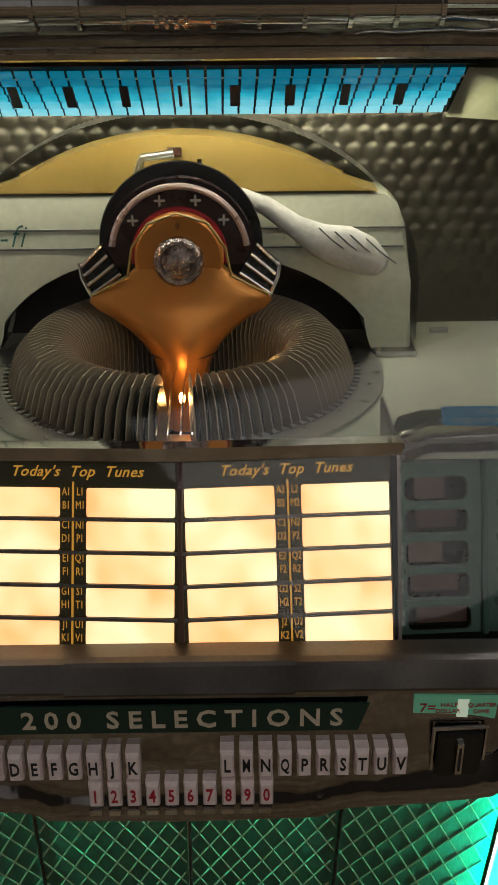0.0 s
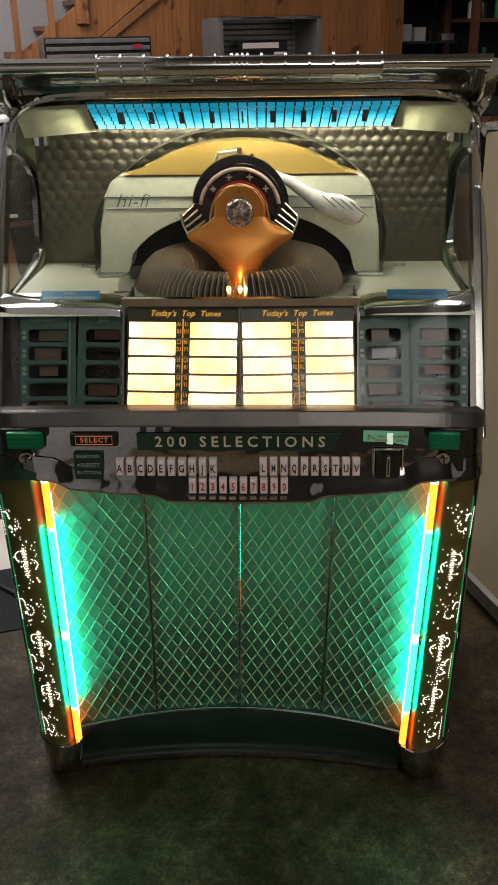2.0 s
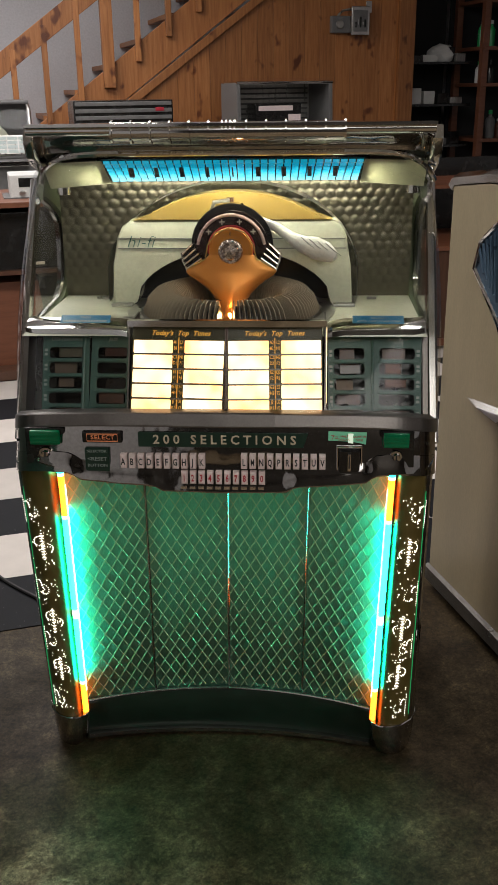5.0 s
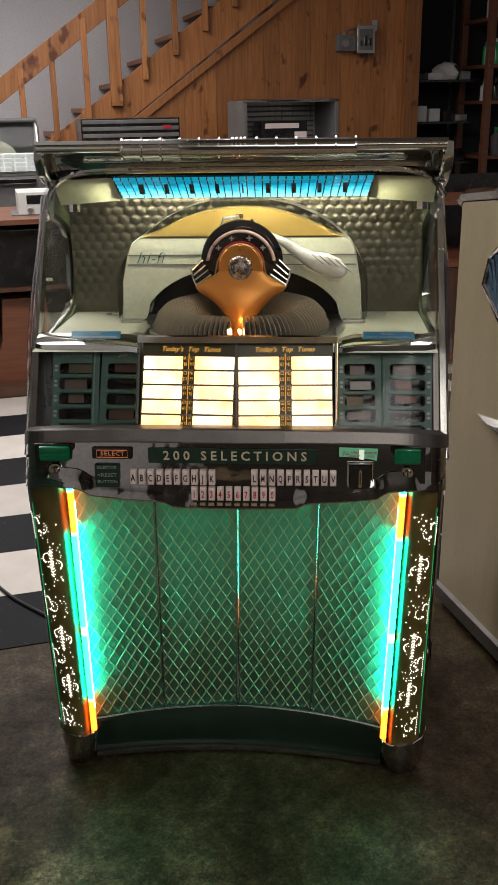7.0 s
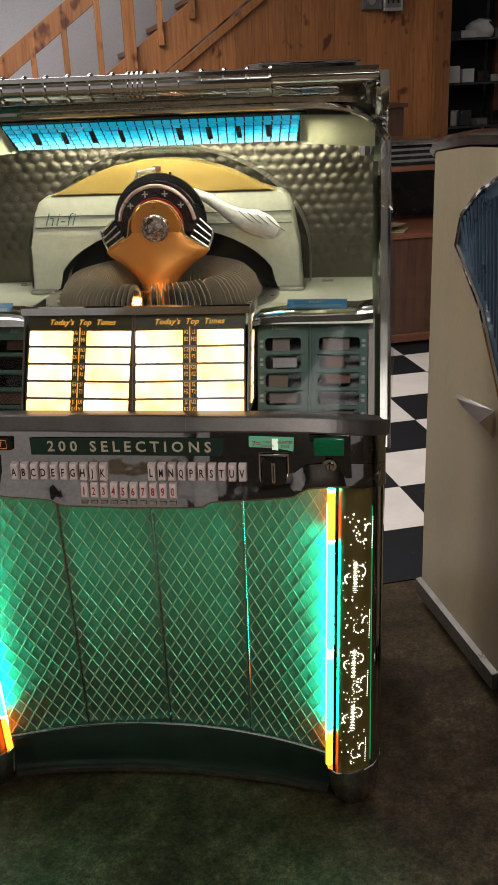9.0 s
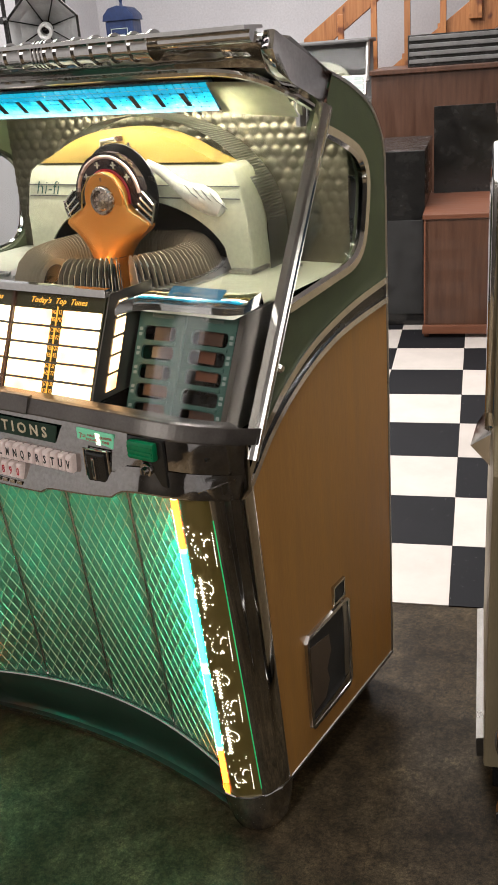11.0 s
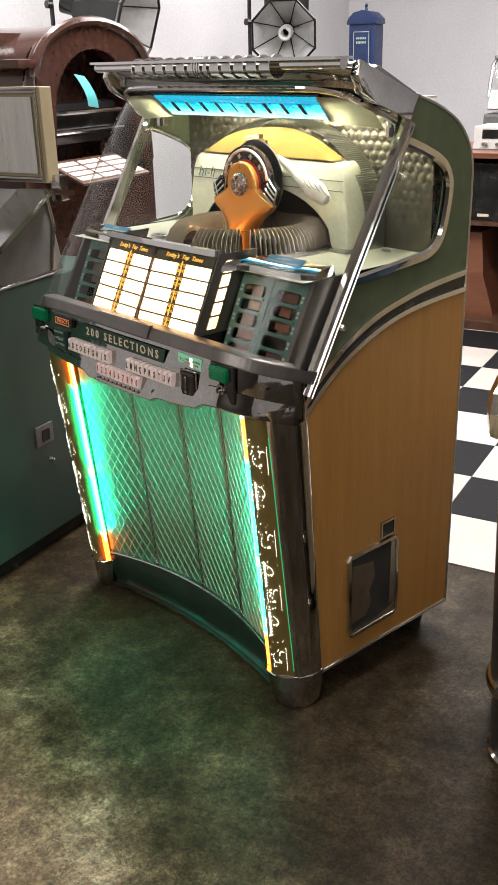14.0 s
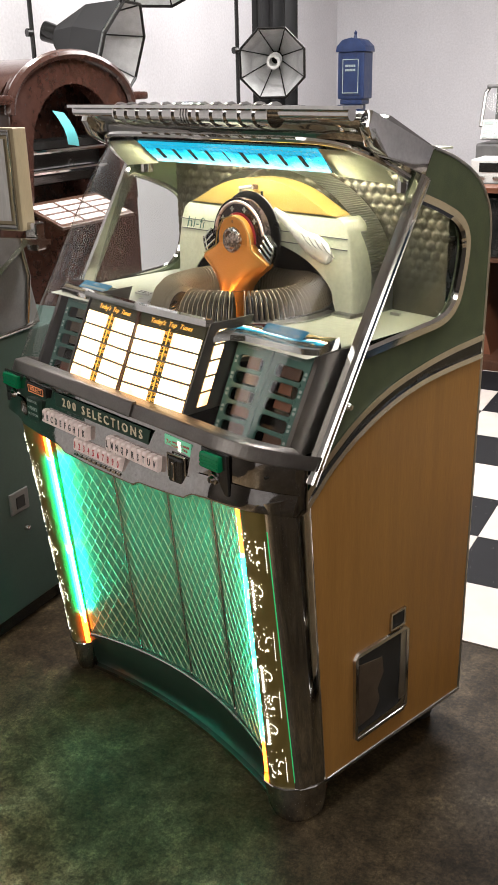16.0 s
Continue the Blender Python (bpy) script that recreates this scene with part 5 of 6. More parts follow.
for q in (-0.017, -0.006, 0.006, 0.017):
    part("gripper_wire", sweep([(HX + q, 0.010, 0.985), (HX + q, -0.06, 0.995), (HX + q, -0.135, 0.975)], ring(0.0011, 6)), CHROME, head, "", True)
part("pickup_lamp", lathe([(0, -0.006), (0.0022, -0.004), (0.003, 0.0), (0.0022, 0.004), (0, 0.006)], 14, pose(HX + 0.003, -0.052, 0.976)), BULB, head, "small glowing lamp under the neck", True)

# ivory tone arm
pts = [((0.052, 0.088, 1.150), 0.008), ((0.082, 0.088, 1.137), 0.010), ((0.112, 0.087, 1.116), 0.012), ((0.138, 0.086, 1.101), 0.018), ((0.165, 0.084, 1.093), 0.024), ((0.190, 0.082, 1.083), 0.022), ((0.208, 0.080, 1.073), 0.013), ((0.212, 0.080, 1.070), 0.004)]
rows = []
for i, (p, r) in enumerate(pts):
    a, b = Vector(pts[max(0, i - 1)][0]), Vector(pts[min(len(pts) - 1, i + 1)][0])
    d = (b - a).normalized()
    n_ = Vector((-d.z, 0, d.x)).normalized()
    rows.append([Vector(p) + n_ * r * math.cos(radians(q)) + Vector((0, -0.45 * min(r, 0.016) - 0.002, 0)) * math.sin(radians(q)) for q in range(0, 360, 30)])
arm = part("tone_arm", loft(rows, True), ARM, J, "ivory plastic tone arm with a ribbed shell", True)
for q in range(4):
    x0, z0 = 0.142 + 0.017 * q, 1.108 - 0.004 * q
    part("shell_rib", sweep([(x0 - 0.004, 0.076, z0 + 0.008), (x0 + 0.012, 0.073, z0 - 0.006), (x0 + 0.030, 0.077, z0 - 0.020)], ring(0.0009, 5), (0, -1, 0)), GREY_PLASTIC, arm)
part("arm_pivot", lathe([(0, 0.012), (0.006, 0.012), (0.007, 0), (0.007, -0.01)], 14, facing((HX - 0.046, 0.094, 1.164))), CHROME, J, "chrome pivot of the arm", True)
part("arm_link", sweep([(HX - 0.046, 0.09, 1.166), (HX - 0.038, 0.088, 1.188), (HX - 0.005, 0.09, 1.192)], ring(0.0045, 10), (0, -1, 0)), RIBBED, J, "clear plastic link", True)
part("arm_post", sweep([(HX + 0.022, 0.092, 1.165), (HX + 0.022, 0.092, 1.186)], ring(0.003, 8), (0, 1, 0)), CHROME, J, "", True)
part("arm_tag", box(HX - 0.012, HX + 0.003, 0.0965, 0.099, 1.188, 1.197), WALNUT, J)

# sign of blue tiles, with plain dark marks for the maker's name
sm = frame_from((-0.252, 0.036, 1.236), (0.252, 0.036, 1.236), (-0.252, -0.012, 1.281))
sign = part("sign", box(-0.02, 0.524, -0.002, 0.068, -0.008, -0.003), BLACK, J, "back-lit sign of small blue glass tiles", False, sm)
tile_bm = bmesh.new()
cols, rws = 33, 6
for i in range(cols):
    for j in range(rws):
        lean = 0.011 * (j / rws) * (2 * (i + 0.5) / cols - 1)
        w = 0.504 / cols
        x0, y0 = i * w + lean, j * 0.0108
        box(x0 + 0.0011, x0 + w - 0.0011, y0 + 0.0014, y0 + 0.0094, -0.002, 0.0, 0, tile_bm)
sign_tiles = part("sign_tiles", tile_bm, SIGN, sign, "glowing blue glass tiles")
tagged(sign_tiles, kind="stuff")
for k in range(9):
    x0 = 0.038 + k * 0.0515
    half = (0.010, 0.0075, 0.008, 0.007, 0.0025, 0.008, 0.008, 0.007, 0.008)[k]
    mark = box(x0 + 0.007 - 0.6 * half, x0 + 0.007 + 0.6 * half, 0.017, 0.046, 0.0008, 0.0028, 0.0008)
    part("dark_mark", mark, INK, sign, "plain dark mark")
for s in (1, -1):
    sp = [(s * 0.262, -0.012, 1.281), (s * 0.386, -0.004, 1.276), (s * 0.386, 0.05, 1.222), (s * 0.256, 0.042, 1.232)]
    bm = bmesh.new()
    bm.faces.new([bm.verts.new(p) for p in sp])
    bmesh.ops.solidify(bm, geom=bm.faces[:], thickness=0.004)
    part("sign_side_plate", bm, CREAM, J, "cream plate beside the sign")
part("interior_tube", sweep([(-0.30, 0.055, 1.262), (0.30, 0.055, 1.262)], ring(0.008, 10)), TUBE_LAMP, J, "fluorescent tube behind the sign", True)
part("tube_reflector", box(-0.384, 0.384, 0.0, 0.21, 1.272, 1.276), CREAM, J)

# header
hdr = smooth_line([(-0.046, 1.300), (-0.052, 1.312), (-0.062, 1.324), (-0.068, 1.335), (-0.064, 1.343), (-0.052, 1.347)], 3)
rows = []
for k in range(41):
    x = -0.402 + 0.804 * k / 40
    e = (abs(x) / 0.402) ** 14
    back = 0.062 * e
    rows.append([(x, y + back, z - 0.012 * e) for y, z in hdr] + [(x, 0.126, 1.282), (x, 0.118, 1.262), (x, 0.0, 1.288)])
part("header", loft(rows, True), FASCIA, J, "polished chrome header across the top", True)
def bar_section(r, lift=0.0):
    return [(r * math.cos(radians(q)), lift + r * math.sin(radians(q))) for q in range(0, 360, 24)]


bar = part("header_bar", sweep([(-0.392, -0.070, 1.3415), (0.390, -0.070, 1.3400)], bar_section(0.0105)), CHROME, J, "chrome bar along the header", True)
part("bar_blade", sweep([(-0.392, -0.062, 1.351), (0.390, -0.062, 1.3495)], [(-0.016, -0.0025), (-0.018, 0.0), (-0.016, 0.0025), (0.03, 0.003), (0.03, -0.0025)]), CHROME, J, "flat chrome blade over the bar", True)
part("bar_sleeve", sweep([(-0.224, -0.072, 1.3380), (0.220, -0.072, 1.3368)], bar_section(0.0180)), CHROME, J, "stepped chrome sleeve", True)
for x in [-0.224 + 0.0372 * k for k in range(6)] + [-0.012, -0.004, 0.004, 0.012] + [0.220 - 0.0372 * k for k in range(6)]:
    part("rib", sweep([(x - 0.0018, -0.072, 1.3375), (x + 0.0018, -0.072, 1.3375)], bar_section(0.0218)), CHROME, bar, "", True)
part("header_edge", sweep([(x, -0.044 + 0.10 * (abs(x) / 0.407) ** 11, 1.297 - 0.062 * (abs(x) / 0.407) ** 11) for x in (0.407 * math.copysign(1 - (1 - abs(q)) ** 1.6, q) for q in (-1 + k / 30 for k in range(61)))], ring(0.0062, 8)), CHROME, J, "", True)
for s in (1, -1):
    side = [(-0.040, 1.345), (0.124, 1.280), (0.100, 1.232), (0.060, 1.25), (0.0, 1.272), (-0.036, 1.290), (-0.050, 1.32)]
    part("header_cheek", prism(side, "x", s * 0.386, s * 0.408, 0.004), CHROME, J, "chrome cheek of the header", True)
    part("window_post", sweep([(s * 0.370, 0.095, 1.262), (s * 0.370, 0.093, 1.205)], ring(0.015, 12), (0, 1, 0)), CHROME, J, "", True)

# curved front glass
rows = []
for k in range(9):
    t = k / 8
    row = []
    for x in XS[::2]:
        e = (abs(x) / 0.414) ** 9
        lo = Vector((x * 1.0, front_y(x) + 0.012, 0.850 + drop(x)))
        hi = Vector((x * 0.98, -0.036 + 0.128 * e, 1.298 - 0.06 * e))
        row.append(lo.lerp(hi, t) + Vector((0.014 * (x / 0.414) ** 3 * math.sin(math.pi * t), 0, 0)))
    rows.append(row)
glass = part("windscreen", loft(rows), GLASS, J, "curved clear front glass", True)
glass.visible_shadow = False

# the cabinet reaches further to its left, below the header
for ob in J.children_recursive:
    if ob.type != "MESH" or ob.data.users > 1 or ob.parent.name.startswith("header"):
        continue
    if any(word in ob.name for word in ("pilaster", "tube", "lit_edge", "engraving", "foot", "grille", "diamond", "plinth", "header", "bar_", "sign", "dark_mark", "window_post")):
        continue
    m = ob.matrix_local if ob.parent == J else ob.parent.matrix_local @ ob.matrix_local
    back = m.inverted()
    for vert in ob.data.vertices:
        p = m @ vert.co
        t = max(0.0, min(1.0, (-p.x - 0.20) / 0.18)) * max(0.0, min(1.0, (1.31 - p.z) / 0.06))
        if t > 0:
            p.x -= 0.028 * t * t * (3 - 2 * t)
            vert.co = back @ p

# ---------------------------------------------------------------- neighbouring machines
def slab_side(pts, v0, v1, bevel=0.003):
    """An outline on (u, z), drawn out across v."""
    return prism(pts, "x", v0, v1, bevel)


# blonde jukebox beside ours
nb = thing("jukebox", ROOM, "second jukebox with beige laminate side and blue slatted panel", "jukebox")
part("cabinet", slab_side([(-0.15, 0.065), (0.36, 0.065), (0.36, 1.172), (0.18, 1.192), (-0.02, 1.20), (-0.07, 1.05), (-0.08, 0.72), (-0.15, 0.66)], 0.682, 1.46, 0.004), BEIGE, nb, "beige laminate cabinet")
part("kick_trim", slab_side([(-0.13, 0.0), (0.345, 0.0), (0.345, 0.063), (-0.13, 0.063)], 0.70, 1.44), BLACK, nb)
part("base_strip", sweep([(0.676, -0.085, 0.06), (0.676, 0.365, 0.06)], [(-0.006, -0.03), (-0.008, 0.012), (0.006, 0.016), (0.006, -0.03)]), COLUMN, nb, "metal base strip", True)
part("roof_cap", sweep([(0.70, 0.372, 1.168), (0.70, 0.355, 1.186), (0.70, 0.18, 1.208), (0.70, -0.03, 1.218)], [(0.02, -0.012), (0.024, 0.006), (0.005, 0.018), (-0.2, 0.02), (-0.72, 0.02), (-0.72, -0.012)]), CHROME_WORN, nb, "chrome roof edge", True)
blue = [(0.208, 0.985), (0.186, 1.055), (0.10, 1.115), (-0.02, 1.16), (-0.055, 1.05), (-0.05, 0.80), (-0.04, 0.70), (0.075, 0.872)]
slat_panel = part("slat_panel", slab_side(blue, 0.676, 0.684, 0.001), BLUE_SLAT, nb, "blue slatted side panel")
part("panel_rim", sweep([(0.675, a, b) for a, b in blue], ring(0.007, 8), (1, 0, 0), True), CHROME, slat_panel, "", True)
for k in range(20):
    u0 = 0.19 - k * 0.017
    zt = min(1.10 + (0.10 - u0) * 0.33 if u0 < 0.10 else 1.115 - (u0 - 0.10) * 0.65, 1.14 + (u0 + 0.0) * 1.0 if u0 < -0.03 else 2)
    zb = 0.985 - (0.208 - u0) * 0.85 if u0 > 0.075 else 0.872 - (0.075 - u0) * 1.45
    if zt - zb > 0.03 and u0 > -0.015:
        part("slat", sweep([(0.674, u0, zt - 0.014), (0.674, u0 - 0.03, max(zb, 0.74) + 0.012)], ring(0.0045, 6), (1, 0, 0)), BLUE_SLAT, slat_panel, "", True)
part("fin", loft([[(0.680, 0.205, 0.647), (0.678, 0.205, 0.648), (0.680, 0.205, 0.649)], [(0.680, 0.10, 0.632), (0.655, 0.10, 0.650), (0.680, 0.10, 0.662)], [(0.680, 0.0, 0.61), (0.645, 0.0, 0.650), (0.680, 0.0, 0.672)]], True), CHROME, nb, "pointed chrome side fin", True)
lean_axis = pose(0.787, -0.212, 0.0, 9.5, 0, 0)
part("corner_column", lathe([(0.076, -0.02), (0.076, 0.19), (0.080, 0.2), (0.080, 0.75)], 36, lean_axis), COLUMN, nb, "dark perforated corner column", True)
part("column_ring", lathe([(0.076, 0.195), (0.086, 0.2), (0.090, 0.212), (0.086, 0.224), (0.078, 0.228)], 36, lean_axis), CHROME, nb, "chrome ring of the column", True)
part("column_ring", lathe([(0.076, 0.006), (0.082, 0.010), (0.082, 0.022), (0.076, 0.026)], 36, lean_axis), CHROME, nb, "", True)
part("front_panel", loft([[(0.75, -0.03, 0.03), (0.75, -0.14, 0.74)], [(1.4, -0.03, 0.03), (1.4, -0.14, 0.74)]]), BLACK, nb)
rows = []
for v, k in ((0.70, 0.7), (0.715, 0.94), (0.76, 1.0), (1.40, 1.0), (1.445, 0.94), (1.46, 0.7)):
    rows.append([(v + 0.012, -0.36 + k * a, 0.835 + k * b) for a, b in ((0.16, 0.075), (0.02, 0.072), (-0.10, 0.064), (-0.15, 0.045), (-0.165, 0.015), (-0.15, -0.03), (-0.10, -0.055), (0.0, -0.06), (0.16, -0.06))])
part("control_shelf", loft(rows, True), CHROME, nb, "rounded chrome control shelf", True)
part("hood_edge", sweep([(0.745, -0.31, 0.90), (0.745, -0.25, 1.08), (0.745, -0.14, 1.19), (0.745, 0.0, 1.205)], ring(0.014, 10), (1, 0, 0)), CHROME, nb, "chrome edge of the glass hood", True)
part("hood_glass", loft([[(v, -0.32, 0.91), (v, -0.27, 1.08), (v, -0.13, 1.20), (v, 0.0, 1.215)] for v in (0.74, 1.42)]), GREY_PLASTIC, nb, "dark glass hood", True)
part("front_grille", loft([[(0.80, -0.30, 0.06), (0.80, -0.30, 0.73)], [(1.15, -0.35, 0.06), (1.15, -0.36, 0.73)], [(1.42, -0.31, 0.06), (1.42, -0.33, 0.73)]]), STEEL, nb)

# dark machine on the other side
dk = thing("jukebox", ROOM, "dark cased jukebox with its glass lid raised", "jukebox")
part("cabinet", slab_side([(-0.42, 0.05), (0.42, 0.05), (0.42, 0.805), (-0.42, 0.805)], -1.43, -0.69, 0.006), DARK_CASE, dk, "dark cabinet with green tube light painted in")
part("kick", slab_side([(-0.40, 0.0), (0.40, 0.0), (0.40, 0.048), (-0.40, 0.048)], -1.41, -0.71), BLACK, dk)
part("side_trim", sweep([(-0.688, -0.42, 0.806), (-0.688, 0.165, 0.816), (-0.688, 0.20, 0.82)], ring(0.006, 8)), CHROME_WORN, dk, "", True)
part("upper_cabinet", slab_side([(-0.40, 0.808), (0.235, 0.812), (0.19, 1.028), (0.12, 1.045), (-0.16, 0.90), (-0.40, 0.86)], -1.42, -0.70, 0.006), GREY_PLASTIC, dk, "grey brown upper cabinet")
part("sloping_trim", sweep([(-0.702, -0.16, 0.905), (-0.702, 0.10, 1.045), (-0.702, 0.19, 1.032)], [(-0.012, -0.006), (-0.012, 0.006), (0.10, 0.008), (0.10, -0.006)]), CHROME_WORN, dk, "bright sloping trim", True)
part("upright_trim", sweep([(-0.694, 0.175, 0.81), (-0.694, 0.200, 0.94), (-0.694, 0.18, 1.03)], ring(0.005, 8), (1, 0, 0)), CHROME_WORN, dk, "", True)
lid = part("lid_frame", slab_side([(0.185, 1.055), (0.232, 1.055), (0.232, 1.30), (0.185, 1.30)], -1.38, -0.682, 0.004), BEIGE, dk, "beige frame of the raised lid")
part("lid_rim", sweep([(-1.37, 0.182, 1.065), (-1.37, 0.182, 1.290), (-0.695, 0.182, 1.290), (-0.695, 0.182, 1.065)], ring(0.007, 8), (0, -1, 0), True), CHROME_WORN, lid, "", True)
part("lid_glass", box(-1.355, -0.71, 0.178, 0.1845, 1.08, 1.275), STEEL, lid, "dull grey lid glass")
part("hinge_bracket", box(-0.69, -0.655, 0.20, 0.235, 1.005, 1.075, 0.004), CHROME_WORN, dk, "chrome hinge bracket")
sock = part("socket_plate", slab_side([(0.025, 0.335), (0.095, 0.335), (0.095, 0.395), (0.025, 0.395)], -0.692, -0.684, 0.003), GREY_PLASTIC, dk, "grey socket plate")
part("socket_hole", slab_side([(0.045, 0.348), (0.076, 0.348), (0.076, 0.380), (0.045, 0.380)], -0.6845, -0.6825), RUBBER, sock)
part("knob", lathe([(0, 0.012), (0.006, 0.011), (0.008, 0.005), (0.009, 0.0)], 14, pose(-0.69, 0.078, 0.28, 0, 90, 0)), CHROME_WORN, dk, "", True)

# mahogany arched jukebox
mj = thing("jukebox", ROOM @ pose(-1.0, 0.84, 0, 0, 0, 90), "mahogany jukebox with an arched barrel top and a turquoise note", "jukebox")


def arch_line(rx, spring, peak, n=20):
    return [(rx * math.cos(math.pi * k / n), spring + (peak - spring) * math.sin(math.pi * k / n)) for k in range(n + 1)]


part("cabinet", prism([(-0.36, 0.0), (0.36, 0.0), (0.36, 1.02), (-0.36, 1.02)], "y", 0.03, 0.62, 0.01), MAHOGANY, mj, "dark mahogany cabinet")
outer_a, inner_a = arch_line(0.30, 1.31, 1.475), arch_line(0.215, 1.20, 1.40)
part("barrel_top", loft([[(x, y, z) for x, z in [(0.30, 1.02)] + outer_a + [(-0.30, 1.02)]] for y in (0.05, 0.2, 0.62)]), MAHOGANY, mj, "barrel shaped mahogany top", True)
part("arch_face", prism([(0.325, 1.02), *outer_a, (-0.325, 1.02), (-0.235, 1.02), *inner_a[::-1], (0.235, 1.02)], "y", 0.0, 0.05, 0.012), MAHOGANY, mj, "moulded arch front", True)
part("arch_moulding", sweep([(x * 1.02, -0.006, z + 0.008) for x, z in outer_a], ring(0.016, 8), (0, -1, 0)), MAHOGANY, mj, "", True)
for s in (1, -1):
    part("shoulder", box(s * 0.34 - 0.05, s * 0.34 + 0.05, -0.02, 0.5, 1.345, 1.372, 0.01), MAHOGANY, mj, "", True)
part("recess", box(-0.29, 0.29, 0.16, 0.18, 1.02, 1.45), MAHOGANY, mj, "dark recess")
part("recess_floor", box(-0.235, 0.235, 0.0, 0.30, 1.015, 1.03), BLACK, mj)
deck2 = part("mechanism", box(-0.20, 0.19, 0.05, 0.15, 1.10, 1.24, 0.03), BLACK, mj, "black and chrome record mechanism")
for z in (1.145, 1.205):
    part("rail", sweep([(-0.24, 0.03, z), (0.22, 0.03, z)], ring(0.008, 8)), CHROME, deck2, "", True)
part("rail_bend", sweep([(-0.24, 0.03, 1.205), (-0.26, 0.03, 1.19), (-0.255, 0.03, 1.15), (-0.24, 0.03, 1.145)], ring(0.008, 8), (0, -1, 0)), CHROME, deck2, "", True)
tray = part("title_tray", box(-0.27, 0.10, -0.14, 0.02, -0.01, 0.0, 0.003), WALNUT, mj, "sloping tray of cream title strips", False, pose(0, 0, 1.055, 22, 0, 0))
for i in range(3):
    for k in range(4):
        part("title_strip", box(-0.26 + i * 0.118, -0.155 + i * 0.118, -0.125 + k * 0.033, -0.101 + k * 0.033, 0.0, 0.003), KEY, tray)
note = bmesh.new()
for i in range(5):
    for j in range(2):
        t = i / 4
        note.verts.new((-0.155 + 0.045 * t + 0.055 * j, -0.012 - 0.02 * math.sin(t * 2.4), 1.325 - 0.10 * t - 0.008 * j))
note.verts.ensure_lookup_table()
for i in range(4):
    note.faces.new([note.verts[k] for k in (2 * i, 2 * i + 1, 2 * i + 3, 2 * i + 2)])
paper = part("paper_note", note, TURQUOISE_PAPER, None, "", True, ROOM @ pose(-1.0, 0.87, 0, 0, 0, 90))
tagged(paper, "turquoise paper note stuck on the mahogany jukebox", "note")

# ---------------------------------------------------------------- far part of the room
desk = thing("desk", ROOM, "dark walnut desk holding a white tuner", "desk")
part("desktop", box(-0.80, 0.11, 2.93, 3.60, 0.875, 0.902, 0.003), REDWOOD, desk, "red brown desk top")
part("side_board", box(-0.795, -0.765, 2.95, 3.60, 0.0, 0.875), WALNUT, desk)
part("side_board", box(0.078, 0.105, 2.95, 3.60, 0.0, 0.875), WALNUT, desk)
part("back_board", box(-0.765, 0.078, 3.56, 3.59, 0.0, 0.875), BLACK, desk)
part("shelf_board", box(-0.765, 0.078, 2.97, 3.56, 0.54, 0.56), WALNUT, desk)
part("base_board", box(-0.765, 0.078, 2.93, 3.56, 0.0, 0.05, 0.003), WALNUT, desk)
spk = thing("loudspeaker", ROOM @ pose(-0.30, 3.0, 0.561), "black loudspeaker with a small badge on the desk shelf", "speaker")
part("box", box(-0.27, 0.27, 0.0, 0.4, 0.0, 0.285, 0.006), BLACK, spk)
part("badge", box(0.03, 0.09, -0.004, 0.0, 0.02, 0.035, 0.001), PALE_INK, spk, "small pale badge")
horn = thing("speaker_cabinet", ROOM @ pose(-0.36, 3.05, 0.05), "red brown flared speaker cabinet under the desk", "speaker")
part("flare", loft([[(-w, 0.0, z), (w, 0.0, z), (w, 0.4, z), (-w, 0.4, z)] for z, w in ((0.0, 0.20), (0.22, 0.13), (0.44, 0.11))], True), REDWOOD, horn, "flared wooden body")
tuner = thing("tuner", ROOM @ pose(-0.17, 3.1, 0.9026) @ Matrix.Diagonal((1.6, 1.3, 0.88, 1)), "white tuner with a black dial and small knobs", "tuner")
part("case", box(-0.108, 0.108, 0.0, 0.2, 0.0, 0.128, 0.004), WHITE_PLASTIC, tuner)
part("dial_window", box(-0.08, 0.09, -0.003, 0.001, 0.062, 0.112, 0.001), BLACK, tuner, "black dial window")
for k in range(4):
    part("knob", lathe([(0, 0.014), (0.010, 0.013), (0.011, 0.0)], 12, facing((-0.07 + k * 0.045, 0.0, 0.032))), STEEL, tuner, "", True)
part("shelf", box(-0.13, 0.13, -0.01, 0.2, -0.0006, 0.006), GREY_PLASTIC, tuner)

cab = thing("cabinet", ROOM, "black storage cabinet beside the desk", "cabinet")
part("body", box(0.125, 0.40, 3.0, 3.7, 0.0, 0.84, 0.005), BLACK, cab)
part("door_line", box(0.14, 0.39, 2.993, 2.9995, 0.06, 0.52, 0.002), RUBBER, cab)

fj = thing("jukebox", ROOM @ pose(-0.46, 5.2, -0.012) @ Matrix.Diagonal((1.08, 1, 1, 1)), "jukebox with a clear hood and white title strips behind the desk", "jukebox")
part("cabinet", box(-0.36, 0.36, -0.10, 0.5, 0.0, 0.98, 0.02), GREY_PLASTIC, fj)
tb = part("title_panel", box(-0.33, 0.33, -0.13, -0.105, 0.0, 0.13, 0.004), STEEL, fj, "chrome framed title panel", False, pose(0, -0.0, 0.97, -18, 0, 0))
for i in range(9):
    for k in range(4):
        part("title_strip", box(-0.315 + i * 0.0705, -0.252 + i * 0.0705, -0.134, -0.1305, 0.008 + k * 0.03, 0.031 + k * 0.03), GREY_INK, tb)
part("keyboard", box(0.02, 0.30, -0.16, -0.10, 0.93, 0.965, 0.004), CHROME, fj, "chrome key row")
rows = []
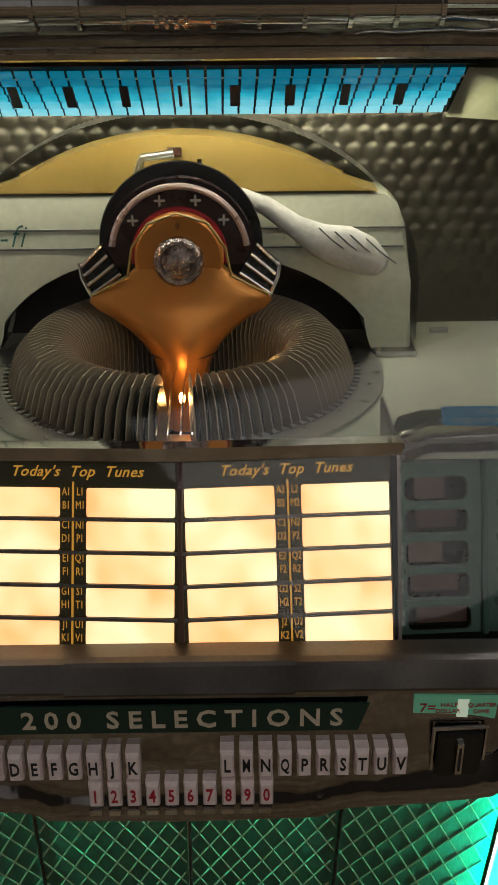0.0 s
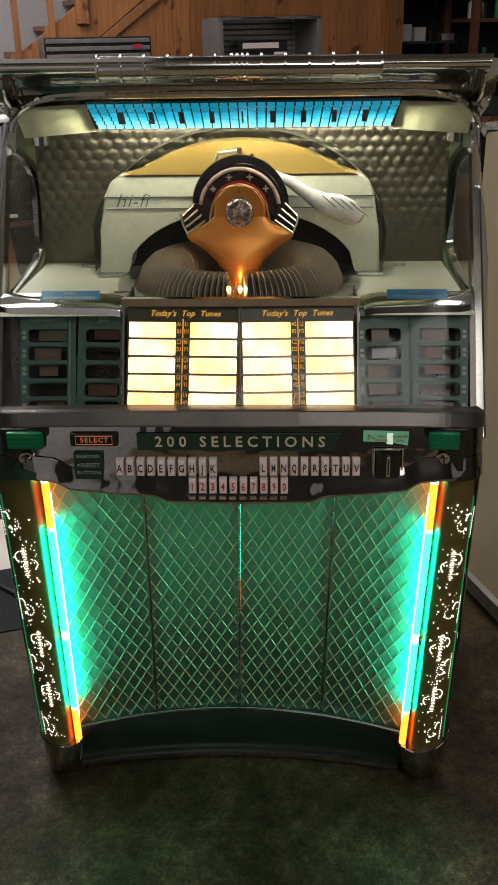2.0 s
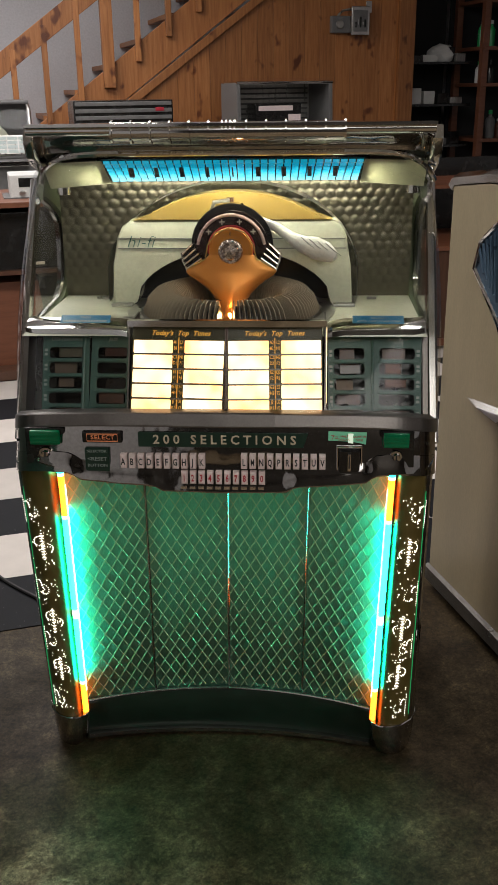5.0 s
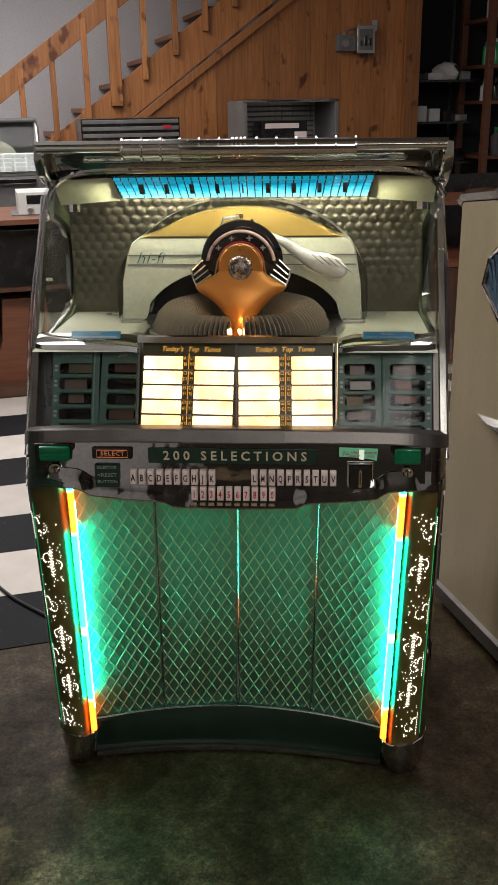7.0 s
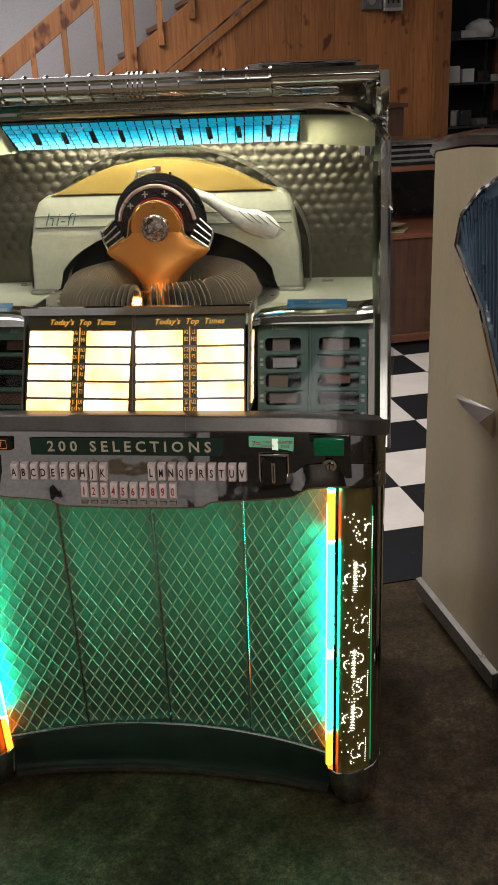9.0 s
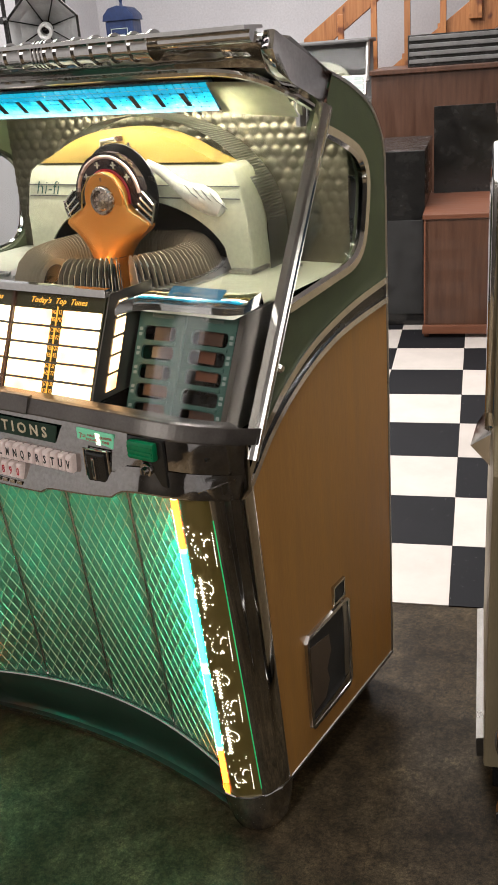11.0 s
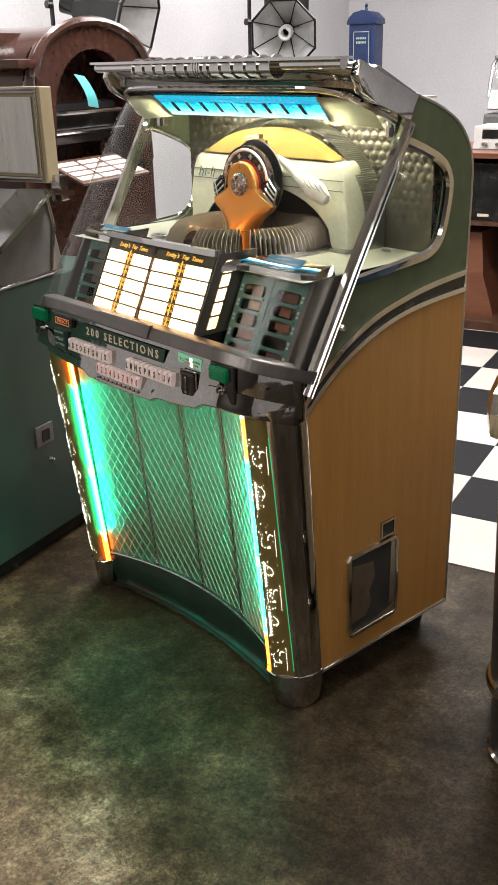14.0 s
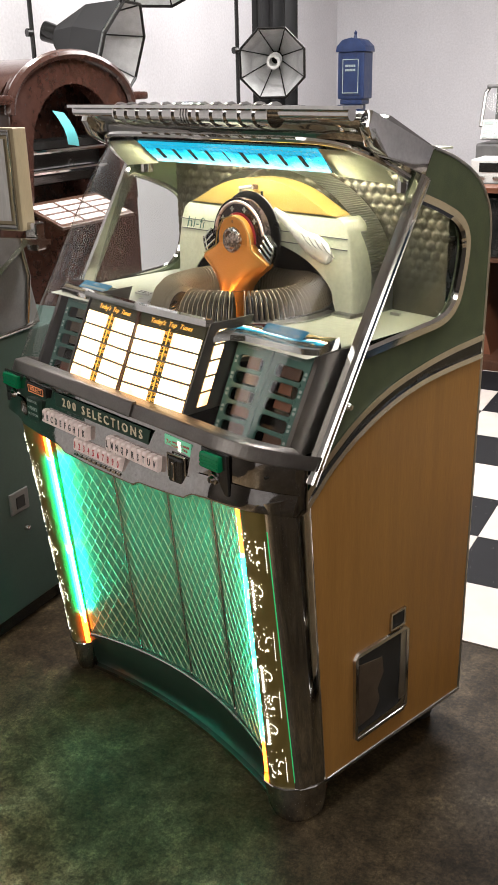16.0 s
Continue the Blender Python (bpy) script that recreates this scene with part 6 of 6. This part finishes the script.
for y, z, w in ((-0.10, 1.09, 0.335), (-0.07, 1.20, 0.335), (-0.02, 1.30, 0.33)):
    rows.append([(-w, y, z), (-w * 0.6, y - 0.01, z + 0.004), (0, y - 0.015, z + 0.006), (w * 0.6, y - 0.01, z + 0.004), (w, y, z)])
hood = part("hood_glass", loft(rows), GLASS, fj, "clear curved hood", True)
hood.visible_shadow = False
part("roof", box(-0.34, 0.34, 0.02, 0.5, 1.336, 1.362, 0.01), GREY_PLASTIC, fj)
for s in (1, -1):
    part("hood_post", sweep([(s * 0.335, -0.10, 1.09), (s * 0.335, -0.02, 1.30), (s * 0.33, 0.06, 1.34)], ring(0.012, 8), (1, 0, 0)), STEEL, fj, "", True)
part("hood_back", box(-0.335, 0.335, 0.3, 0.31, 0.98, 1.336), GREY_PLASTIC, fj)
part("changer", prism([(-0.2, 0.985), (0.2, 0.985), *[(0.2 * math.cos(math.pi * k / 14), 1.10 + 0.13 * math.sin(math.pi * k / 14)) for k in range(15)]], "y", 0.14, 0.18, 0.006), CREAM, fj, "cream arched record changer", True)
part("changer_disc", lathe([(0, 0.01), (0.10, 0.01), (0.10, 0.0)], 24, facing((0.0, 0.138, 1.09))), GREY_PLASTIC, fj, "", True)

bench = thing("bench", ROOM, "red brown wooden bench with an upper shelf", "bench")
part("front_board", box(0.41, 2.6, 2.80, 2.83, 0.05, 0.555, 0.003), WALNUT, bench)
part("side_board", box(0.405, 0.43, 2.80, 3.45, 0.0, 0.57, 0.003), REDWOOD, bench)
part("bench_top", box(0.40, 2.62, 2.79, 3.46, 0.556, 0.578, 0.003), REDWOOD, bench, "bench top")
part("base_rail", box(0.40, 2.6, 2.775, 2.80, 0.02, 0.06, 0.003), REDWOOD, bench)
part("upper_shelf", box(1.05, 2.62, 2.95, 3.46, 0.872, 0.895, 0.003), REDWOOD, bench, "upper shelf")
for v in (1.07, 2.58):
    part("post", box(v - 0.015, v + 0.015, 3.40, 3.44, 0.578, 0.872), REDWOOD, bench)
part("back_board", box(0.42, 2.6, 3.43, 3.46, 0.578, 1.0), BLACK, bench)
deckbox = thing("tape_deck", ROOM @ pose(1.55, 3.0, 0.8952), "black ribbed audio unit on the bench shelf", "audio unit")
part("case", box(-0.24, 0.30, 0, 0.3, 0.0, 0.10, 0.006), BLACK, deckbox)
for k in range(3):
    part("rib", box(-0.23, 0.29, -0.004, 0.001, 0.018 + k * 0.028, 0.030 + k * 0.028, 0.001), GREY_PLASTIC, deckbox)
part("lid", box(-0.26, 0.32, -0.02, 0.32, 0.101, 0.13, 0.008), CHROME_WORN, deckbox, "dull chrome lid")
for k in range(9):
    rng = random.Random(40 + k)
    clip = part("record_sleeve", box(-0.09, 0.09, -0.09, 0.09, 0.0, 0.006, 0.001), rng.choice((KEY, WALNUT, STEEL, BEIGE)), None, "", False, ROOM @ pose(1.15 + rng.uniform(0, 0.7), 2.93 + rng.uniform(0, 0.04), 0.5785 + 0.007 * k, rng.uniform(-1.5, 1.5), 0, rng.uniform(0, 90)))
    tagged(clip, "loose paper record sleeve lying on the bench", "record sleeve", "sleeves on the bench")

counter = thing("counter", ROOM, "long dark counter in front of the pine wall", "counter")
part("body", box(-0.04, 2.35, 4.8, 5.55, 0.0, 1.12, 0.004), WALNUT, counter)
part("top", box(-0.05, 2.37, 4.77, 5.57, 1.1205, 1.15, 0.004), WALNUT, counter)
amp = thing("amplifier", ROOM @ pose(0.53, 4.9, 1.1502), "black ribbed amplifier with a small red badge", "amplifier")
part("case", box(-0.345, 0.345, 0, 0.4, 0.0, 0.19, 0.006), BLACK, amp)
for k in range(4):
    part("rib", box(-0.335, 0.335, -0.008, 0.001, 0.02 + k * 0.045, 0.046 + k * 0.045, 0.004), GREY_PLASTIC, amp)
part("badge", box(0.22, 0.28, -0.011, -0.007, 0.118, 0.142, 0.002), RED_INK, amp, "small red badge")
hoodbox = thing("hooded_machine", ROOM @ pose(1.70, 4.9, 1.1502) @ Matrix.Diagonal((0.84, 1, 1, 1)), "grey steel hood with a slanted opening on the counter", "machine")
part("shell", prism([(0.0, 0.0), (0.46, 0.0), (0.46, 0.295), (0.0, 0.295), (-0.0, 0.28), (0.44, 0.28), (0.44, 0.012), (0.0, 0.012)], "x", -0.40, 0.40), STEEL, hoodbox, "steel hood")
for s in (1, -1):
    part("cheek", prism([(-0.02, 0.0), (0.45, 0.0), (0.45, 0.29), (0.0, 0.29)], "x", s * 0.398, s * 0.43, 0.003), GREY_PLASTIC, hoodbox)
part("edge_strip", sweep([(-0.43, 0.0, 0.292), (0.43, 0.0, 0.292)], ring(0.009, 8)), CHROME, hoodbox, "", True)
pk = part("works", box(-0.24, 0.18, 0.08, 0.3, 0.012, 0.15, 0.01), BLACK, hoodbox, "black works under the hood")
part("label_panel", box(-0.21, 0.10, 0.074, 0.08, 0.10, 0.135, 0.001), KEY, pk)
part("label_panel", box(0.06, 0.17, 0.070, 0.08, 0.03, 0.075, 0.001), KEY, pk)
for k in range(7):
    part("louvre", box(-0.38, 0.38, 0.425, 0.437, 0.03 + k * 0.036, 0.042 + k * 0.036, 0.002), GREY_PLASTIC, hoodbox)

ebox = thing("meter_box", ROOM @ pose(2.60, 5.999, 1.80), "old grey metal electrical box on the pine wall", "electrical box")
part("case", box(0.0, 0.16, -0.09, 0.0, 0.0, 0.22, 0.006), CHROME_WORN, ebox)
part("side_case", box(-0.16, 0.0, -0.06, 0.0, 0.02, 0.15, 0.008), GREY_PLASTIC, ebox)
part("plate", box(0.02, 0.14, -0.096, -0.0905, 0.03, 0.19, 0.003), GREY_PLASTIC, ebox)
part("gauge", lathe([(0, 0.012), (0.03, 0.01), (0.036, 0.0)], 16, facing((-0.09, -0.06, 0.085))), STEEL, ebox, "", True)
for k in range(5):
    part("switch", box(0.03 + 0.02 * k, 0.042 + 0.02 * k, -0.105, -0.0955, 0.06 + 0.02 * (k % 2), 0.10 + 0.02 * (k % 3), 0.001), CHROME if k % 2 else BLACK, ebox)
part("pipe", sweep([(-0.10, -0.03, 0.15), (-0.06, -0.04, 0.19), (0.0, -0.04, 0.2)], ring(0.010, 8), (0, 1, 0)), STEEL, ebox, "", True)
part("bracket", box(0.13, 0.18, -0.08, -0.07, 0.17, 0.26, 0.002), CHROME_WORN, ebox)

# storage shelves in the dark corner
shelf = thing("storage_shelf", ROOM, "wooden storage shelf crowded with bottles and cans", "shelf")
for v in (3.90, 4.75):
    part("upright", box(v - 0.03, v + 0.03, 6.0, 6.06, 0.0, 2.9, 0.004), REDWOOD, shelf)
    part("upright", box(v - 0.03, v + 0.03, 6.5, 6.56, 0.0, 2.9, 0.004), REDWOOD, shelf)
for z in (0.4, 0.95, 1.42, 1.72, 2.1):
    part("board", box(3.88, 4.78, 5.99, 6.57, z - 0.03, z, 0.003), REDWOOD, shelf)
# added black backing hides the white wall and keeps this corner dark
part("back_board", box(3.86, 4.98, 6.60, 6.64, 0.0, 2.95), BLACK_CLOTH, shelf)
rng = random.Random(77)
for z in (0.95, 1.42, 1.72, 2.1):
    v = 3.96
    while v < 4.68:
        r, h = rng.uniform(0.03, 0.045), rng.uniform(0.13, 0.24)
        mat = rng.choice((WHITE_PLASTIC, GREY_PLASTIC, STEEL, GREEN_BOTTLE, BLACK, WHITE_PLASTIC, REDWOOD))
        if z == 1.72 and v < 4.2:
            mat, h = GREEN_BOTTLE, 0.22
        o = thing("bottle", ROOM @ pose(v, 6.12 + rng.uniform(0, 0.1), z), "small plastic bottle or can on the storage shelf", "bottle", "bottles on the storage shelf")
        part("body", lathe([(0, 0.0), (r, 0.0), (r, h * 0.62), (r * 0.8, h * 0.72), (r * 0.35, h * 0.78), (r * 0.35, h * 0.86), (0, h * 0.86)], 14), mat, o, "", True)
        part("cap", lathe([(0, h * 0.861), (r * 0.42, h * 0.861), (r * 0.42, h), (0, h)], 12), rng.choice((WHITE_PLASTIC, BLACK, GREEN_BOTTLE)), o, "", True)
        v += r * 2 + rng.uniform(0.01, 0.06)
cupb = thing("tool_cupboard", ROOM, "open black cupboard with odds and ends in the dark", "cupboard")
part("back", box(3.22, 3.86, 6.7, 6.74, 0.0, 2.9), BLACK_CLOTH, cupb)
part("side", box(3.20, 3.24, 6.1, 6.7, 0.0, 2.9), BLACK_CLOTH, cupb)
for z in (0.9, 1.25, 1.6):
    part("shelf_board", box(3.24, 3.86, 6.15, 6.7, z - 0.02, z), BLACK, cupb)
for k in range(12):
    z = (0.9, 1.25, 1.6)[k % 3]
    o = part("carton", box(-rng.uniform(0.03, 0.08), rng.uniform(0.03, 0.08), -0.05, 0.05, 0, rng.uniform(0.05, 0.14), 0.004), rng.choice((BLACK, GREY_PLASTIC, WHITE_PLASTIC, STEEL, BLACK)), None, "", False, ROOM @ pose(3.34 + 0.14 * (k // 3) + rng.uniform(-0.02, 0.02), 6.25, z, 0, 0, rng.uniform(-25, 25)))
    tagged(o, "small carton or part lying in the dark cupboard", "carton", "odds and ends in the cupboard")
rag = bmesh.new()
bmesh.ops.create_icosphere(rag, subdivisions=3, radius=0.11)
for p in rag.verts:
    p.co = Vector((p.co.x * 1.15, p.co.y * 0.7, p.co.z * 0.75)) * (1 + 0.35 * noise.noise(p.co * 14))
    p.co.z = max(p.co.z, -0.06)
rg = part("rag", rag, WHITE_PLASTIC, None, "", True, ROOM @ pose(3.60, 6.25, 1.662))
tagged(rg, "crumpled pale rag on the cupboard shelf", "rag")

# call box in the corner
call = thing("call_box", ROOM @ pose(-1.96, 5.6, 0) @ Matrix.Diagonal((0.7, 0.7, 1, 1)), "navy blue iron call box on its post", "call box")
part("post", box(-0.10, 0.10, -0.08, 0.10, 0.0, 1.22, 0.01), BLUE_BOX, call)
part("collar", box(-0.13, 0.13, -0.11, 0.12, 1.22, 1.26, 0.01), BLUE_BOX, call)
part("case", box(-0.155, 0.155, -0.12, 0.14, 1.26, 1.60, 0.012), BLUE_BOX, call)
part("roof", prism([(-0.175, 1.60), (0.175, 1.60), (0.165, 1.64), (0.10, 1.685), (0.0, 1.70), (-0.10, 1.685), (-0.165, 1.64)], "y", -0.14, 0.15, 0.006), BLUE_BOX, call, "", True)
part("finial", lathe([(0.02, 0.0), (0.012, 0.02), (0.02, 0.035), (0.0, 0.055)], 12, pose(0, 0, 1.70)), BLUE_BOX, call, "", True)
dr = part("door", box(-0.105, 0.105, -0.132, -0.12, 1.29, 1.56, 0.005), BLUE_BOX, call)
part("door_border", sweep([(-0.09, -0.134, 1.305), (-0.09, -0.134, 1.545), (0.09, -0.134, 1.545), (0.09, -0.134, 1.305)], ring(0.005, 6), (0, -1, 0), True), GREY_INK, dr)
part("lettering", bars(-0.06, 0.06, 0.0, 0.016, 6, facing((0, -0.1325, 1.50))), GREY_INK, dr)
part("lettering", bars(-0.06, 0.06, 0.0, 0.016, 7, facing((0, -0.1325, 1.47))), GREY_INK, dr)


# studio softboxes
def softbox(m, half, deep, label, bulb=True):
    o = thing("softbox", m, label, "softbox", "studio softboxes")
    n = 8
    rim = [(half * math.cos(2 * math.pi * (k + 0.5) / n), half * math.sin(2 * math.pi * (k + 0.5) / n)) for k in range(n)]
    rows = [[(x, 0.0, z) for x, z in rim], [(0.72 * x, deep * 0.55, 0.72 * z) for x, z in rim], [(0.2 * x, deep, 0.2 * z) for x, z in rim]]
    for r in rows:
        r.append(r[0])
    part("inner_cloth", loft(rows), SILVER_CLOTH, o, "crinkled silver reflector cloth")
    rows2 = [[(x * 1.02, 0.003 + y, z * 1.02) for x, y, z in r] for r in rows]
    part("outer_cloth", loft([[(p[0] * 1.01, p[1] + 0.012, p[2] * 1.01) for p in r] for r in rows2]), BLACK_CLOTH, o)
    part("rim", sweep([(x * 1.01, 0.0, z * 1.01) for x, z in rim], ring(0.008, 6), (0, -1, 0), True), BLACK, o)
    for x, z in rim:
        part("rod", sweep([(x, 0.0, z), (0.2 * x, deep, 0.2 * z)], ring(0.004, 5), (0.1, 0.2, 1)), BLACK, o)
    part("holder", lathe([(0, -0.02), (0.045, -0.02), (0.05, 0.09), (0, 0.09)], 14, pose(0, deep, 0, -90, 0, 0)), BLACK, o, "", True)
    if bulb:
        path = []
        for k in range(60):
            a = k * 0.5
            path.append((0.035 * math.cos(a), deep - 0.05 - 0.0028 * k, 0.035 * math.sin(a)))
        part("spiral_lamp", sweep(path, ring(0.010, 6), (0.3, 1, 0.1)), WHITE_PLASTIC, o, "white spiral lamp", True)
    return o


def stand(m, height, label):
    o = thing("light_stand", m, label, "light stand")
    part("pole", sweep([(0, 0, 0.25), (0, 0, height)], ring(0.012, 8), (0, 1, 0)), BLACK, o, "", True)
    for a in (90, 210, 330):
        part("leg", sweep([(0, 0, 0.55), (0.4 * math.cos(radians(a)), 0.4 * math.sin(radians(a)), 0.0)], ring(0.009, 6), (0.1, 0, 1)), BLACK, o, "", True)
    part("knob", lathe([(0, 0.0), (0.02, 0.0), (0.02, 0.03), (0, 0.03)], 10, pose(0, 0, height * 0.75, 90, 0, 0)), BLACK, o)
    return o


softbox(look((-2.95, 3.00, 1.50), (1.2, -1.9, 0.7)) @ pose(0, 0, 0, 90, 0, 0), 0.21, 0.28, "octagonal softbox with crinkled silver lining and a spiral lamp")
stand(pose(-3.02, 2.78, 0), 2.1, "black tripod light stand carrying a softbox")
softbox(look((-2.72, 1.72, 1.53), (-1.3, 2.6, 1.0)) @ pose(0, 0, 0, 90, 0, 0), 0.27, 0.34, "octagonal softbox seen from behind with black cloth", False)
stand(pose(-3.05, 1.42, 0), 2.2, "black tripod light stand against the white wall")
softbox(look((-2.75, 2.05, 1.93), (-2.3, 1.9, 1.2)) @ pose(0, 0, 0, 90, 0, 0), 0.28, 0.30, "octagonal softbox tilted down over the machines", False)
rows = []
for k in range(13):
    rows.append([(-0.17 + 0.34 * k / 12, 0.03 * math.sin(k * 1.9), z) for z in (0.02, 0.8, 1.5, 2.3)])
dr = part("drape", loft(rows), BLACK_CLOTH, None, "", True, ROOM @ pose(-1.98, 4.25, 0))
tagged(dr, "black cloth drape hanging in folds before the wall", "drape")

# cable on the floor
cable = part("cable", sweep(smooth_line([(-1.05, 0.95, 0.007), (-0.85, 0.62, 0.007), (-0.66, 0.45, 0.007), (-0.50, 0.36, 0.007), (-0.2, 0.34, 0.007)], 8), ring(0.005, 6)), RUBBER, None, "", True)
tagged(cable, "black power cable lying on the floor", "cable")

# ---------------------------------------------------------------- floor tiles
def tile_mesh(name, mat):
    bm = bmesh.new()
    h = 0.305 / 2 - 0.0006
    top = [bm.verts.new((x, y, 0.0)) for x, y in ((-h, -h), (h, -h), (h, h), (-h, h))]
    low = [bm.verts.new((x, y, -0.003)) for x, y in ((-h, -h), (h, -h), (h, h), (-h, h))]
    bm.faces.new(top)
    for i in range(4):
        bm.faces.new((top[i], low[i], low[(i + 1) % 4], top[(i + 1) % 4]))
    me = bpy.data.meshes.new(name)
    bm.to_mesh(me)
    bm.free()
    me.materials.append(mat)
    return me


WT, BT = tile_mesh("white_tile", TILE_WHITE), tile_mesh("black_tile", TILE_BLACK)
rest = {0: bmesh.new(), 1: bmesh.new()}
for i in range(-11, 9):
    for j in range(0, 22):
        v, u = 0.599 + 0.305 * (i + 0.5), 0.481 + 0.305 * (j + 0.5)
        white = (i + j) % 2 == 1
        if -8 <= i <= 5 and j <= 15:
            ob = new("tile", WT if white else BT)
            ob.parent = floor
            ob.matrix_basis = pose(v, u, 0)
        else:
            h = 0.305 / 2 - 0.0006
            b = rest[1 if white else 0]
            b.faces.new([b.verts.new((v + x, u + y, 0)) for x, y in ((-h, -h), (h, -h), (h, h), (-h, h))])
for k, name in ((1, "far_white_tiles"), (0, "far_black_tiles")):
    ob = part(name, rest[k], TILE_WHITE if k else TILE_BLACK, floor)
    tagged(ob, kind="stuff")
